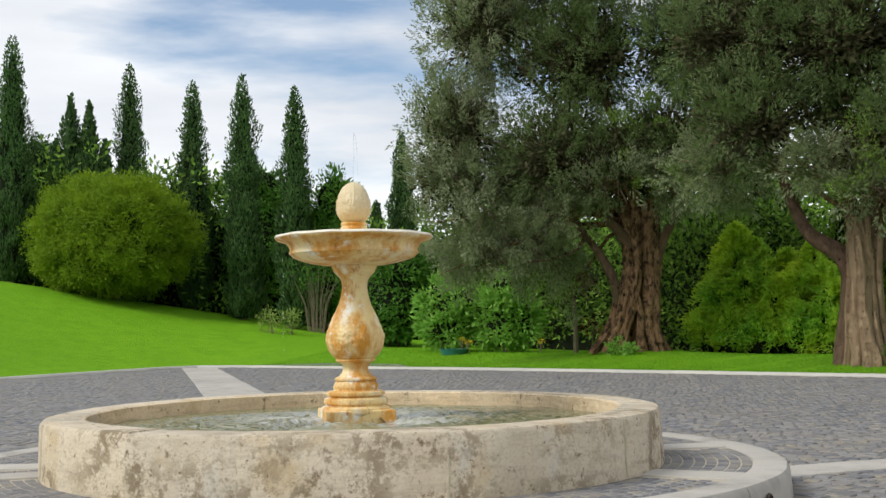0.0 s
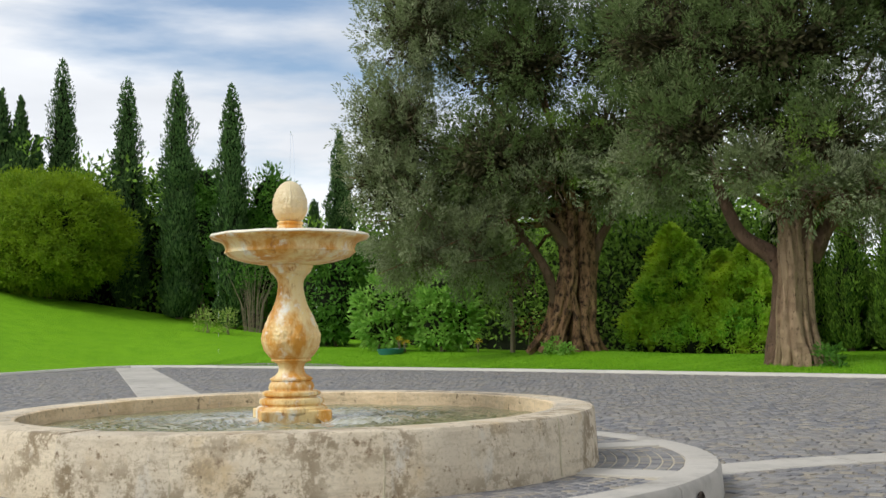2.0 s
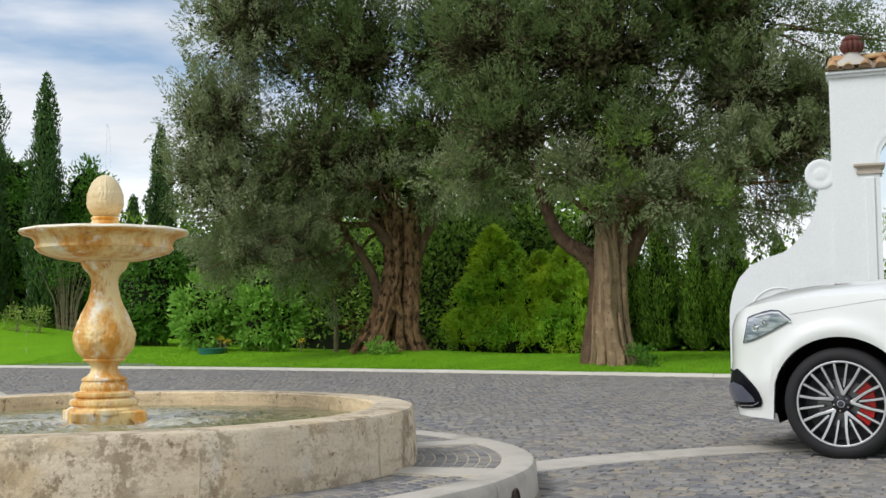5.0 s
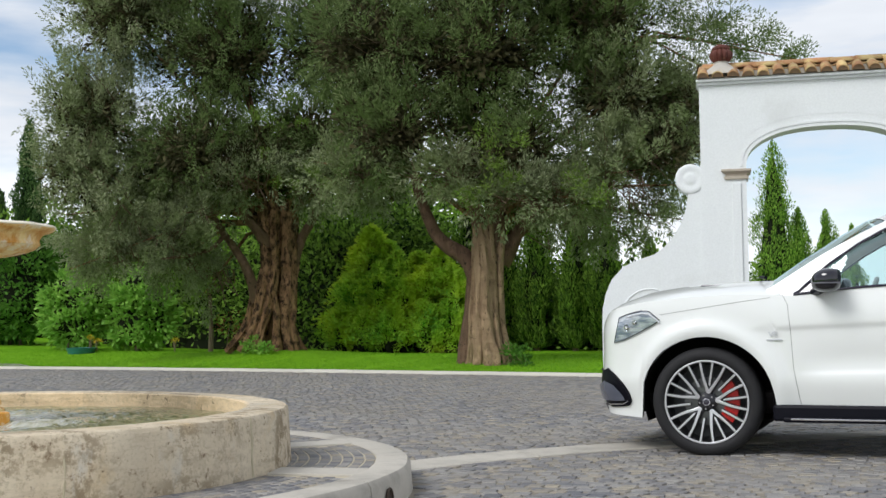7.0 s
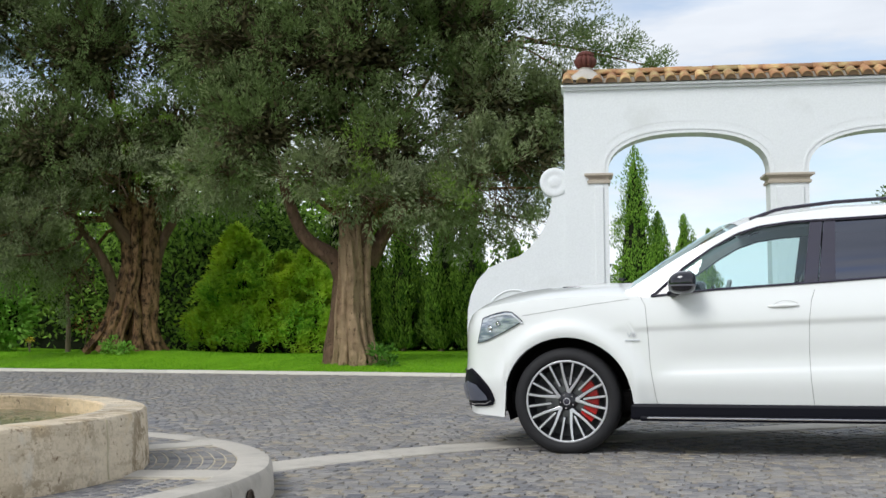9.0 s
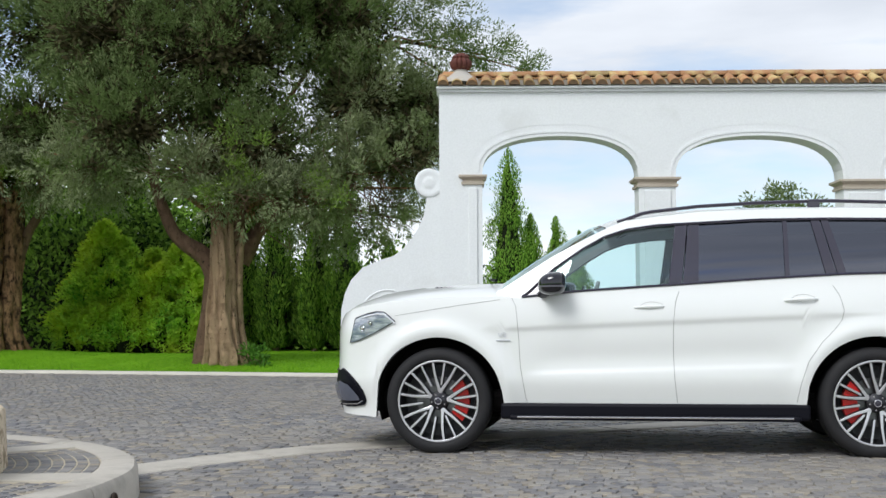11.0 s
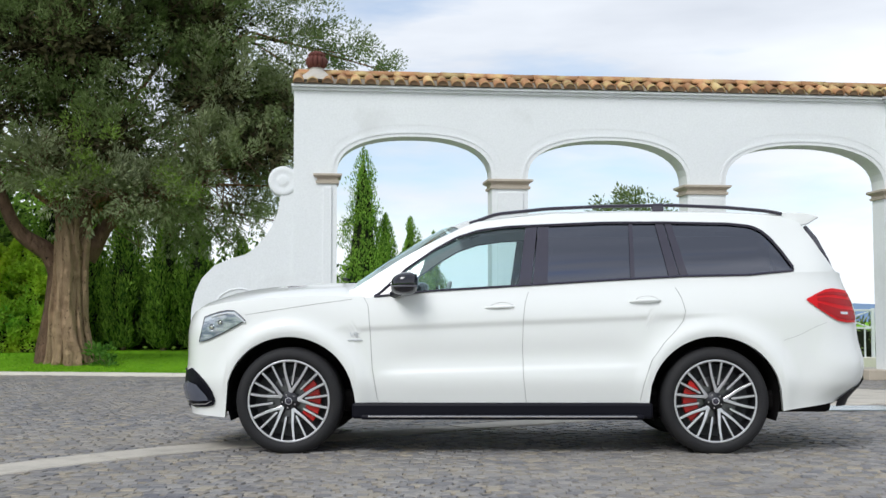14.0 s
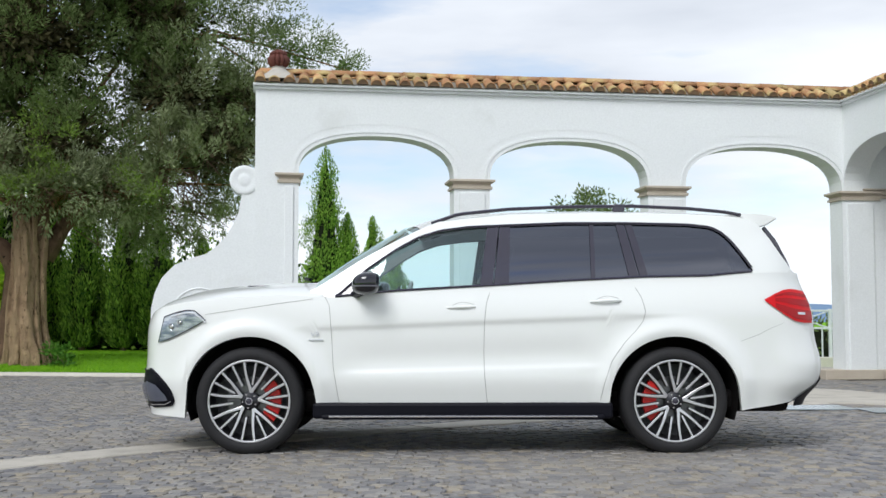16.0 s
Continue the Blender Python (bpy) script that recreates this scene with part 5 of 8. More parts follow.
olive((*OB, ground_z(*OB)), (0.946, 0.325),
      [(-0.02, 0, -0.12, 0.43), (-0.03, 0, 0.22, 0.37), (-0.05, 0, 0.8, 0.345), (-0.05, 0, 1.6, 0.34), (-0.03, 0, 2.2, 0.36), (-0.02, 0, 3.0, 0.29)],
      [[(-0.22, 0.12, 1.5, 0.20), (-0.46, 0.06, 2.12, 0.18), (-0.80, 0.0, 2.28, 0.16), (-1.06, -0.1, 2.48, 0.14), (-1.24, -0.12, 2.9, 0.125), (-1.42, -0.15, 3.4, 0.10), (-1.58, -0.2, 4.0, 0.07)],
       [(0.2, 0.05, 2.0, 0.2), (0.5, 0, 2.5, 0.15), (0.95, -0.1, 3.2, 0.14), (1.4, -0.2, 3.9, 0.08)],
       [(-0.36, 0.35, -0.1, 0.36), (-0.33, 0.35, 0.9, 0.25), (-0.26, 0.3, 1.8, 0.22)],
       [(-0.12, -0.05, 2.2, 0.20), (-0.22, -0.12, 2.8, 0.17), (-0.34, -0.2, 3.3, 0.13), (-0.45, -0.2, 4.2, 0.07)],
       [(0.08, -0.08, 2.3, 0.20), (0.16, -0.12, 2.9, 0.17), (0.28, -0.2, 3.5, 0.12), (0.4, -0.2, 4.3, 0.07)]],
      [((2.5, -0.3, 3.75), (1.3, 1.6, 1.1)), ((3.2, -0.2, 3.5), (0.7, 0.9, 0.6)), ((2.7, 0, 5.4), (1.5, 1.8, 1.3)), ((2.2, 0, 6.9), (1.7, 2.0, 1.3)), ((0.3, -0.4, 4.25), (1.6, 1.8, 1.05)), ((-0.1, 0, 6.2), (2.1, 2.2, 1.5)),
       ((-1.9, -0.2, 4.7), (1.4, 1.8, 1.2)), ((-2.1, 0, 6.6), (2.0, 2.0, 1.6)), ((0.4, 0, 8.0), (2.6, 2.6, 1.3)), ((-2.9, 0, 4.0), (0.9, 1.2, 0.8)), ((1.4, 0.5, 3.4), (0.8, 0.9, 0.5)),
       ((0.35, -1.2, 3.28), (1.2, 0.8, 0.6)), ((-0.9, -1.0, 3.75), (1.0, 0.8, 0.6)), ((1.5, -1.0, 3.2), (0.9, 0.7, 0.6)), ((3.7, -0.2, 4.2), (0.7, 0.9, 0.8)), ((4.0, 0, 5.2), (0.8, 0.9, 0.8)),
       ((2.2, 0.9, 3.0), (1.1, 0.8, 0.7)), ((3.3, 0.7, 3.0), (0.8, 0.8, 0.6)), ((0.9, 0.8, 2.9), (0.6, 0.6, 0.6)), ((3.5, 0.4, 4.6), (0.9, 0.9, 0.7))],
      [((-0.05, -1.9, 3.35), (0.5, 0.35, 0.4)), ((0.4, -2.1, 4.2), (0.4, 0.4, 0.5)), ((2.0, -1.9, 3.2), (0.4, 0.4, 0.4))],
      "old olive tree with a forked fluted trunk beside the kerb", GREY_BARK, ((2.5, 0.16, 0.28), (1.75, 0.07, 0.10), (0.9, 0.07, 0.10), (1.3, 0.05, 0.06)),
      ribs=((192, 0.09, 0.05), (228, 0.12, 0.02), (258, 0.14, 0.03), (296, 0.075, 0.06), (332, 0.09, 0.12), (90, 0.14, 0.1)))
sparse = thing("olive_branch_tip", "sparse olive boughs reaching over the arcade coping", "olive branches", at=(*OB, 0), turn=math.atan2(0.325, 0.946))
for c in ((4.6, 0.3, 7.0), (5.3, 0.2, 6.6), (6.2, 0.0, 6.25), (4.4, 0, 6.1)):
    part("bough", tube([(2.4, 0.2, 6.4), (3.4, 0.2, 6.3 + 0.1 * c[0]), c, (c[0] + 0.4, c[1], c[2] - 0.1)], [0.04, 0.025, 0.012, 0.004], 6), BARK, sparse)
p, w, o = crown_places([((4.4, 0.2, 6.9), (1.0, 1.0, 0.8)), ((5.4, 0.2, 6.7), (0.8, 0.8, 0.45)), ((6.2, 0, 6.3), (0.55, 0.6, 0.22)), ((3.8, 0, 6.0), (0.5, 0.7, 0.6)), ((3.9, 0, 7.6), (0.9, 1.0, 0.6))], 3.0, 0.28, 120, 0.2)
tip = new("crown", leaves("tip", p, w, 0.085, 0.026, OLIVE_LEAF, o))
tip.parent = sparse
tagged(tip, kind="stuff")


def cypress(at, height, radius, mat, label, n=9000, blade=0.34, group="cypresses", power=0.47, category="cypress", rough=0.72):
    """A columnar cypress: upright sprays on an uneven spindle, round a dark heart."""
    base = thing("cypress", label, category, group=group, at=at)
    t = 1 - (1 - rng.uniform(0, 1, n)) ** 0.62
    a = rng.uniform(0, 2 * np.pi, n)
    wob = np.array([noise.noise((math.cos(q) * 1.3 + at[0], math.sin(q) * 1.3 + at[1], h * height * 0.9)) + 0.5 * noise.noise((math.cos(q) * 2.6, math.sin(q) * 2.6 + at[0], h * height * 2.2)) for q, h in zip(a, t)])
    prof = np.minimum(1, (t + 0.03) * 6) ** 0.5 * (1 - t) ** power * 1.25
    r = radius * np.minimum(prof, 1.0) * (0.9 + rough * wob) * rng.uniform(0.6, 1.08, n)
    at_ = np.c_[r * np.cos(a), r * np.sin(a), 0.15 + t * height * 0.97]
    way = np.c_[np.cos(a) * 0.35, np.sin(a) * 0.35, np.full(n, 1.0)] + rng.normal(size=(n, 3)) * 0.22
    crown = new("crown", leaves("crown", at_, way, blade * (1.1 - 0.55 * t), blade * 0.30, mat, np.c_[np.cos(a), np.sin(a), np.full(n, 0.35)]))
    crown.parent = base
    tagged(crown, kind="stuff")
    part("trunk", tube([(0, 0, -0.4), (0, 0, height * 0.3), (0, 0, height * 0.93)], [radius * 0.2, radius * 0.16, 0.01], 8), THIN_BARK, base)
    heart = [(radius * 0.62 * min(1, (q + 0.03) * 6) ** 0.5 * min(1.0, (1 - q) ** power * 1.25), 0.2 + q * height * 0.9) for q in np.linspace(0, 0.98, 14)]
    part("heart", lathe(heart, 10, lambda a, i, r, z: (r * (1 + 0.25 * noise.noise((math.cos(a) * 2, math.sin(a) * 2 + at[0], z)))  , z)), SHADE_CORE, base, "near-black core painted as the shade inside")
    return base


def seen_from(eye, u, v, depth):
    """Plan helper: a place depth metres ahead of the first view, u right and v up of its axis per metre of depth."""
    yaw = radians(38.75)
    ahead, right = Vector((-math.sin(yaw), math.cos(yaw), 0)), Vector((math.cos(yaw), math.sin(yaw), 0))
    p = Vector(eye) + (ahead + right * u) * depth
    return p.x, p.y

STAND = (1.21, -8.45, 0)
for u, height, radius, depth in ((-0.370, 10.4, 1.2, 47), (-0.268, 10.75, 1.14, 51), (-0.2135, 10.15, 1.1, 50), (-0.170, 10.05, 1.0, 46), (-0.125, 9.7, 0.95, 45), (-0.033, 9.3, 0.9, 50), (-0.055, 6.3, 0.8, 52), (-0.077, 7.9, 0.55, 60)):
    x, y = seen_from(STAND, u, 0, depth)
    cypress((x, y, ground_z(x, y) - 0.1), height, radius * 0.74, CYPRESS_LEAF, "tall dark green columnar cypress behind the lawn", 17000, 0.21)
for u, height, radius, depth in ((-0.319, 8.7, 1.45, 50), (-0.303, 8.5, 1.35, 50), (-0.332, 6.6, 1.3, 50), (-0.289, 6.9, 1.2, 50)):
    x, y = seen_from(STAND, u, 0, depth)
    cypress((x, y, ground_z(x, y) - 0.1), height, radius, CYPRESS_LEAF, "pair of slim fir-like conifers among the cypresses", 8000, power=0.95, group="slim conifers", category="conifer")
# beyond the arcade
for x, y, z, height, radius in ((-2.50, 33.5, -0.8, 8.15, 1.0), (-1.78, 34.5, -0.8, 5.75, 0.78), (-1.02, 38.0, -0.8, 5.95, 0.78), (-0.35, 46.0, -0.8, 6.0, 0.6)):
    cypress((x, y, z), height, radius, GREEN_CYPRESS, "bright green cypress standing beyond the arches", 21000, 0.15, "cypresses beyond the arcade", 0.66, rough=1.25)
# clipped columns of the hedge behind the second olive
for i, (x, y) in enumerate([(-9.5 + 1.02 * k + 0.12 * math.sin(k * 3), 21.6 - 0.25 * k) for k in range(6)]):
    cypress((x, y, ground_z(x, y) - 0.1), (4.7, 4.5, 4.6, 4.2, 3.7, 2.8)[i], 0.46, COLUMN_LEAF, "leafy green columnar hedge conifer", 13000, 0.125, "columns of the hedge", 0.48)


def bush(name, label, at, lobes, mat, blade, per_m2, per_clump, clump, category="bush", group="", stems=5, heart=0.72):
    """A leafy bush: stems, a dark heart and leaf clumps over lobes."""
    base = thing(name, label, category, group=group, at=at)
    r = random.Random(int(abs(at[0] * 37)))
    for i in range(stems):
        c, q = lobes[i % len(lobes)]
        part("stem", tube([(r.uniform(-0.2, 0.2), r.uniform(-0.2, 0.2), -0.1), (c[0] * 0.5 + r.uniform(-0.2, 0.2), c[1] * 0.5, c[2] * 0.5), (c[0], c[1], c[2])], [min(0.06, 0.05 * q[2]), min(0.04, 0.035 * q[2]), 0.008], 6), THIN_BARK, base)
    p, w, o = crown_places(lobes, per_m2, clump, per_clump, 0.7)
    p[:, 2] = np.maximum(p[:, 2], 0.0)
    crown = new("crown", leaves("crown", p, w, blade, blade * 0.42, mat, o))
    crown.parent = base
    tagged(crown, kind="stuff")
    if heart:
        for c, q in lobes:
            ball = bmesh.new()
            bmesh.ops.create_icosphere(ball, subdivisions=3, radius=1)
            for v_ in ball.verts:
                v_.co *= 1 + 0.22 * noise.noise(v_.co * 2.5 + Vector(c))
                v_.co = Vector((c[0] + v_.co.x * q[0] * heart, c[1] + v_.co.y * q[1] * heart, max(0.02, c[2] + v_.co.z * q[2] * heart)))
            part("heart", ball, SHADE_CORE, base, "near-black core painted as the shade inside")
    return base


bx, by = seen_from(STAND, -0.280, 0, 46)
bush("round_tree", "broad rounded yellow-green tree clipped to a dome", (bx, by, ground_z(bx, by) - 0.15),
     [((0, 0, 2.5), (3.65, 3.2, 2.45)), ((-0.9, -0.4, 3.25), (2.3, 2.2, 1.85)), ((1.15, -0.3, 2.85), (2.4, 2.2, 1.95)), ((0.1, -0.6, 1.6), (3.3, 2.6, 1.4))], ROUND_LEAF, 0.125, 5.6, 90, 0.36, "tree", heart=0.64)


def feathery(at, plumes, mat, label):
    """A conifer bush of several upright feathery plumes (dx, dy, height, radius)."""
    base = thing("golden_conifer", label, "conifer", at=at)
    pos, way = [], []
    for dx, dy, h, rad in plumes:
        n = int(5200 * h * rad)
        t, a = rng.uniform(0, 1, n) ** 0.9, rng.uniform(0, 2 * np.pi, n)
        wob = np.array([noise.noise((math.cos(q) * 1.6 + dx, math.sin(q) * 1.6 + dy, s * h * 1.5)) + 0.6 * noise.noise((math.cos(q) * 4 + dx, math.sin(q) * 4, s * h * 4)) for q, s in zip(a, t)])
        r = rad * np.minimum(1, (t + 0.12) * 4) * (1 - t) ** 0.5 * 1.2 * (0.92 + 1.15 * wob) * rng.uniform(0.5, 1.25, n)
        pos.append(np.c_[dx + r * np.cos(a), dy + r * np.sin(a), 0.22 + t * (h - 0.15) + 0.10 * rng.normal(size=n) * (t < 0.1)])
        way.append(np.c_[np.cos(a) * 0.9, np.sin(a) * 0.9, np.full(n, 0.45)] + rng.normal(size=(n, 3)) * 0.6)
        heart = [(rad * 0.45 * min(1, (q + 0.12) * 4) * (1 - q) ** 0.62, 0.05 + q * h * 0.88) for q in np.linspace(0, 0.98, 12)]
        bm = lathe(heart, 10)
        bmesh.ops.translate(bm, vec=(dx, dy, 0), verts=bm.verts)
        part("heart", bm, SHADE_CORE, base, "near-black core painted as the shade inside")
        part("stem", tube([(dx, dy, -0.1), (dx, dy, h * 0.5), (dx, dy, h * 0.9)], [0.06, 0.04, 0.01], 6), THIN_BARK, base)
    pos, way = np.concatenate(pos), np.concatenate(way)
    # gaps between the sprays, where the dark inside shows
    keep = np.array([noise.noise(p_ * 2.6) + 0.6 * noise.noise(p_ * 6.0) > -0.27 for p_ in pos])
    pos, way = pos[keep], way[keep]
    crown = new("crown", leaves("crown", pos, way, 0.125, 0.05, mat, way * np.array([1.0, 1.0, 0.4])))
    crown.parent = base
    tagged(crown, kind="stuff")


lx, ly = -10.85, 19.6
feathery((lx, ly, ground_z(lx, ly) - 0.05), [(-0.75, 0.1, 3.3, 0.62), (-0.4, 0.35, 2.9, 0.6), (-1.15, 0.2, 2.7, 0.6), (-1.55, 0.3, 2.0, 0.5), (-1.0, -0.35, 2.1, 0.5), (-0.35, -0.3, 2.3, 0.5), (0.0, 0.1, 2.6, 0.55), (0.35, -0.25, 1.9, 0.5), (0.5, 0.4, 2.6, 0.55), (0.85, 0, 2.2, 0.5), (1.2, 0.3, 2.8, 0.55), (1.55, 0.0, 2.2, 0.5), (1.9, 0.3, 2.1, 0.45), (-0.7, -0.6, 1.3, 0.5), (0.1, -0.6, 1.2, 0.5), (1.0, -0.5, 1.3, 0.5), (1.6, -0.4, 1.1, 0.45), (-1.5, -0.2, 1.2, 0.5)], LIME_LEAF, "feathery lime-green conifer bush under the olives")


def hedge_bank(name, label, line, height, depth, mat, n, blade, seed):
    """A long uneven bank of evergreen leaves with a dark heart."""
    pts = np.array(along(line, 0.5))
    r = np.random.default_rng(seed)
    i = r.integers(0, len(pts), n)
    hump = np.array([1 + 0.30 * noise.noise((x * 0.45, y * 0.45, seed)) + 0.22 * noise.noise((x * 1.6, y * 1.6, seed)) for x, y in pts])
    gz = np.array([ground_z(x, y) for x, y in pts])
    k = n // 40
    ci = r.integers(0, len(pts), k)
    mids = np.c_[pts[ci] + r.normal(size=(k, 2)) * depth * 0.45, gz[ci] + height * hump[ci] * r.uniform(0.02, 1.0, k) ** 0.8]
    q = r.normal(size=(k, 40, 3)) * np.array([0.34, 0.34, 0.30])
    at = (mids[:, None] + q).reshape(-1, 3)
    way = (q * 0.8 + r.normal(size=q.shape) * 0.3 + np.array([0, 0, 0.2])).reshape(-1, 3)
    ob = new(name, leaves(name, at, way, blade, blade * 0.45, mat, way + np.array([0.1, -0.8, 0.3])))
    tagged(ob, label, "hedge", kind="stuff")
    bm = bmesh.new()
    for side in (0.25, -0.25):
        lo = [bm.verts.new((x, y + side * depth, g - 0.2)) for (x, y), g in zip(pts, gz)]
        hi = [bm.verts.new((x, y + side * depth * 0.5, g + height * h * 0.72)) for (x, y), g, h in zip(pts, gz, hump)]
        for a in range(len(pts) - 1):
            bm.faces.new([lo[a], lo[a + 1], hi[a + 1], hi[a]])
    part("heart", bm, SHADE_CORE, ob)
    return ob


hedge_bank("evergreen_hedge", "dark evergreen hedge closing the garden behind the trees", [(-46, 16), (-40, 24), (-36, 29), (-30, 32), (-24, 31), (-18, 27.5), (-12, 25.5)], 5.2, 2.4, HEDGE_LEAF, 46000, 0.30, 3)
hedge_bank("low_hedge", "dense dark green hedge behind the olive trunks", [(-24, 25), (-18, 22.5), (-12.5, 22.0), (-9.8, 23.2)], 3.9, 1.4, SHADED_HEDGE_LEAF, 36000, 0.19, 5)
hedge_bank("low_hedge", "lower clipped hedge running up to the arcade", [(-9.8, 23.2), (-7.5, 22.8), (-3.6, 21.6)], 2.0, 1.1, SHADED_HEDGE_LEAF, 15000, 0.17, 9)


def plant_at(px, depth):
    """A place on the ground by the first view's bearing."""
    x, y = seen_from(STAND, (px - 784) / 2060, 0, depth)
    return x, y, ground_z(x, y) - 0.03


for px, depth, lobes, mat, label in (
        (795, 34.5, [((0, 0, 1.0), (1.0, 0.7, 0.95)), ((-0.4, 0, 1.6), (0.6, 0.5, 0.6)), ((0.5, 0, 1.4), (0.6, 0.5, 0.6))], SHRUB_LEAF, "light green leafy shrub by the flower bed"),
        (893, 33.5, [((0, 0, 0.9), (0.85, 0.7, 0.9)), ((0.45, 0, 1.0), (0.6, 0.55, 0.85)), ((0.05, 0, 1.75), (0.5, 0.45, 0.55)), ((-0.5, 0, 1.1), (0.5, 0.45, 0.65))], SHRUB_LEAF, "bushy light green shrub under the olive"),
        (700, 38.0, [((0, 0, 1.6), (1.3, 1.0, 1.5)), ((0.4, 0, 2.6), (0.9, 0.8, 0.9)), ((-0.6, 0, 1.0), (0.9, 0.8, 1.0))], WOOD_LEAF, "dense green shrub in the hedge row"),
        (585, 46.0, [((0, 0, 3.2), (1.2, 1.0, 2.6)), ((0.3, 0, 5.2), (0.8, 0.8, 1.2))], WOOD_LEAF, "tall loose evergreen between the cypresses"),
        (470, 49.0, [((0, 0, 3.4), (1.1, 1.0, 2.6)), ((0.2, 0, 5.6), (0.6, 0.7, 1.0))], WOOD_LEAF, "tall loose evergreen between the cypresses"),
        (62, 51.0, [((0, 0, 3.6), (1.5, 1.2, 2.6)), ((0.3, 0, 5.4), (0.8, 0.8, 1.1))], CYPRESS_LEAF, "tall loose evergreen between the cypresses")):
    bush("shrub", label, plant_at(px, depth), lobes, mat, 0.19 if depth < 35 else 0.20, 7 if depth < 35 else 4, 48, 0.26 if depth < 35 else 0.4, "shrub", "garden shrubs")
for px, depth, size in ((482, 42.0, 0.75), (514, 42.0, 0.6)):
    bush("rose_bush", "small rose bush with yellow-green leaves on the lawn", plant_at(px, depth), [((0, 0, 0.45), (size * 0.7, 0.3, 0.4)), ((0.1, 0, 0.8), (size * 0.5, 0.25, 0.25))], ROSE_LEAF, 0.10, 9, 18, 0.2, "rose bush", "rose bushes", 4, 0)


PALE_TWIG = surface("pale_twig", (0.30, 0.24, 0.16), (0.21, 0.165, 0.11), None, 0.95, 30, 4)


def bare_shrub(at, height, n, label):
    """Many thin upright stems fanning from one foot, with few leaves."""
    base = thing("bare_shrub", label, "shrub", at=at)
    r = random.Random(3)
    tips = []
    for i in range(n):
        a, sp = r.uniform(0, 6.28), r.uniform(0.2, 1.15)
        h = height * r.uniform(0.65, 1.0)
        mid = (sp * 0.45 * math.cos(a), sp * 0.45 * math.sin(a), h * 0.5)
        tip_ = (sp * math.cos(a), sp * math.sin(a), h)
        tips.append(tip_)
        part("stem", tube([(0.3 * sp * math.cos(a), 0.3 * sp * math.sin(a), -0.05), mid, tip_], [0.012, 0.009, 0.004], 5), PALE_TWIG, base)
    p, w, o = crown_places([(t_, (0.25, 0.25, 0.3)) for t_ in tips], 1.2, 0.2, 9)
    ob = new("crown", leaves("crown", p, w, 0.13, 0.05, WOOD_LEAF, o))
    ob.parent = base
    tagged(ob, kind="stuff")


bare_shrub(plant_at(562, 44.0), 2.8, 30, "bare-stemmed shrub with a fan of thin pale branches")
bare_shrub(plant_at(668, 40.0), 2.5, 34, "bare-stemmed shrub with a fan of thin pale branches")
tub = thing("planter_tub", "low teal planter tub in the flower bed", "planter", at=plant_at(803, 33.0))
part("tub_body", lathe([(0, 0.0), (0.34, 0.0), (0.38, 0.12), (0.40, 0.17), (0.385, 0.175), (0.36, 0.14), (0, 0.13)], 28), plain("teal_glaze", (0.03, 0.16, 0.14), 0.35), tub)
part("soil", lathe([(0, 0.15), (0.36, 0.14)], 20), THIN_BARK, tub)
YELLOW = leafy("yellow_petals", (0.55, 0.40, 0.02), (0.75, 0.60, 0.05), None, 0.5, 0.3)
for px, depth, h in ((828, 33.0, 0.35), (957, 32.0, 0.35), (818, 33.2, 0.42)):
    fl = thing("yellow_flower", "clump of small yellow flowers in the bed", "flowers", "garden flowers", at=plant_at(px, depth))
    for i in range(5):
        part("stalk", tube([(0, 0, 0), (0.05 * math.cos(i * 1.3), 0.05 * math.sin(i * 1.3), h)], 0.008, 5), THIN_BARK, fl)
    q = in_ball(40) * np.array([0.14, 0.12, 0.06]) + np.array([0, 0, h])
    ob = new("petals", leaves("petals", q, rng.normal(size=(40, 3)), 0.05, 0.035, YELLOW))
    ob.parent = fl
    tagged(ob, kind="stuff")
thin = thing("thin_tree", "slim bare young trunk beside the olive", "tree", at=plant_at(1018, 31.0))
part("trunk", gnarled([(0, 0, -0.1), (0.02, 0, 0.7), (-0.03, 0, 1.5)], [0.075, 0.06, 0.05], 10, 0.1, 1, 2.0, 4), THIN_BARK, thin)
for at, leaf_ in (((OA[0] + 0.25, OA[1] - 0.75), SHRUB_LEAF), ((OB[0] + 0.62, OB[1] - 0.35), WOOD_LEAF)):
    z = ground_z(*at) - 0.02
    bush("basal_sprout", "low tuft of fresh leaves at the olive's foot", (*at, z), [((0, 0, 0.16), (0.28, 0.22, 0.2)), ((0.2, 0, 0.1), (0.25, 0.2, 0.12))], leaf_, 0.10, 16, 26, 0.12, "shoots", "basal shoots", 3, 0)
bush("low_shrub", "low yellow-green plants edging the hedge", (-9.6, 18.8, ground_z(-9.6, 18.8)), [((0, 0, 0.15), (0.5, 0.2, 0.2)), ((0.9, 0.1, 0.12), (0.4, 0.2, 0.16))], LIME_LEAF, 0.08, 10, 26, 0.14, "shrub", "", 3, 0)
far_tree = thing("far_tree", "dark round-headed tree beyond the arches", "tree", at=(5.6, 22.5, -0.5))
part("trunk", tube([(0, 0, 0), (0.1, 0, 2.0), (0.0, 0, 4.0)], [0.16, 0.12, 0.05], 8), THIN_BARK, far_tree)
p, w, o = crown_places([((0, 0, 4.35), (1.0, 0.9, 0.55)), ((-0.7, 0, 4.2), (0.5, 0.5, 0.4)), ((0.8, 0, 4.15), (0.55, 0.5, 0.4)), ((0.1, 0, 4.85), (0.4, 0.4, 0.3))], 4, 0.24, 45, 0.3)
ob = new("crown", leaves("crown", p, w, 0.12, 0.045, OLIVE_LEAF, o))
ob.parent = far_tree
tagged(ob, kind="stuff")

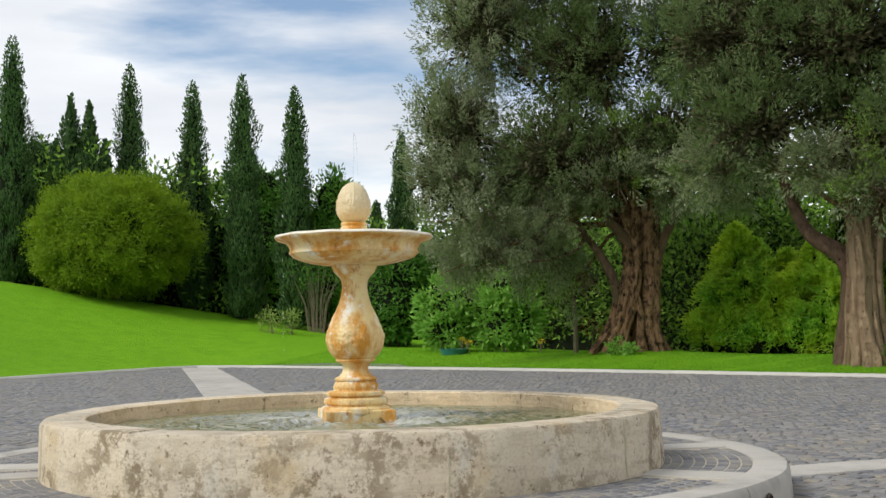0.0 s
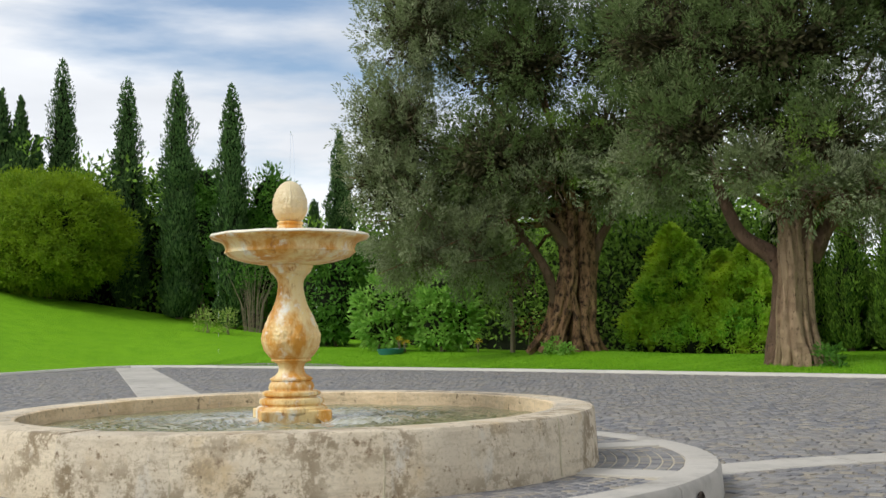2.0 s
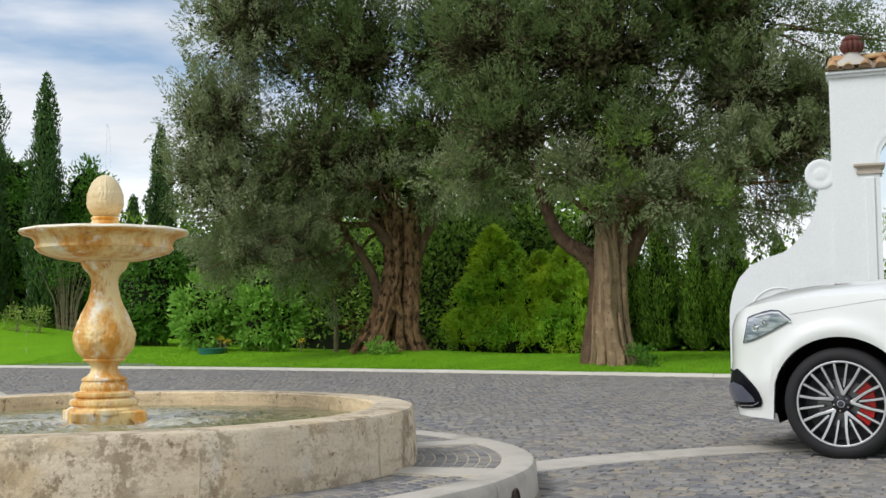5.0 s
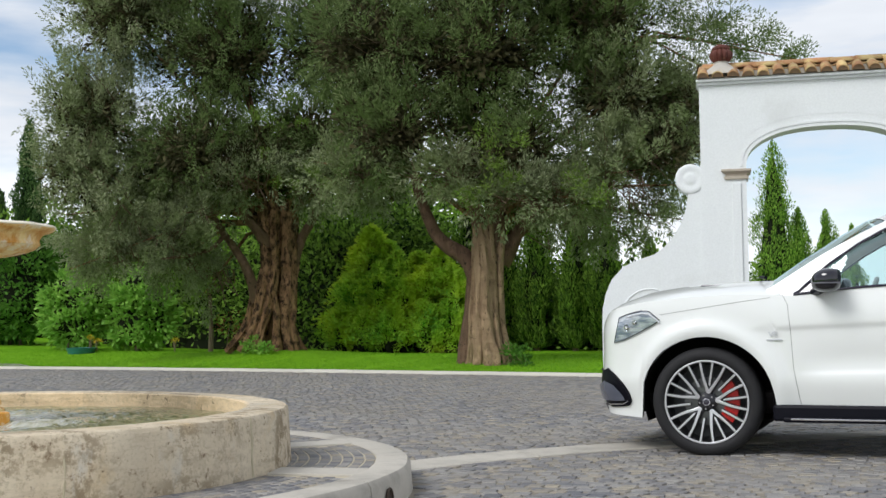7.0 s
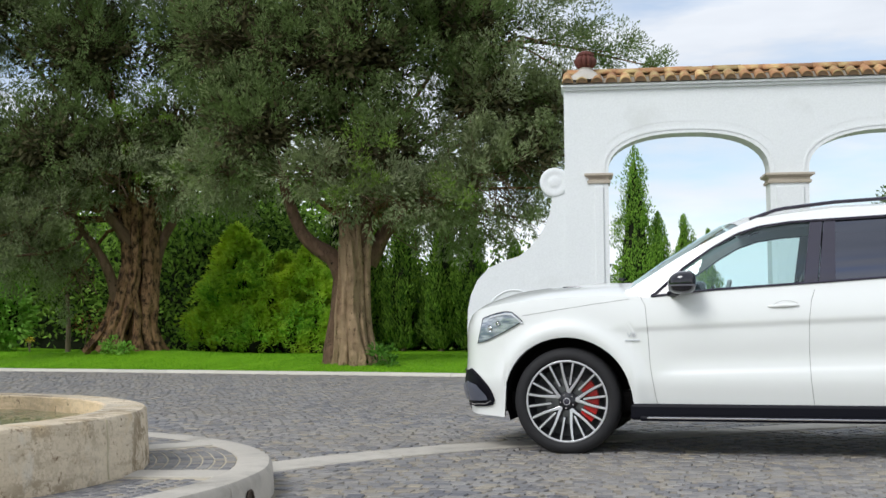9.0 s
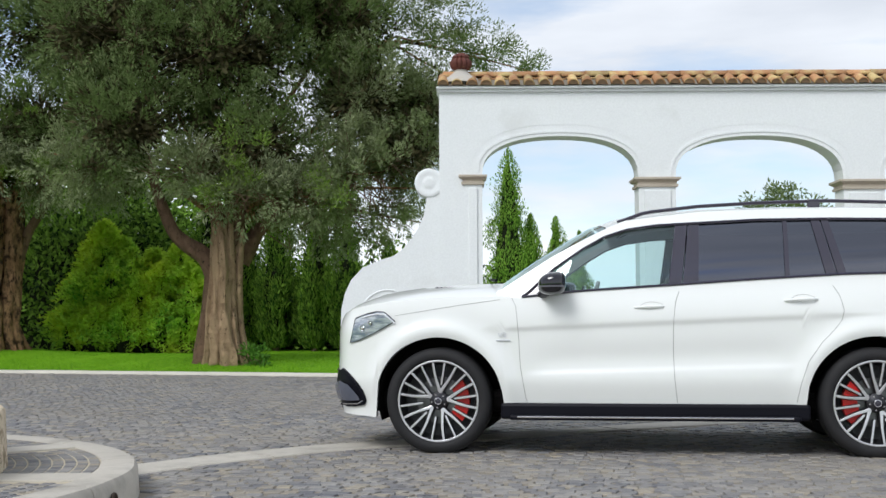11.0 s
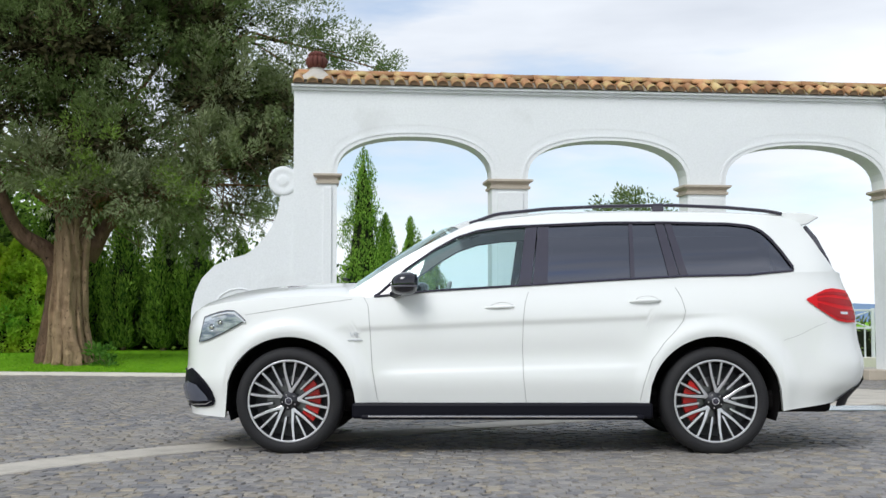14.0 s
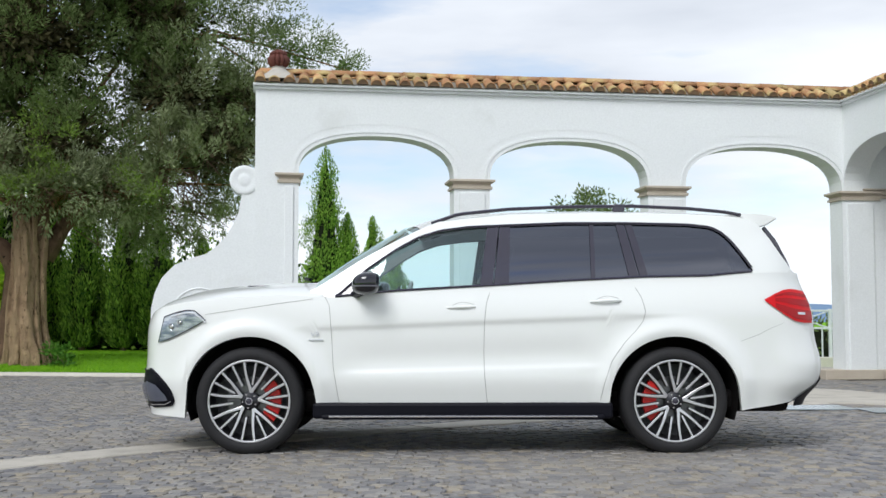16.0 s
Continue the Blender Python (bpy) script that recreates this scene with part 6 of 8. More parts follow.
RUSSET = leafy("russet_leaf", (0.16, 0.05, 0.02), (0.30, 0.12, 0.05), None, 0.6, 0.3)
bush("russet_shrub", "small shrub with reddish-brown leaves by the old trunk", plant_at(1052, 30.5), [((0, 0, 0.75), (0.35, 0.25, 0.3)), ((0.2, 0, 0.45), (0.25, 0.2, 0.25))], RUSSET, 0.08, 7, 16, 0.16, "shrub", "", 3, 0)
bush("terrace_shrub", "grey-green shrubs beyond the terrace railing", (10.2, 19.6, -0.4), [((-1.4, 0, 0.75), (1.0, 0.6, 0.75)), ((0.2, 0, 0.7), (1.0, 0.6, 0.7)), ((1.6, 0, 0.8), (1.0, 0.6, 0.8)), ((-3.0, 0, 0.7), (1.0, 0.6, 0.7))], OLIVE_LEAF, 0.14, 6, 40, 0.26, "shrub", "", 4)


def grass_blades(n=48000):
    """Upright blades on the lawn along the kerb, thinning away from it."""
    r = np.random.default_rng(21)
    k = [i for i in range(len(EDGE_PTS)) if -24 < EDGE_PTS[i][0] < 0.5 and EDGE_PTS[i][1] > 11]
    i = r.choice(k, n)
    d_ = 0.06 + 5.0 * r.uniform(0, 1, n) ** 1.5
    step_ = r.uniform(-0.7, 0.7, n)
    out = EDGE_OUT[i]
    xy = EDGE_PTS[i] + out * d_[:, None] + np.c_[-out[:, 1], out[:, 0]] * step_[:, None]
    z = np.array([float(lawn_height(x, y, q)) for (x, y), q in zip(xy, d_)])
    way = np.c_[r.normal(size=(n, 2)) * 0.35, np.ones(n)]
    face = np.c_[r.normal(size=(n, 2)) * 0.5 + np.array([0.2, -0.8]), np.full(n, 0.6)]
    ob = new("grass", leaves("grass", np.c_[xy, z - 0.01], way, 0.045, 0.009, BLADE, face))
    tagged(ob, "short mown grass blades along the kerb", "grass", kind="stuff")


BLADE = leafy("grass_blade", (0.10, 0.27, 0.010), (0.21, 0.42, 0.020), None, 0.7, 0.3)
grass_blades()

# ---- the parked car ----
def paint_mat():
    """Smooth pearl-white lacquer with the faintest flake."""
    m, n, l, b = nodes_of("pearl_white_paint")
    l.new(mixed(n, l, noise_out(n, l, 0.7, 2, 0.4, position(n), 0.2, 0.8), (0.76, 0.775, 0.755), (0.77, 0.785, 0.765)), b.inputs["Base Color"])
    b.inputs["Roughness"].default_value, b.inputs["Coat Weight"].default_value, b.inputs["Coat Roughness"].default_value = 0.32, 0.8, 0.03
    return m


PAINT = paint_mat()
BLACK_TRIM = plain("black_trim", (0.006, 0.006, 0.010), 0.40, 0.0, 0.0, 0.12)
MIRROR_BLACK = plain("piano_black", (0.006, 0.006, 0.012), 0.05, 0.0, 0.5, 0.5)
FIN_GREY = plain("intake_fin_grey", (0.11, 0.12, 0.16), 0.22, 0.3, 0.3)
GLOSS_BLACK = plain("gloss_black", (0.030, 0.026, 0.042), 0.12, 0.0, 0.9, 0.5)
RUBBER = surface("tyre_rubber", (0.015, 0.015, 0.017), (0.021, 0.020, 0.020), None, 0.7, 60, 8, bump=0.2, spec=0.3)
ALLOY = plain("polished_alloy", (0.66, 0.66, 0.68), 0.30, 0.75)
DARK_ALLOY = plain("dark_alloy", (0.05, 0.05, 0.055), 0.35, 0.7)
CHROME = plain("chrome", (0.75, 0.75, 0.76), 0.08, 1.0)
STEEL = plain("brake_steel", (0.20, 0.20, 0.21), 0.35, 1.0)
RED_PAINT = plain("red_caliper", (0.80, 0.012, 0.010), 0.35, 0.0, 0.25)
RED_LENS = plain("red_lens", (0.62, 0.006, 0.010), 0.3, 0.0, 0.0, 0.25)
DEEP_RED = plain("deep_red_lens", (0.36, 0.004, 0.007), 0.25, 0.0, 0.1, 0.25)
CLEAR_GLASS = glassy("clear_window", (0.80, 0.945, 0.945), 0.0, 2.0, (0.86, 1.0, 1.0))
TINTED = glassy("privacy_window", (0.06, 0.066, 0.10), 0.0, 2.45, (0.84, 0.87, 1.0))
LENS_GLASS = glassy("lamp_lens", (0.93, 0.95, 0.97))
UNDER = plain("underbody_black", (0.009, 0.008, 0.008), 0.8, 0.0, 0.0, 0.1)
SHUT = plain("shut_line_grey", (0.25, 0.25, 0.245), 0.7)
BADGE = plain("badge_silver", (0.56, 0.58, 0.60), 0.3, 0.0)
CABIN = plain("cabin_dark", (0.045, 0.048, 0.052), 0.6)
CABIN_PALE = plain("cabin_pale", (0.46, 0.50, 0.50), 0.6)
GREY_PLASTIC = plain("grey_plastic", (0.10, 0.10, 0.115), 0.45)
CAR_C = 0.965           # centre line; near flank at y = 0, far flank at twice this
R_TYRE = 0.39
WHEELS = (-0.008, 3.06)


def lerp_table(rows, x):
    xs = [r[0] for r in rows]
    return float(np.interp(x, xs, [r[1] for r in rows]))


# outline of the body seen from above: nose, flank, tail (x, y)
PLAN = [(-0.935, 0.965), (-0.930, 0.75), (-0.912, 0.55), (-0.875, 0.38), (-0.815, 0.235), (-0.72, 0.125), (-0.58, 0.055), (-0.40, 0.018), (-0.2, 0.004), (0.3, 0.0), (1.5, -0.012),
        (2.6, -0.004), (3.3, 0.004), (3.6, 0.02), (3.85, 0.06), (4.00, 0.125), (4.115, 0.22), (4.185, 0.36), (4.225, 0.55), (4.25, 0.75), (4.255, 0.965)]
LOW = [(-0.94, 0.27), (-0.45, 0.25), (-0.41, 0.26), (0.45, 0.26), (0.5, 0.30), (2.55, 0.30), (3.5, 0.28), (3.56, 0.305), (4.0, 0.36), (4.29, 0.42)]
HIGH = [(-0.935, 0.96), (-0.85, 1.015), (-0.72, 1.05), (-0.50, 1.085), (-0.2, 1.115), (0.2, 1.135), (0.50, 1.125), (0.64, 1.115), (1.04, 1.152), (1.70, 1.190), (2.28, 1.226), (2.86, 1.255), (3.32, 1.264), (3.66, 1.298), (4.0, 1.31), (4.29, 1.30)]


def body_low(x):
    """Lower edge of the flank, with the two wheel arches cut out."""
    z = lerp_table(LOW, x)
    for wx in WHEELS:
        d = abs(x - wx)
        if d < 0.475:
            z = max(z, 0.375 + math.sqrt(0.475 ** 2 - d * d) * 0.97)
    return z


def flank_out(x, z):
    """How far the flank stands out (-) or in (+) along its normal at a height."""
    o = 0.0
    o += 0.055 * smoothstep(z, 0.95, 1.32) ** 1.4                      # shoulder turns in
    o += 0.045 * (1 - smoothstep(z, 0.28, 0.55))                        # tucks under
    fold, shelf = 0.914 + 0.038 * (x - 0.56), 0.575 + 0.030 * (x - 0.6)
    o -= 0.012 * smoothstep(z, fold - 0.045, fold) * (1 - smoothstep(z, fold, fold + 0.22)) * smoothstep(x, 0.15, 0.6) * (1 - smoothstep(x, 2.7, 3.3))  # shoulder fold, undercut
    o -= 0.010 * (1 - smoothstep(z, shelf - 0.02, shelf + 0.025)) * smoothstep(x, 0.6, 0.8) * (1 - smoothstep(x, 2.4, 2.6))
    o += 0.014 * math.exp(-((z - shelf - 0.085) / 0.10) ** 2) * smoothstep(x, 0.55, 0.9) * (1 - smoothstep(x, 2.3, 2.6))
    for wx in WHEELS:
        d = math.hypot(x - wx, z - 0.385)
        o -= 0.030 * math.exp(-((d - 0.50) / 0.075) ** 2)               # flared arch lips
    # nose and tail profiles
    if x < -0.5:
        k = smoothstep(-x, 0.5, 0.9)
        o += k * (0.05 * math.exp(-((z - 1.05) / 0.10) ** 2) - 0.035 * math.exp(-((z - 0.42) / 0.14) ** 2))
    if x > 3.7:
        k = smoothstep(x, 3.7, 4.2)
        o += k * (0.055 * smoothstep(z, 0.95, 1.32) - 0.05 * math.exp(-((z - 0.62) / 0.16) ** 2) + 0.06 * (1 - smoothstep(z, 0.34, 0.5)))
    return o


def plan_points():
    pts = [Vector((x, y)) for x, y in PLAN]
    out = []
    for i in range(len(pts) - 1):
        p0, p1, p2, p3 = pts[max(i - 1, 0)], pts[i], pts[i + 1], pts[min(i + 2, len(pts) - 1)]
        n = max(3, int((p2 - p1).length / 0.028))
        for j in range(n):
            t = j / n
            out.append(0.5 * ((2 * p1) + (p2 - p0) * t + (2 * p0 - 5 * p1 + 4 * p2 - p3) * t * t + (3 * p1 - p0 - 3 * p2 + p3) * t ** 3))
    return out + [pts[-1]]


PLAN_PTS = plan_points()


def mirrored(bm):
    """Adds the far half."""
    geo = bmesh.ops.duplicate(bm, geom=bm.verts[:] + bm.edges[:] + bm.faces[:])["geom"]
    vs = [g for g in geo if isinstance(g, bmesh.types.BMVert)]
    for v_ in vs:
        v_.co.y = 2 * CAR_C - v_.co.y
    bmesh.ops.reverse_faces(bm, faces=[g for g in geo if isinstance(g, bmesh.types.BMFace)])
    bmesh.ops.remove_doubles(bm, verts=bm.verts, dist=0.0008)
    return bm


def pair_of(name, bm, mat, parent, label="", smooth=False):
    """The same part on both flanks of the car."""
    far = bm.copy()
    for v_ in far.verts:
        v_.co.y = 2 * CAR_C - v_.co.y
    bmesh.ops.reverse_faces(far, faces=far.faces[:])
    part(name, bm, mat, parent, label, smooth=smooth)
    part(name, far, mat, parent, label, smooth=smooth)


def skin_point(i, z):
    p = PLAN_PTS[i]
    a, b = PLAN_PTS[max(i - 1, 0)], PLAN_PTS[min(i + 1, len(PLAN_PTS) - 1)]
    t = (b - a).normalized()
    n = Vector((t.y, -t.x))           # outward
    o = flank_out(p.x, z)
    return Vector((p.x - n.x * o, p.y - n.y * o, z))


NEAR_X = [p.x for p in PLAN_PTS]


def flank_place(x, z, off):
    """A place off the near flank, round the corners too."""
    f = float(np.interp(x, NEAR_X, range(len(NEAR_X))))
    i = max(1, min(int(f), len(NEAR_X) - 3))
    p = skin_point(i, z).lerp(skin_point(i + 1, z), f - i)
    t = (PLAN_PTS[i + 2] - PLAN_PTS[i - 1]).normalized()
    return Vector((p.x + t.y * off, p.y - t.x * off, z))


def lower_body(rows=72):
    bm = bmesh.new()
    cols = []
    for i, p in enumerate(PLAN_PTS):
        lo, hi = body_low(p.x), lerp_table(HIGH, p.x)
        cols.append([bm.verts.new(skin_point(i, lo + (hi - lo) * k / rows)) for k in range(rows + 1)])
    for a, b in zip(cols, cols[1:]):
        for k in range(rows):
            bm.faces.new([a[k], a[k + 1], b[k + 1], b[k]])
    # turned-in lip along the lower edge and the arches
    lips = []
    for c in cols:
        q = c[0].co
        lips.append(bm.verts.new((q.x, min(q.y + 0.05, CAR_C) if q.y < CAR_C else q.y, q.z + 0.004)))
    for i in range(len(cols) - 1):
        bm.faces.new([cols[i + 1][0], lips[i + 1], lips[i], cols[i][0]])
    return mirrored(bm)


def bonnet(rows=14):
    """From the wing's upper edge up and over to the other wing."""
    bm = bmesh.new()
    cols = []
    for i, p in enumerate(PLAN_PTS):
        if p.x > 0.52 or i % 2:
            continue
        e = skin_point(i, lerp_table(HIGH, p.x))
        rise = lerp_table([(-0.95, 0.0), (-0.85, 0.025), (-0.7, 0.055), (-0.4, 0.08), (0.0, 0.092), (0.5, 0.108)], p.x)
        col = []
        for k in range(rows + 1):
            t = k / rows
            y = e.y + (CAR_C - e.y) * t
            z = e.z + rise * (1 - (1 - t) ** 4.5) + 0.012 * math.exp(-((t - 0.42) / 0.05) ** 2) * smoothstep(p.x, -0.8, -0.4)
            col.append(bm.verts.new((e.x, y, z)))
        cols.append(col)
    for a, b in zip(cols, cols[1:]):
        for k in range(rows):
            bm.faces.new([a[k], b[k], b[k + 1], a[k + 1]])
    bmesh.ops.remove_doubles(bm, verts=bm.verts, dist=0.0005)
    return mirrored(bm)


# greenhouse: belt and roof edge by x, both at the near side
BELT = [(0.42, 1.13), (0.64, 1.115), (1.04, 1.152), (1.70, 1.190), (2.28, 1.226), (2.86, 1.255), (3.32, 1.264), (3.66, 1.298), (4.0, 1.31)]
ROOF = [(0.42, 1.168), (0.46, 1.186), (0.62, 1.290), (0.79, 1.398), (1.04, 1.537), (1.205, 1.620), (1.35, 1.680), (1.50, 1.700), (1.88, 1.740), (2.5, 1.752), (3.0, 1.748), (3.36, 1.738), (3.6, 1.722), (3.74, 1.680), (3.82, 1.58), (3.90, 1.45), (4.0, 1.315)]
WIN_LO = [(0.60, 1.124), (0.63, 1.128), (1.04, 1.168), (1.70, 1.206), (2.28, 1.242), (2.86, 1.271), (3.32, 1.280), (3.66, 1.313)]
WIN_HI = [(0.60, 1.128), (0.625, 1.135), (0.71, 1.212), (0.83, 1.323), (1.04, 1.468), (1.205, 1.562), (1.372, 1.615), (1.58, 1.642), (1.75, 1.650), (2.29, 1.672), (2.75, 1.672), (3.20, 1.662), (3.36, 1.645), (3.43, 1.615), (3.50, 1.555), (3.58, 1.45), (3.66, 1.325)]
PANES = [(0.70, 1.78), (1.80, 2.48), (2.485, 2.80), (2.80, 3.645)]
PILLARS = [(0.605, 0.74, 0.605, 0.72), (1.655, 1.745, 1.715, 1.80), (1.755, 1.865, 1.81, 1.885), (2.465, 2.497, 2.472, 2.502), (2.745, 2.815, 2.665, 2.725), (2.825, 2.885, 2.735, 2.785)]


_edge = sorted((skin_point(i, lerp_table(HIGH, p.x)).x, skin_point(i, lerp_table(HIGH, p.x)).y) for i, p in enumerate(PLAN_PTS) if p.y < 0.5 and p.x > 0.2)
BASE_X, BASE_Y = [q[0] for q in _edge], [q[1] for q in _edge]


def side_y(x, z):
    """Lean of the greenhouse: further in the higher it is; the nose of the pillar turns in as well."""
    b = lerp_table(BELT, x)
    t = max(0.0, (z - b)) / 0.58
    fore = 0.10 * (1 - smoothstep(x, 0.4, 1.0))
    tail = 0.06 * smoothstep(x, 3.4, 3.9) * min(t * 2, 1)
    return float(np.interp(x, BASE_X, BASE_Y)) + 0.20 * t ** 1.25 + fore * (0.4 + 0.6 * min(t * 2, 1)) + tail


def band_strip(x0, x1, lo, hi, dy=0.0, step=0.02, rows=8, shift=None):
    """A strip of greenhouse skin between two heights by x. dy: inwards."""
    bm = bmesh.new()
    n = max(2, int((x1 - x0) / step))
    cols = []
    for i in range(n + 1):
        x = x0 + (x1 - x0) * i / n
        a, b = lo(x), hi(x)
        if b < a + 0.001:
            b = a + 0.001
        col = []
        for k in range(rows + 1):
            z = a + (b - a) * k / rows
            xx = x + (shift(z) if shift else 0)
            col.append(bm.verts.new((xx, side_y(xx, z) + dy, z)))
        cols.append(col)
    for a, b in zip(cols, cols[1:]):
        for k in range(rows):
            bm.faces.new([a[k], a[k + 1], b[k + 1], b[k]])
    return bm


def roof_skin():
    bm = bmesh.new()
    cols = []
    for i in range(70):
        x = 1.22 + (3.76 - 1.22) * i / 69
        z0 = lerp_table(ROOF, x)
        y0 = side_y(x, z0)
        rise = lerp_table([(1.2, 0.06), (1.6, 0.06), (2.4, 0.055), (3.4, 0.05), (3.9, 0.055)], x)
        cols.append([bm.verts.new((x - 0.12 * t * (1 - smoothstep(x, 1.22, 1.7)), y0 + (CAR_C - y0) * t, z0 + rise * (1 - (1 - t) ** 2.6))) for t in np.linspace(0, 1, 12)])
    for a, b in zip(cols, cols[1:]):
        for k in range(11):
            bm.faces.new([a[k], b[k], b[k + 1], a[k + 1]])
    return mirrored(bm)


def windscreen():
    bm = bmesh.new()
    cols = []
    for i in range(24):
        x = 0.44 + (1.24 - 0.44) * i / 23
        z0 = lerp_table(ROOF, x) - 0.004
        y0 = side_y(x, z0) + 0.03
        cols.append([bm.verts.new((x - 0.15 * (1 - (1 - t) ** 2), y0 + (CAR_C - y0) * t, z0 + 0.055 * (1 - (1 - t) ** 2) * (i / 23) + 0.0)) for t in np.linspace(0, 1, 9)])
    for a, b in zip(cols, cols[1:]):
        for k in range(8):
            bm.faces.new([a[k], b[k], b[k + 1], a[k + 1]])
    return mirrored(bm)


def seam(points, radius=0.0016, on_glass=False):
    """A shut line: a fine dark cord along (x, z) places on the near flank, and its twin."""
    rows, dense = [], []
    for (xa, za), (xb, zb) in zip(points, points[1:]):
        k = max(1, int(math.hypot(xb - xa, zb - za) / 0.02)) if not hasattr(radius, "__len__") else 1
        dense += [(xa + (xb - xa) * i / k, za + (zb - za) * i / k) for i in range(k)]
    for x, z in dense + [points[-1]]:
        if on_glass:
            rows.append((x, side_y(x, z) - 0.001, z))
        else:
            rows.append(tuple(flank_place(x, z, 0.0012)))
    return tube(rows, radius, 6)


def wheel(parent, x, y, outward, front):
    """One road wheel: tyre, rim with ten forked spokes, disc and caliper. Axis along y."""
    w = new("wheel")
    w.parent = parent
    w.location = (x, y, R_TYRE * 0.967 - 0.004)
    w.scale = (0.993, outward, 0.993)
    turn = Matrix.Rotation(radians(90), 3, "X")
    tyre = lathe([(0.298, 0.0), (0.306, -0.012), (0.330, -0.020), (0.355, -0.016), (0.374, -0.004), (0.384, 0.012), (0.389, 0.035), (0.390, 0.07), (0.390, 0.21), (0.386, 0.25), (0.365, 0.275), (0.300, 0.27), (0.29, 0.26)], 72)
    rim = lathe([(0.300, 0.002), (0.298, -0.004), (0.290, -0.006), (0.284, -0.002), (0.281, 0.012), (0.272, 0.05), (0.262, 0.10), (0.262, 0.22), (0.27, 0.25)], 72)
    lip = lathe([(0.300, 0.0), (0.299, -0.0065), (0.293, -0.0085), (0.286, -0.006), (0.283, 0.002), (0.285, 0.006), (0.298, 0.006)], 72)
    disc = lathe([(0.06, 0.095), (0.172, 0.095), (0.172, 0.125), (0.06, 0.125)], 48)
    dark = lathe([(0.0, 0.135), (0.262, 0.135), (0.262, 0.15), (0, 0.15)], 40)
    hub = lathe([(0, 0.0), (0.030, 0.0), (0.036, 0.006), (0.052, 0.018), (0.066, 0.03), (0.07, 0.06), (0, 0.06)], 36)
    cap = lathe([(0.0, -0.0085), (0.022, -0.0075), (0.0275, -0.004), (0.029, 0.0)], 28)
    made = {}
    for key, bm, mat, label in (("tyre", tyre, RUBBER, "low-profile black tyre"), ("rim", rim, DARK_ALLOY, ""), ("rim_lip", lip, ALLOY, "polished rim edge"), ("brake_disc", disc, STEEL, ""), ("dust_shield", dark, CABIN, ""), ("hub", hub, DARK_ALLOY, ""), ("hub_cap", cap, GLOSS_BLACK, "round black hub cap")):
        bmesh.ops.rotate(bm, cent=(0, 0, 0), matrix=turn.inverted(), verts=bm.verts)
        made[key] = part(key, bm, mat, w, label, smooth=True)
    base_turn = radians(80)
    for k in range(20):
        group, role = k // 4, k % 4
        mid = base_turn + 2 * math.pi * group / 5
        outer = mid + radians(-18 + 18 * role)
        r_in = 0.060 if role in (0, 2) else 0.117
        side = {0: -1, 2: 1}.get(role, 0)
        bm = bmesh.new()
        rows = []
        for t in np.linspace(0, 1, 15) ** 1.5:
            r = r_in + (0.290 - r_in) * t
            ang = outer if not side else outer + (mid - outer) * (1 - t) ** 4
            half = 0.0085 + 0.0050 * (1 - t) ** 3 if side else 0.0076
            if t == 0:
                half *= 0.6
            yy = 0.024 * (1 - (r - 0.05) / 0.24) ** 1.3 - 0.001 + (0.0008 if role == 2 else 0)
            c, sn = math.cos(ang), math.sin(ang)
            rows.append([bm.verts.new((r * c - o * sn, yy + dy, r * sn + o * c)) for o, dy in ((-half * 1.6, 0.034), (-half, 0.002), (-half * 0.7, 0.0), (half * 0.7, 0.0), (half, 0.002), (half * 1.6, 0.034))])
        for p, q in zip(rows, rows[1:]):
            for n_ in range(5):
                bm.faces.new([p[n_], p[n_ + 1], q[n_ + 1], q[n_]])
        bm.faces.new(rows[0])
        sp = part("spoke", bm, ALLOY, w)
        sp.data.materials.append(DARK_ALLOY)
        for f in sp.data.polygons:
            if abs(f.normal.y) < 0.6:
                f.material_index = 1
    for k in range(5):
        a = base_turn + 2 * math.pi * (k + 0.5) / 5
        bolt = lathe([(0, 0.010), (0.0062, 0.010), (0.007, 0.03), (0, 0.03)], 10)
        bmesh.ops.rotate(bolt, cent=(0, 0, 0), matrix=turn.inverted(), verts=bolt.verts)
        bmesh.ops.translate(bolt, vec=(0.050 * math.cos(a), 0, 0.050 * math.sin(a)), verts=bolt.verts)
        part("bolt", bolt, CHROME, w)
    ring_ = tube([(0.0235 * math.cos(t), -0.0085, 0.0235 * math.sin(t)) for t in np.linspace(0, 2 * math.pi, 30)], 0.0022, 5, False)
    part("cap_ring", ring_, ALLOY, w, "bright ring on the hub cap")
    side = 1 if front else -1
    arc = []
    for r in (0.125, 0.225):
        arc.append([(r * math.cos(t) * side, r * math.sin(t)) for t in np.linspace(-0.72, 0.72, 12)])
    part("brake_caliper", prism(arc[0] + arc[1][::-1], 0.055, 0.12), RED_PAINT, w, "red brake caliper")
    return w


def seat(parent, x, y, mat):
    back = joined(box(0.16, 0.46, 0.62, (0, 0, 0.33), 0.06), box(0.10, 0.26, 0.18, (0.05, 0, 0.76), 0.04), box(0.5, 0.48, 0.14, (-0.26, 0, 0.02), 0.05))
    bmesh.ops.rotate(back, cent=(0, 0, 0), matrix=Matrix.Rotation(radians(14), 3, "Y"), verts=back.verts)
    bmesh.ops.translate(back, vec=(x, y, 0.72), verts=back.verts)
    part("seat", back, mat, parent)


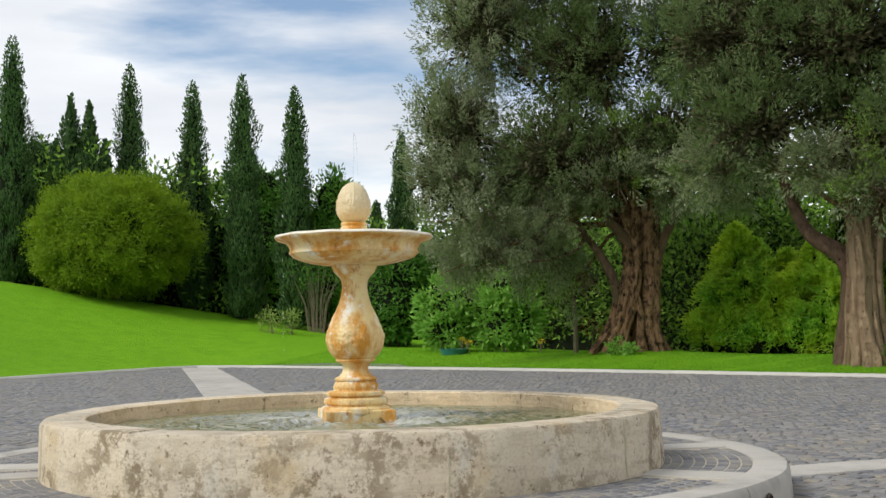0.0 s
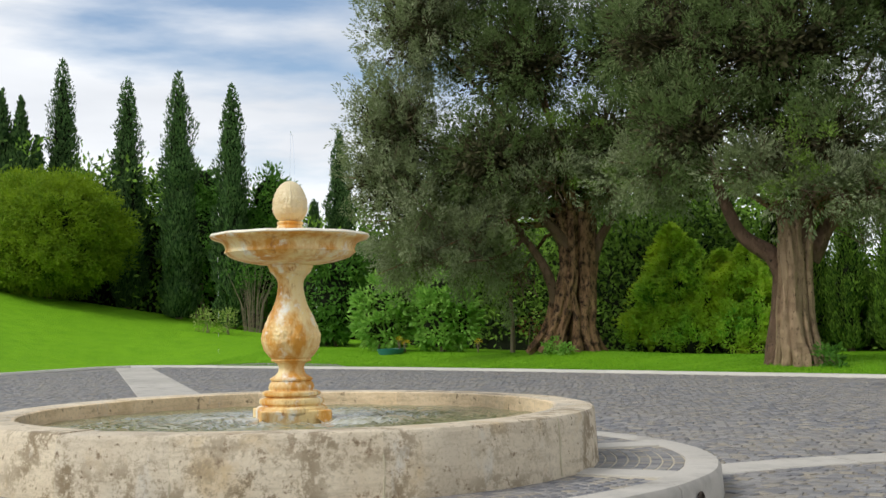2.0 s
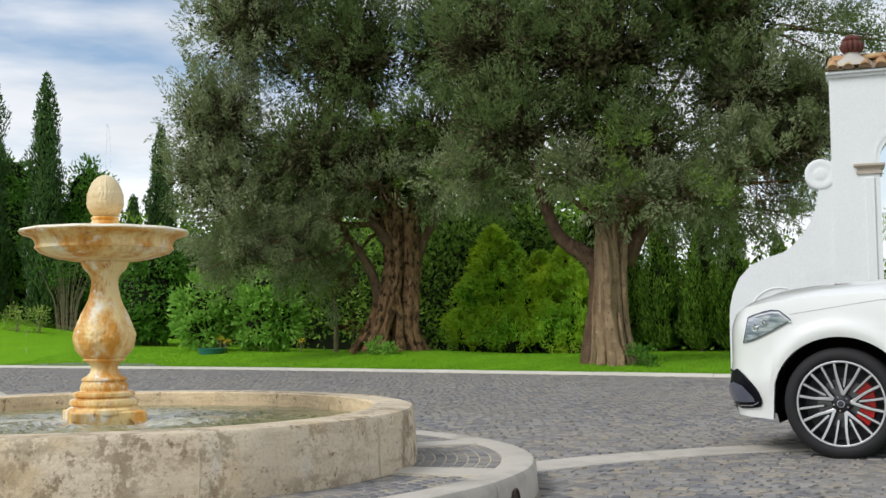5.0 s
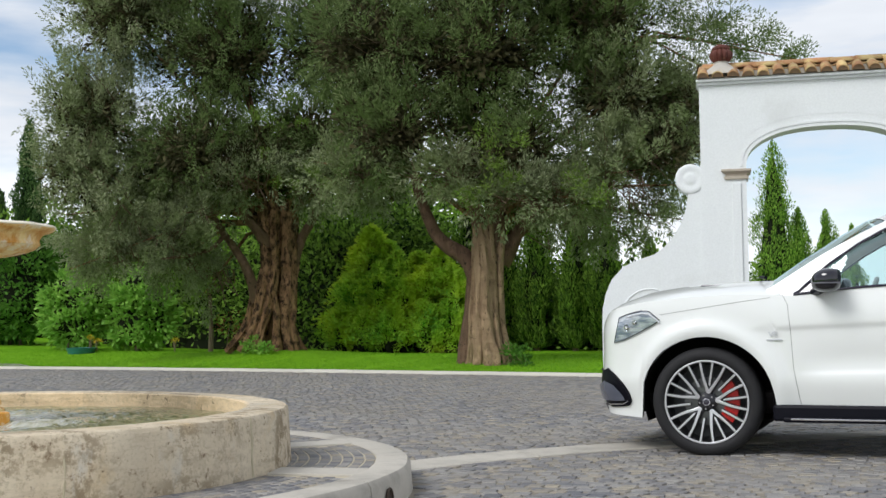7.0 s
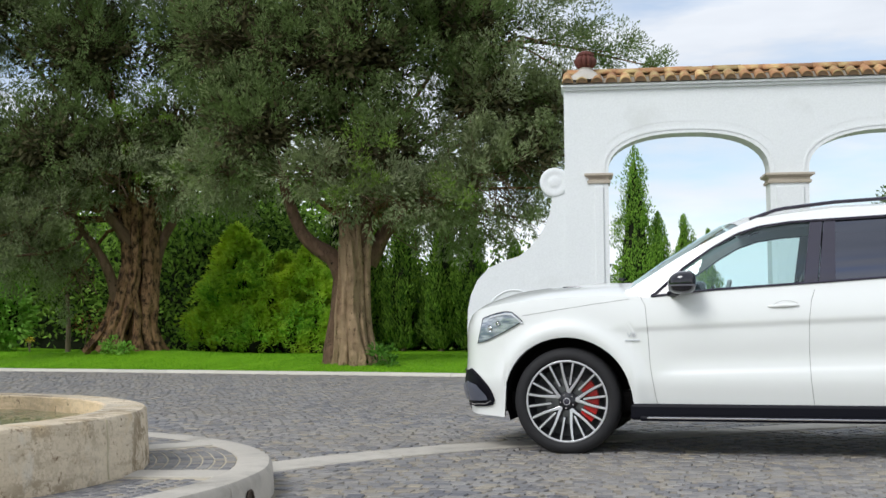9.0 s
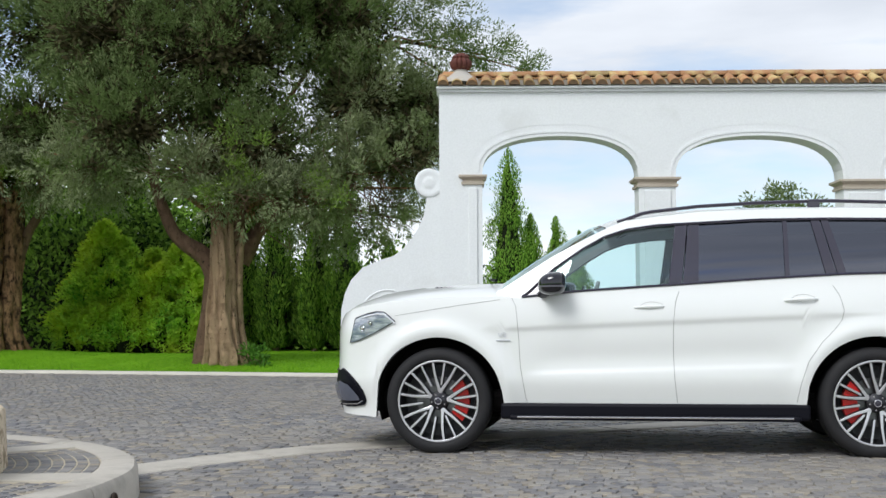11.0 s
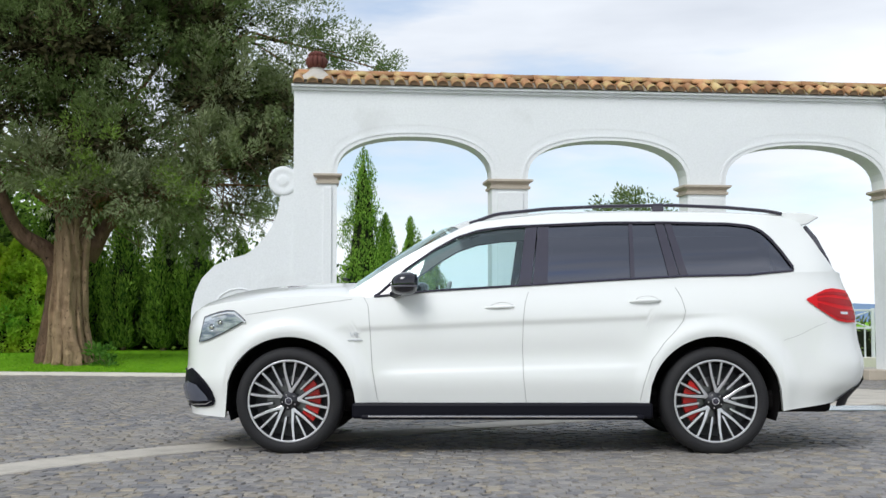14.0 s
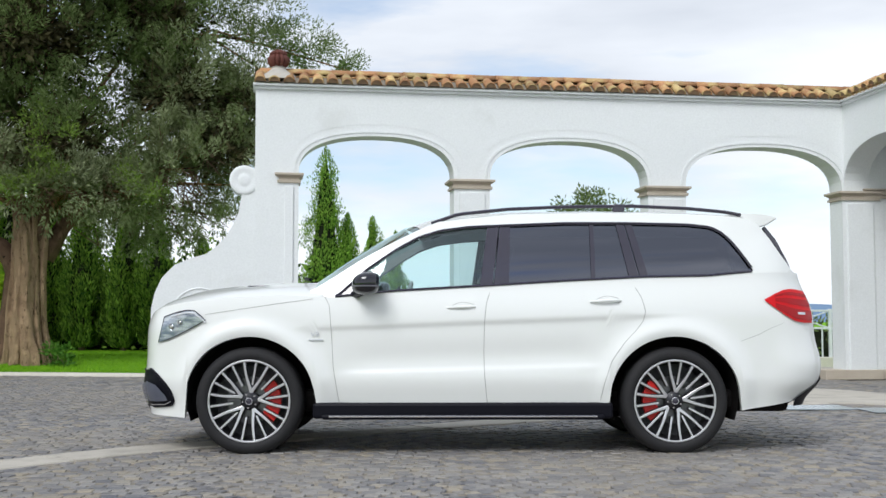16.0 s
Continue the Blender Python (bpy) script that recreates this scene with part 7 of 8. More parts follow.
def car():
    c = thing("car", "large pearl-white sport utility car parked on the setts", "car")
    part("body", lower_body(), PAINT, c, smooth=True, angle=35)
    hood = part("bonnet", bonnet(), PAINT, c, smooth=True, angle=35)
    part("roof", roof_skin(), PAINT, c, smooth=True)
    belt, roof_, wlo, whi = (lambda x: lerp_table(BELT, x)), (lambda x: lerp_table(ROOF, x)), (lambda x: lerp_table(WIN_LO, x)), (lambda x: lerp_table(WIN_HI, x))
    # skin round the side windows: sill, header, screen pillar, rear quarter
    skin = joined(band_strip(0.60, 3.66, belt, wlo, rows=3), band_strip(0.60, 3.66, whi, roof_, rows=5), band_strip(0.42, 0.60, belt, roof_, rows=5), band_strip(3.66, 4.0, lambda x: lerp_table(BELT, x), roof_, rows=8))
    part("side_panel", mirrored(skin), PAINT, c, smooth=True, angle=30)
    for far in (0, 1):
        for b0, b1, t0, t1 in PILLARS:
            bm = bmesh.new()
            cols = []
            for q in np.linspace(0, 1, 4):
                col = []
                for k in np.linspace(0, 1, 8):
                    x = (b0 + (b1 - b0) * q) * (1 - k) + (t0 + (t1 - t0) * q) * k
                    z = wlo(x) + (max(whi(x), wlo(x) + 0.002) - wlo(x)) * k
                    y = side_y(x, z) + 0.002
                    col.append(bm.verts.new((x, y if not far else 2 * CAR_C - y, z)))
                cols.append(col)
            for a, b in zip(cols, cols[1:]):
                for k in range(7):
                    bm.faces.new([a[k], a[k + 1], b[k + 1], b[k]])
            part("window_pillar", bm, GLOSS_BLACK, c, "gloss black pillar", smooth=True)
        for edge_ in (wlo, whi):
            row = [(x, side_y(x, edge_(x)) - 0.002, edge_(x)) for x in np.linspace(0.605, 3.65, 90)]
            row = [(x, y if not far else 2 * CAR_C - y, z) for x, y, z in row]
            part("window_trim", tube(row, 0.0095, 6), GLOSS_BLACK, c, "black window trim", smooth=True)
    lining = band_strip(0.62, 3.5, lambda x: max(whi(x), belt(x) + 0.02), roof_, 0.022, rows=3)
    pair_of("pillar_lining", lining, CABIN_PALE, c, "grey cabin lining")
    for i, (x0, x1) in enumerate(PANES):
        for far in (0, 1):
            bm = band_strip(x0, x1, wlo, whi, 0.012, 0.03, 6)
            if far:
                for v_ in bm.verts:
                    v_.co.y = 2 * CAR_C - v_.co.y
            pane = part("side_window", bm, TINTED if i else CLEAR_GLASS, c, "dark privacy glass" if i else "clear front side window", smooth=True)
            pane.visible_shadow = i > 0
    ws = part("windscreen", windscreen(), CLEAR_GLASS, c, "raked windscreen", smooth=True)
    ws.visible_shadow = False
    # rear window, tail panel and spoiler
    rear = bmesh.new()
    cols = []
    for t in np.linspace(0, 1, 10):
        x, z = 3.76 + 0.22 * t, 1.66 - 0.36 * t
        y0 = side_y(x, z) + 0.02
        cols.append([rear.verts.new((x + 0.06 * (1 - (1 - q) ** 2), y0 + (CAR_C - y0) * q, z)) for q in np.linspace(0, 1, 8)])
    for a, b in zip(cols, cols[1:]):
        for k in range(7):
            rear.faces.new([a[k], b[k], b[k + 1], a[k + 1]])
    part("rear_window", mirrored(rear), GLOSS_BLACK, c, "dark rear window", smooth=True)
    strip = tube([(3.81, 0.33, 1.655), (3.87, 0.31, 1.55), (3.945, 0.28, 1.40), (3.995, 0.25, 1.295)], [0.014, 0.030, 0.024, 0.008], 8)
    pair_of("tailgate_trim", strip, GLOSS_BLACK, c, smooth=True)
    top = prism([(3.42, 1.735), (3.62, 1.757), (3.80, 1.752), (3.905, 1.728), (3.90, 1.715), (3.82, 1.665), (3.76, 1.650), (3.42, 1.69)], 0.285, 2 * CAR_C - 0.285)
    bmesh.ops.bevel(top, geom=[e for e in top.edges if e.calc_face_angle(0) > 0.7], offset=0.008, segments=2, affect="EDGES")
    part("roof_spoiler", top, PAINT, c, smooth=True)
    deck = bmesh.new()
    cols = []
    for i, p in enumerate(PLAN_PTS):
        if p.x < 3.9:
            continue
        e = skin_point(i, lerp_table(HIGH, p.x))
        cols.append([deck.verts.new((e.x + (min(4.0, e.x) - e.x) * q, e.y + (max(e.y, 0.2) - e.y) * q, e.z + 0.015 * q)) for q in (0, 0.5, 1)])
    for a, b in zip(cols, cols[1:]):
        for k in range(2):
            deck.faces.new([a[k], b[k], b[k + 1], a[k + 1]])
    bmesh.ops.remove_doubles(deck, verts=deck.verts, dist=0.0005)
    part("tailgate", mirrored(deck), PAINT, c, smooth=True)
    # roof rails
    for far in (0, 1):
        rail = []
        for x in np.linspace(1.30, 3.62, 40):
            z = lerp_table([(1.30, 1.672), (1.50, 1.742), (1.88, 1.782), (2.30, 1.800), (2.80, 1.806), (3.22, 1.788), (3.50, 1.762), (3.62, 1.742)], x)
            y = side_y(x, lerp_table(ROOF, x)) + 0.03
            rail.append((x, y if not far else 2 * CAR_C - y, z))
        r = part("roof_rail", tube(rail, 0.014, 8), GLOSS_BLACK, c, "black roof rail", smooth=True)
        for x in (2.70,):
            y = side_y(x, lerp_table(ROOF, x)) + 0.03
            part("rail_foot", box(0.09, 0.025, 0.06, (x, y if not far else 2 * CAR_C - y, lerp_table(ROOF, x) + 0.04), 0.01), GLOSS_BLACK, r)
    # sills, arch liners, underside
    for far in (0, 1):
        sill = box(2.16, 0.12, 0.115, (1.53, 0.045, 0.305), 0.02)
        board = box(2.02, 0.10, 0.035, (1.53, -0.005, 0.262), 0.012)
        strip = box(1.92, 0.012, 0.014, (1.53, -0.057, 0.268), 0.004)
        for name, bm, mat, label in (("sill", sill, BLACK_TRIM, "black sill panel"), ("running_board", board, BLACK_TRIM, ""), ("sill_strip", strip, CHROME, "bright strip along the running board")):
            if far:
                for v_ in bm.verts:
                    v_.co.y = 2 * CAR_C - v_.co.y
            part(name, bm, mat, c, label)
    part("underbody", joined(box(4.6, 1.5, 0.16, (1.65, CAR_C, 0.36), 0.04), box(2.0, 1.66, 0.30, (1.53, CAR_C, 0.42), 0.04), box(0.5, 1.2, 0.3, (-0.62, CAR_C, 0.42), 0.05), box(0.36, 1.3, 0.3, (3.85, CAR_C, 0.48), 0.05)), UNDER, c)
    for wx in WHEELS:
        for far in (0, 1):
            liner = bmesh.new()
            a_, b_ = [], []
            for t in np.linspace(-0.35, math.pi + 0.35, 26):
                xx, zz = wx + 0.462 * math.cos(t), 0.385 + 0.452 * math.sin(t)
                a_.append(liner.verts.new((xx, 0.035, zz)))
                b_.append(liner.verts.new((xx, 0.42, zz)))
            for k in range(25):
                liner.faces.new([a_[k], a_[k + 1], b_[k + 1], b_[k]])
            liner.faces.new(b_)
            if far:
                for v_ in liner.verts:
                    v_.co.y = 2 * CAR_C - v_.co.y
            part("arch_liner", liner, UNDER, c)
            wheel(c, wx, 0.012 if not far else 2 * CAR_C - 0.012, -1 if far else 1, wx < 1)
    # front: lamp, grille, intakes, splitter
    for far in (0, 1):
        lamp = lamp_unit()
        for name, bm, mat, label, under_ in lamp:
            if far:
                for v_ in bm.verts:
                    v_.co.y = 2 * CAR_C - v_.co.y
            if name == "headlight":
                body_ = part(name, bm, mat, c, label, smooth=True)
            else:
                part(name, bm, mat, body_, label, smooth=True)
        for name, bm, mat, label in side_bits():
            if far:
                for v_ in bm.verts:
                    v_.co.y = 2 * CAR_C - v_.co.y
            part(name, bm, mat, c, label, smooth=True)
        seat(c, 1.64, 0.50 if not far else 2 * CAR_C - 0.50, CABIN)
        mirror_unit(c, far)
    part("grille", box(0.05, 0.9, 0.30, (-0.885, CAR_C, 0.74), 0.02), BLACK_TRIM, c, "dark front grille")
    # cabin
    part("dashboard", box(0.42, 1.5, 0.22, (0.86, CAR_C, 1.02), 0.06), CABIN, c)
    ring = tube([(1.10 + 0.05 * math.sin(t), 0.52 + 0.18 * math.cos(t), 1.06 + 0.18 * math.sin(t)) for t in np.linspace(0, 2 * math.pi, 28)], 0.016, 6)
    part("steering_wheel", ring, CABIN_PALE, c, smooth=True)
    part("cabin_floor", box(1.9, 1.5, 0.06, (1.53, CAR_C, 0.60)), CABIN, c)
    # Upright panel added to keep the cabin dark behind the privacy glass.
    part("cabin_lining", box(1.9, 0.03, 0.42, (2.78, CAR_C + 0.1, 1.42)), CABIN, c)
    part("bonnet_vent", box(0.20, 0.10, 0.012, (0.02, 0.42, lerp_table(HIGH, 0.0) + 0.085), 0.004), GLOSS_BLACK, c, "black bonnet air outlet")
    wiper = tube([(0.40, 0.25, 1.255), (0.34, 0.5, 1.27), (0.30, 0.9, 1.285)], 0.012, 6)
    part("wiper", wiper, BLACK_TRIM, c)
    # the nose is a little shorter than its first draft: ease everything before the front axle back
    for ob in c.children_recursive:
        if ob.type == "MESH" and ob.parent.name.split(".")[0] != "wheel":
            for v_ in ob.data.vertices:
                if v_.co.x < -0.3:
                    v_.co.x = -0.3 + (v_.co.x + 0.3) * 0.92
    return c


def bowl_mat():
    """Headlight reflector behind its clear cover: sky reflections painted as slanted pale and dark streaks."""
    m, n, l, b = nodes_of("lamp_bowl")
    slant_ = n.new("ShaderNodeMapping")
    slant_.inputs["Rotation"].default_value = (0.0, radians(28), 0.0)
    slant_.inputs["Scale"].default_value = (3.0, 1.0, 11.0)
    l.new(position(n), slant_.inputs["Vector"])
    glint_streak = noise_out(n, l, 2.2, 5, 0.6, slant_.outputs["Vector"], 0.40, 0.56)
    facet = n.new("ShaderNodeTexVoronoi")
    facet.inputs["Scale"].default_value = 16.0
    l.new(position(n), facet.inputs["Vector"])
    l.new(mixed(n, l, glint_streak, (0.36, 0.41, 0.50), (0.96, 0.98, 1.0)), b.inputs["Base Color"])
    b.inputs["Metallic"].default_value, b.inputs["Roughness"].default_value = 0.1, 0.12
    bumped(n, l, b, facet.outputs["Color"], 0.5, 0.03)
    return m


def lamp_unit():
    """Slanted headlight on the nose's corner: housing, lens, projector, daylight strip."""
    at = flank_place
    top = [(-0.675, 0.978), (-0.611, 0.998), (-0.545, 1.015), (-0.477, 1.027), (-0.417, 1.023), (-0.375, 0.994), (-0.329, 0.957)]
    low = [(-0.715, 0.793), (-0.631, 0.814), (-0.568, 0.839), (-0.509, 0.864), (-0.45, 0.892), (-0.391, 0.921), (-0.329, 0.953)]
    def sheet(off, shrink=0.0):
        bm = bmesh.new()
        cols = []
        for (x0, z0), (x1, z1) in zip(top, low):
            mx, mz = (x0 + x1) / 2, (z0 + z1) / 2
            cols.append([bm.verts.new(at(x0 + (x1 - x0) * t + (mx - x0) * shrink * 0, (z0 + (z1 - z0) * t) * (1 - shrink) + mz * shrink, off)) for t in np.linspace(0, 1, 6)])
        for a, b in zip(cols, cols[1:]):
            for k in range(5):
                bm.faces.new([a[k], b[k], b[k + 1], a[k + 1]])
        return bm
    rows = [("headlight", sheet(0.006), bowl_mat(), "angular clear headlight", 0)]
    edge = [at(x, z, 0.010) for x, z in top] + [at(x, z, 0.010) for x, z in low[::-1]]
    rows.append(("bezel", tube(edge + [edge[0]], 0.0035, 6), GLOSS_BLACK, "dark bezel", 1))
    lens = sheet(0.016)
    rows.append(("lens", lens, LENS_GLASS, "clear cover glass", 1))
    for x, z, r in ((-0.60, 0.905, 0.024), (-0.53, 0.940, 0.019)):
        b_ = lathe([(0, 0.02), (r * 0.55, 0.016), (r * 0.62, 0.004), (r, 0.012), (r * 1.05, 0.0)], 24)
        c_ = at(x, z, 0.004)
        n_ = (at(x, z, 1.0) - at(x, z, 0.0)).normalized()
        bmesh.ops.rotate(b_, cent=(0, 0, 0), matrix=n_.to_track_quat("Z", "Y").to_matrix(), verts=b_.verts)
        bmesh.ops.translate(b_, vec=c_, verts=b_.verts)
        rows.append(("projector", b_, CHROME, "", 1))
    brow = tube([at(x, z - 0.018, 0.012) for x, z in top[1:]], 0.007, 6)
    rows.append(("light_strip", brow, plain("pale_strip", (0.75, 0.77, 0.8), 0.2), "pale daytime light strip", 1))
    return rows


def flank_patch(up, dn, off, steps=5, rows=7):
    """A sheet lying on the flank between an upper and a lower line of (x, z)."""
    bm = bmesh.new()
    cols = []
    for (ua, da), (ub, db) in zip(zip(up, dn), zip(up[1:], dn[1:])):
        for k in range(steps):
            t = k / steps
            cols.append(((ua[0] + (ub[0] - ua[0]) * t, ua[1] + (ub[1] - ua[1]) * t), (da[0] + (db[0] - da[0]) * t, da[1] + (db[1] - da[1]) * t)))
    cols.append((up[-1], dn[-1]))
    grid = [[bm.verts.new(flank_place(u[0] + (d[0] - u[0]) * q, u[1] + (d[1] - u[1]) * q, off)) for q in np.linspace(0, 1, rows)] for u, d in cols]
    for a, b in zip(grid, grid[1:]):
        for k in range(rows - 1):
            bm.faces.new([a[k], b[k], b[k + 1], a[k + 1]])
    bmesh.ops.remove_doubles(bm, verts=bm.verts, dist=0.0003)
    return bm


def side_bits():
    """Door lines, handles, badge, intake, tail lamp, bumper end; near side."""
    out = []
    out.append(("shut_line", seam([(0.53, 1.125), (0.565, 1.06), (0.575, 0.95), (0.583, 0.85), (0.595, 0.62), (0.63, 0.40), (0.64, 0.365)]), SHUT, ""))
    out.append(("shut_line", seam([(1.725, 1.155), (1.70, 1.08), (1.685, 0.95), (1.68, 0.75), (1.685, 0.55), (1.70, 0.40), (1.705, 0.365)]), SHUT, ""))
    out.append(("shut_line", seam([(2.785, 1.19), (2.825, 1.12), (2.85, 1.02), (2.835, 0.95), (2.78, 0.88), (2.70, 0.80), (2.60, 0.66), (2.545, 0.50), (2.52, 0.38)]), SHUT, ""))
    out.append(("shut_line", seam([(-0.33, 0.995), (-0.1, 1.03), (0.2, 1.075), (0.45, 1.108)], 0.0013), SHUT, ""))
    out.append(("shut_line", seam([(3.55, 0.805), (3.68, 0.85), (3.78, 0.90), (3.88, 0.935)], [0.0008, 0.001, 0.001, 0.0008]), SHUT, ""))
    for x, z in ((1.515, 1.045), (2.56, 1.09)):
        # Grey outline stands for the shading of a hollow that is not modelled.
        out.append(("handle_cup", seam([(x + 0.02 + 0.085 * math.cos(t), z - 0.002 + (0.040 if math.sin(t) > 0 else 0.026) * math.sin(t)) for t in np.linspace(-0.5, 3.3, 20)], [0.0011] * 20), SHUT, "grey line painted for shading behind the handle"))
        out.append(("door_handle", tube([(x - 0.11, -0.006, z - 0.004), (x - 0.08, -0.020, z), (x, -0.026, z + 0.004), (x + 0.08, -0.022, z + 0.006), (x + 0.115, -0.004, z + 0.008)], [0.007, 0.010, 0.011, 0.010, 0.007], 8), PAINT, ""))
    # bumper intake at the corner
    up = [(-0.90, 0.585), (-0.777, 0.597), (-0.706, 0.551), (-0.644, 0.491), (-0.607, 0.439), (-0.588, 0.387)]
    dn = [(-0.90, 0.318), (-0.772, 0.326), (-0.702, 0.331), (-0.642, 0.337), (-0.605, 0.346), (-0.587, 0.371)]
    out.append(("side_intake", flank_patch(up, dn, 0.004), BLACK_TRIM, "black side air intake with a grey fin"))
    edge = [flank_place(x, z, 0.008) for x, z in up] + [flank_place(x, z, 0.008) for x, z in dn[::-1]]
    out.append(("intake_edge", tube(edge, 0.009, 8), BLACK_TRIM, ""))
    fin_up = [(-0.90, 0.46), (-0.80, 0.51), (-0.72, 0.485), (-0.645, 0.40)]
    fin_dn = [(-0.90, 0.365), (-0.80, 0.365), (-0.72, 0.365), (-0.64, 0.372)]
    out.append(("intake_fin", flank_patch(fin_up, fin_dn, 0.018), FIN_GREY, "grey fin"))
    out.append(("intake_blade", tube([flank_place(x, z, 0.016) for x, z in ((-0.90, 0.335), (-0.78, 0.338), (-0.66, 0.346), (-0.605, 0.37))], 0.007, 6), CHROME, ""))
    # badge: number and a line of small letters as a bar
    badge = bmesh.new()
    for pts in ([(0, 0.03), (0.008, 0.03), (0.018, 0.008), (0.028, 0.03), (0.036, 0.03), (0.022, 0), (0.014, 0)],):
        badge.faces.new([badge.verts.new((0.432 + x, -0.012, 0.838 + z)) for x, z in pts])
    for z0 in (0.0, 0.0165):
        ring_ = [(0.482 + 0.011 * math.cos(t), -0.012, 0.8465 + z0 + 0.0075 * math.sin(t)) for t in np.linspace(0, 2 * math.pi, 14)]
        badge = joined(badge, tube(ring_, 0.0022, 5, False))
    badge = joined(badge, box(0.105, 0.004, 0.011, (0.472, -0.012, 0.813), 0.002))
    out.append(("wing_badge", badge, BADGE, "small silver V8 lettering on the wing"))
    # tail lamp wrapped round the corner
    up = [(3.73, 1.105), (3.813, 1.146), (3.895, 1.176), (3.966, 1.185), (4.04, 1.180), (4.12, 1.17)]
    dn = [(3.73, 1.097), (3.811, 1.039), (3.891, 0.986), (3.961, 0.949), (4.034, 0.936), (4.12, 0.935)]
    def between(a, b):
        return [(u[0] + (d[0] - u[0]) * a, u[1] + (d[1] - u[1]) * a) for u, d in zip(up, dn)][1:], [(u[0] + (d[0] - u[0]) * b, u[1] + (d[1] - u[1]) * b) for u, d in zip(up, dn)][1:]
    out.append(("tail_lamp", flank_patch(up, dn, 0.012), RED_LENS, "wide red tail lamp"))
    out.append(("lamp_band", flank_patch(*between(0.10, 0.20), 0.015), DEEP_RED, ""))
    out.append(("lamp_band", flank_patch(*between(0.30, 0.50), 0.015), DEEP_RED, ""))
    out.append(("lamp_band", flank_patch(*between(0.62, 0.92), 0.015), DEEP_RED, ""))
    out.append(("lamp_mark", flank_patch([(3.985, 1.015), (4.05, 1.012)], [(3.985, 0.997), (4.05, 0.994)], 0.017), CHROME, ""))
    bm = bmesh.new()
    cols = []
    for i, p in enumerate(PLAN_PTS):
        if p.x < 3.98 or p.y > 0.9:
            continue
        t = (PLAN_PTS[i + 1] - PLAN_PTS[i - 1]).normalized()
        hi = 0.36 + (p.x - 3.98) * 0.75
        cols.append([bm.verts.new((q.x + t.y * 0.014, q.y - t.x * 0.014, z)) for z in np.linspace(0.325, max(0.345, min(hi, 0.56)), 5) for q in (skin_point(i, z),)])
    for a, b in zip(cols, cols[1:]):
        for k in range(4):
            bm.faces.new([a[k], b[k], b[k + 1], a[k + 1]])
    out.append(("rear_apron", bm, BLACK_TRIM, "black rear bumper corner"))
    return out


def mirror_unit(parent, far):
    shell = bmesh.new()
    bmesh.ops.create_icosphere(shell, subdivisions=4, radius=1)
    for v_ in shell.verts:
        x, y, z = v_.co
        k = 1 - 0.25 * max(0, -x)
        v_.co = Vector((0.835 + math.copysign(abs(x) ** 0.65, x) * 0.098, -0.13 + y * 0.105 * k, 1.215 + math.copysign(abs(z) ** 0.62, z) * 0.082 * k + 0.01 * x))
    band_ = box(0.185, 0.215, 0.010, (0.835, -0.13, 1.195), 0.004)
    arm = tube([(0.74, 0.06, 1.14), (0.77, -0.02, 1.145), (0.80, -0.09, 1.16)], [0.03, 0.028, 0.03], 8)
    rows = [("wing_mirror", shell, MIRROR_BLACK, "gloss black wing mirror"), ("turn_lamp", band_, GREY_PLASTIC, ""), ("arm", arm, BLACK_TRIM, "")]
    top = None
    for name, bm, mat, label in rows:
        if far:
            for v_ in bm.verts:
                v_.co.y = 2 * CAR_C - v_.co.y
        ob = part(name, bm, mat, top or parent, label, smooth=True)
        top = top or ob




car()

# ---- hewn setts near the camera's side of the court ----
def sett_block(w, d, h, r):
    """Corner offsets of one hewn sett: foot, shoulder, worn top."""
    j = r.uniform(0.9, 1.06, (4, 2))
    q = np.array([(-1, -1), (1, -1), (1, 1), (-1, 1)]) * np.array([w / 2, d / 2]) * j
    return np.concatenate([np.c_[q, np.zeros(4)], np.c_[q * 0.97, np.full(4, h * 0.74)], np.c_[q * 0.88, np.full(4, h)]])


SETT_FACES = np.array([(0, 1, 5, 4), (1, 2, 6, 5), (2, 3, 7, 6), (3, 0, 4, 7), (4, 5, 9, 8), (5, 6, 10, 9), (6, 7, 11, 10), (7, 4, 8, 11), (8, 9, 10, 11)])


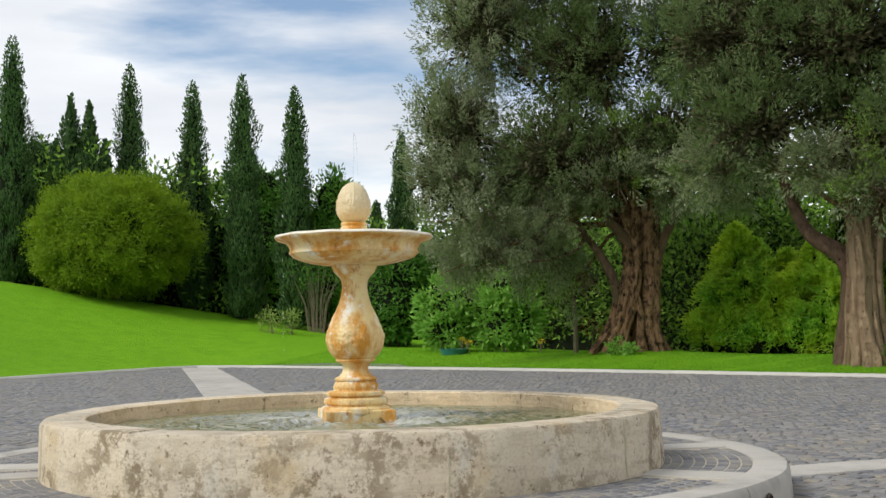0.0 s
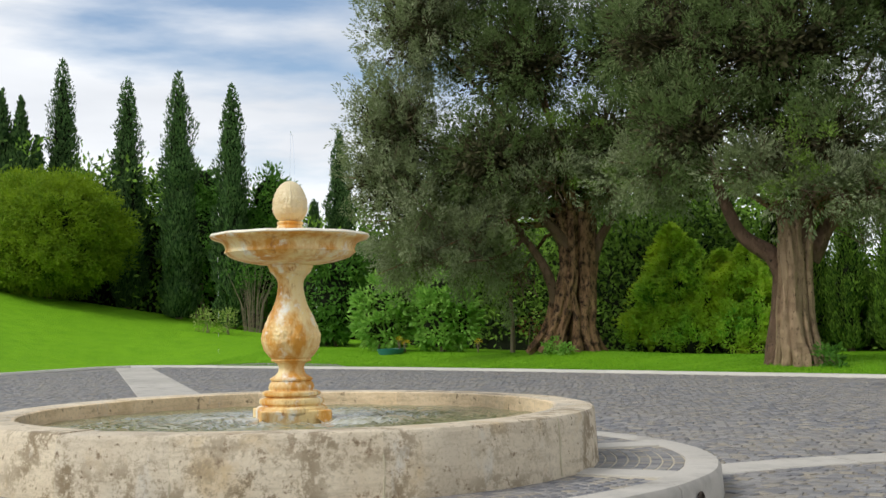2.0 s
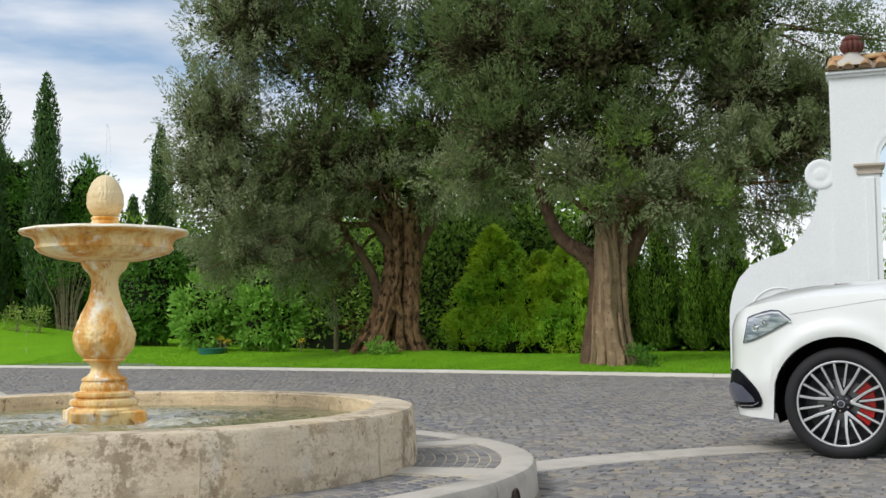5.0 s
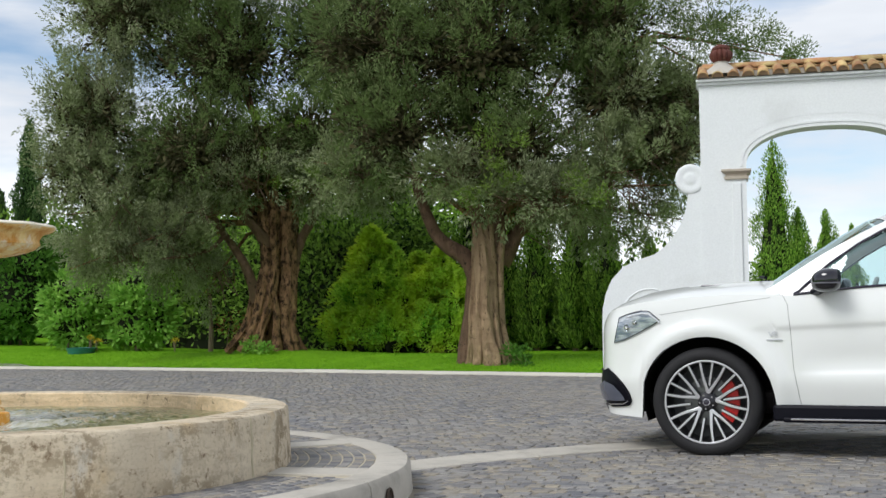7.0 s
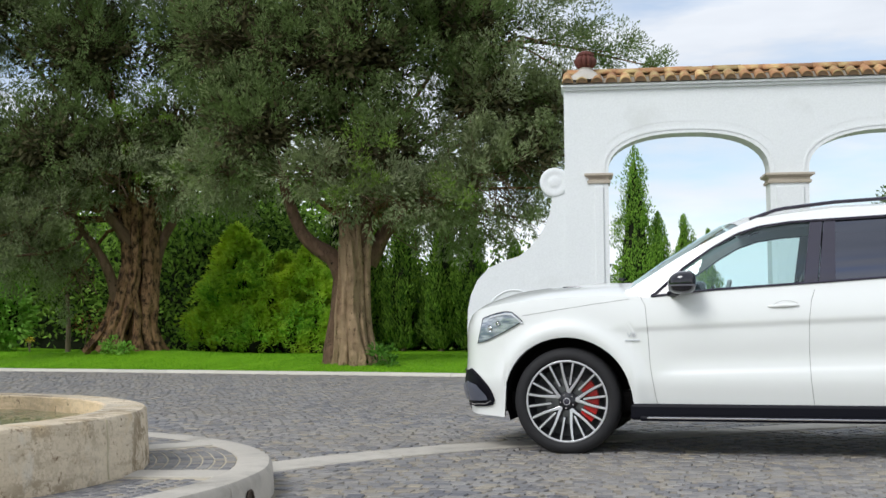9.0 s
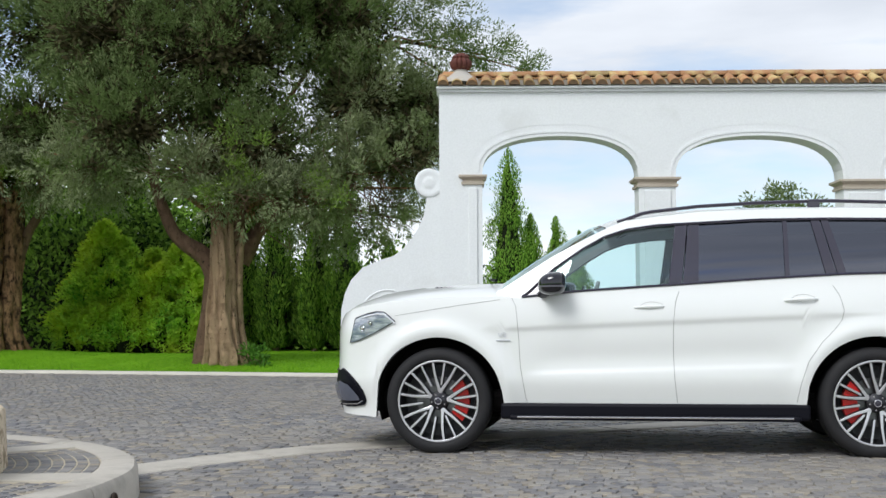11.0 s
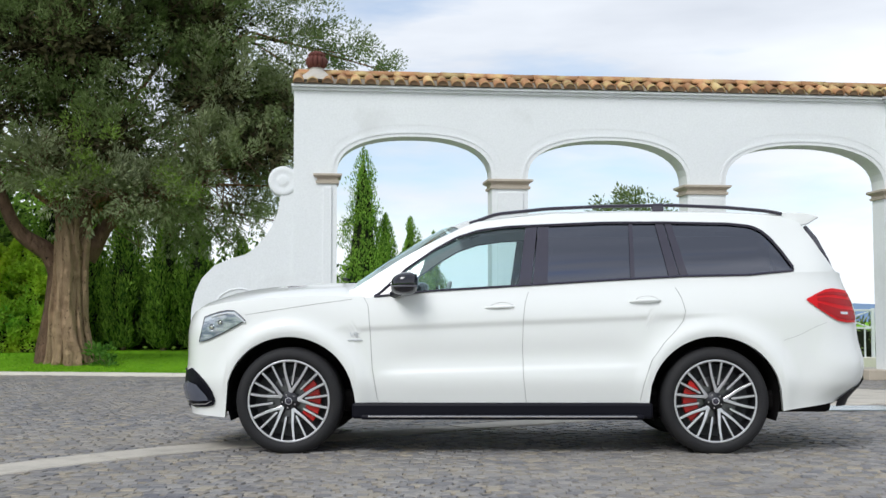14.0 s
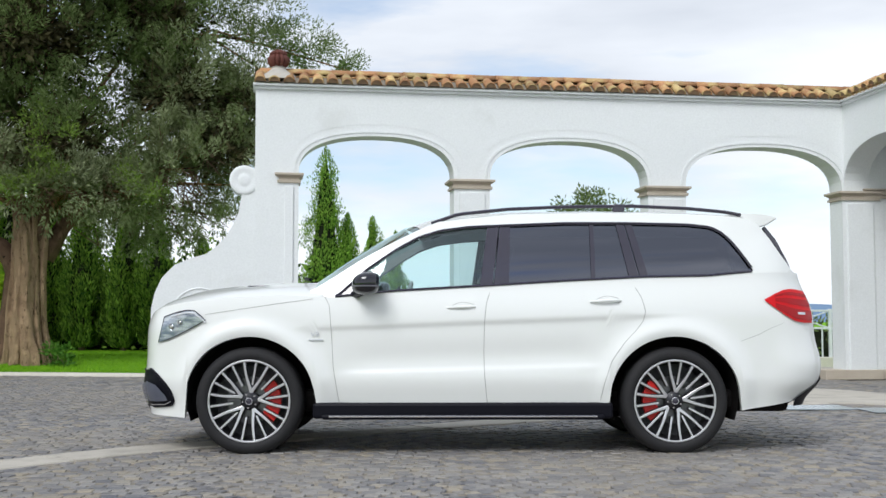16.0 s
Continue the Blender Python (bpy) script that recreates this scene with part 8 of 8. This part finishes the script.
def court_setts():
    """Setts in bowed courses over the court; the nearest are parts, the rest one mesh."""
    r = np.random.default_rng(11)
    pitch, fan = 0.102, 1.25
    ex, ey = zip(*[q for q in EDGE if -25.5 < q[0] < 13 and q[1] > 9])
    verts, faces, near = [], [], []
    for i in range(int(32.4 / pitch)):
        x0 = -24.4 + i * pitch
        f = ((x0 + 28.6) % fan) / fan * 2 - 1
        bow, slope = 0.30 * math.sqrt(max(0.0, 1 - f * f * 0.92)), -0.25 * f
        end = float(np.interp(x0, ex, ey)) - 0.30
        for j in range(int(20 / pitch)):
            x, y = x0 + (j % 2) * pitch * 0.45 + r.uniform(-0.018, 0.018), -6.2 + j * pitch + bow + r.uniform(-0.010, 0.010)
            if math.hypot(x - FX, y - FY) < STEP_R + 0.06 or y > end or y < -9.3 + (1.25 - x) * 0.585:
                continue
            w, d, h = pitch * r.uniform(0.84, 0.98), pitch * r.uniform(0.86, 0.98), 0.0140 + r.uniform(-0.0035, 0.004)
            a = math.atan(slope) + r.uniform(-0.12, 0.12)
            c, s = math.cos(a), math.sin(a)
            if -0.4 < x < 2.4 and -2.3 < y < -1.25 and len(near) < 290:
                near.append((x, y, a, w, d))
                continue
            b = sett_block(w, d, h, r)
            b[:, :2] = b[:, :2] @ np.array([[c, s], [-s, c]])
            faces.append((SETT_FACES if y < 3 and x > -6 else SETT_FACES[4:]) + 12 * len(verts))
            verts.append(b + np.array([x, y, -0.0125]))
    me = raw_mesh("setts", np.concatenate(verts), np.concatenate(faces))
    me.materials.append(SETT)
    rest = new("setts", me)
    rest.parent = COURT
    tagged(rest, "grey basalt setts in bowed courses", kind="stuff")
    kinds = [raw_mesh("sett", sett_block(0.100, 0.098, 0.019, r), SETT_FACES) for _ in range(5)]
    for k in kinds:
        k.materials.append(SETT_PIECE)
    for n, (x, y, a, w, d) in enumerate(near):
        ob = new("sett", kinds[n % 5])
        ob.parent = COURT
        ob.location, ob.rotation_euler, ob.scale = (x, y, -0.0125), (0, 0, a), (w / 0.1, d / 0.1, 1)


def piece_sett():
    m, n, l, b = nodes_of("basalt_sett_piece")
    at = position(n)
    l.new(sett_shade(n, l, n.new("ShaderNodeObjectInfo").outputs["Random"], at), b.inputs["Base Color"])
    b.inputs["Roughness"].default_value = 0.62
    bumped(n, l, b, noise_out(n, l, 38, 5, 0.6, at), 0.4, 0.01)
    return m


SETT_PIECE = piece_sett()
court_setts()
beds = bmesh.new()
face = beds.faces.new([beds.verts.new((x, y, -0.0045)) for x, y in ((7.9, -5.85), (8.0, 12.6), (-23.9, 12.6), (-23.9, 5.9), (-4.2, -5.85))])
bed = part("joint_sand", beds, MORTAR, COURT)
tagged(bed, "sandy joints between the setts")


def step_setts():
    """Small setts in scalloped rows between the step's spoke slabs."""
    r = np.random.default_rng(4)
    kinds = [raw_mesh("sett", sett_block(0.060, 0.058, 0.0185, r), SETT_FACES) for _ in range(4)]
    for k in kinds:
        k.materials.append(SETT_PIECE)
    verts, faces, count = [], [], 0
    turn = 0.0
    for i in range(196):
        a = radians(-180 + i * 360 / 196)
        for j in range(10):
            rad = RIM_R - 0.06 + j * 0.066
            aa = a + 0.045 * math.sin(j / 8 * math.pi)
            if rad > STEP_R - 0.225 or min(abs((math.degrees(aa) - q + 180) % 360 - 180) for q in SPOKES) * rad * 0.01745 < 0.19:
                continue
            if -70 < math.degrees(aa) < 80 and count < 280:
                ob = new("sett", kinds[(i * 3 + j) % 4])
                ob.parent = step
                ob.location, ob.rotation_euler = (rad * math.cos(aa), rad * math.sin(aa), STEP_Z - 0.028), (0, 0, aa + r.uniform(-0.1, 0.1))
                count += 1
            else:
                b = sett_block(0.060, 0.058, 0.0185, r)
                c, s = math.cos(aa), math.sin(aa)
                b[:, :2] = b[:, :2] @ np.array([[c, s], [-s, c]])
                faces.append(SETT_FACES + 12 * len(verts))
                verts.append(b + np.array([rad * c, rad * s, STEP_Z - 0.028]))
    me = raw_mesh("setts", np.concatenate(verts), np.concatenate(faces))
    me.materials.append(SETT)
    rest = new("sett_paving", me)
    rest.parent = step
    tagged(rest, "small setts between the spokes", kind="stuff")


step_setts()
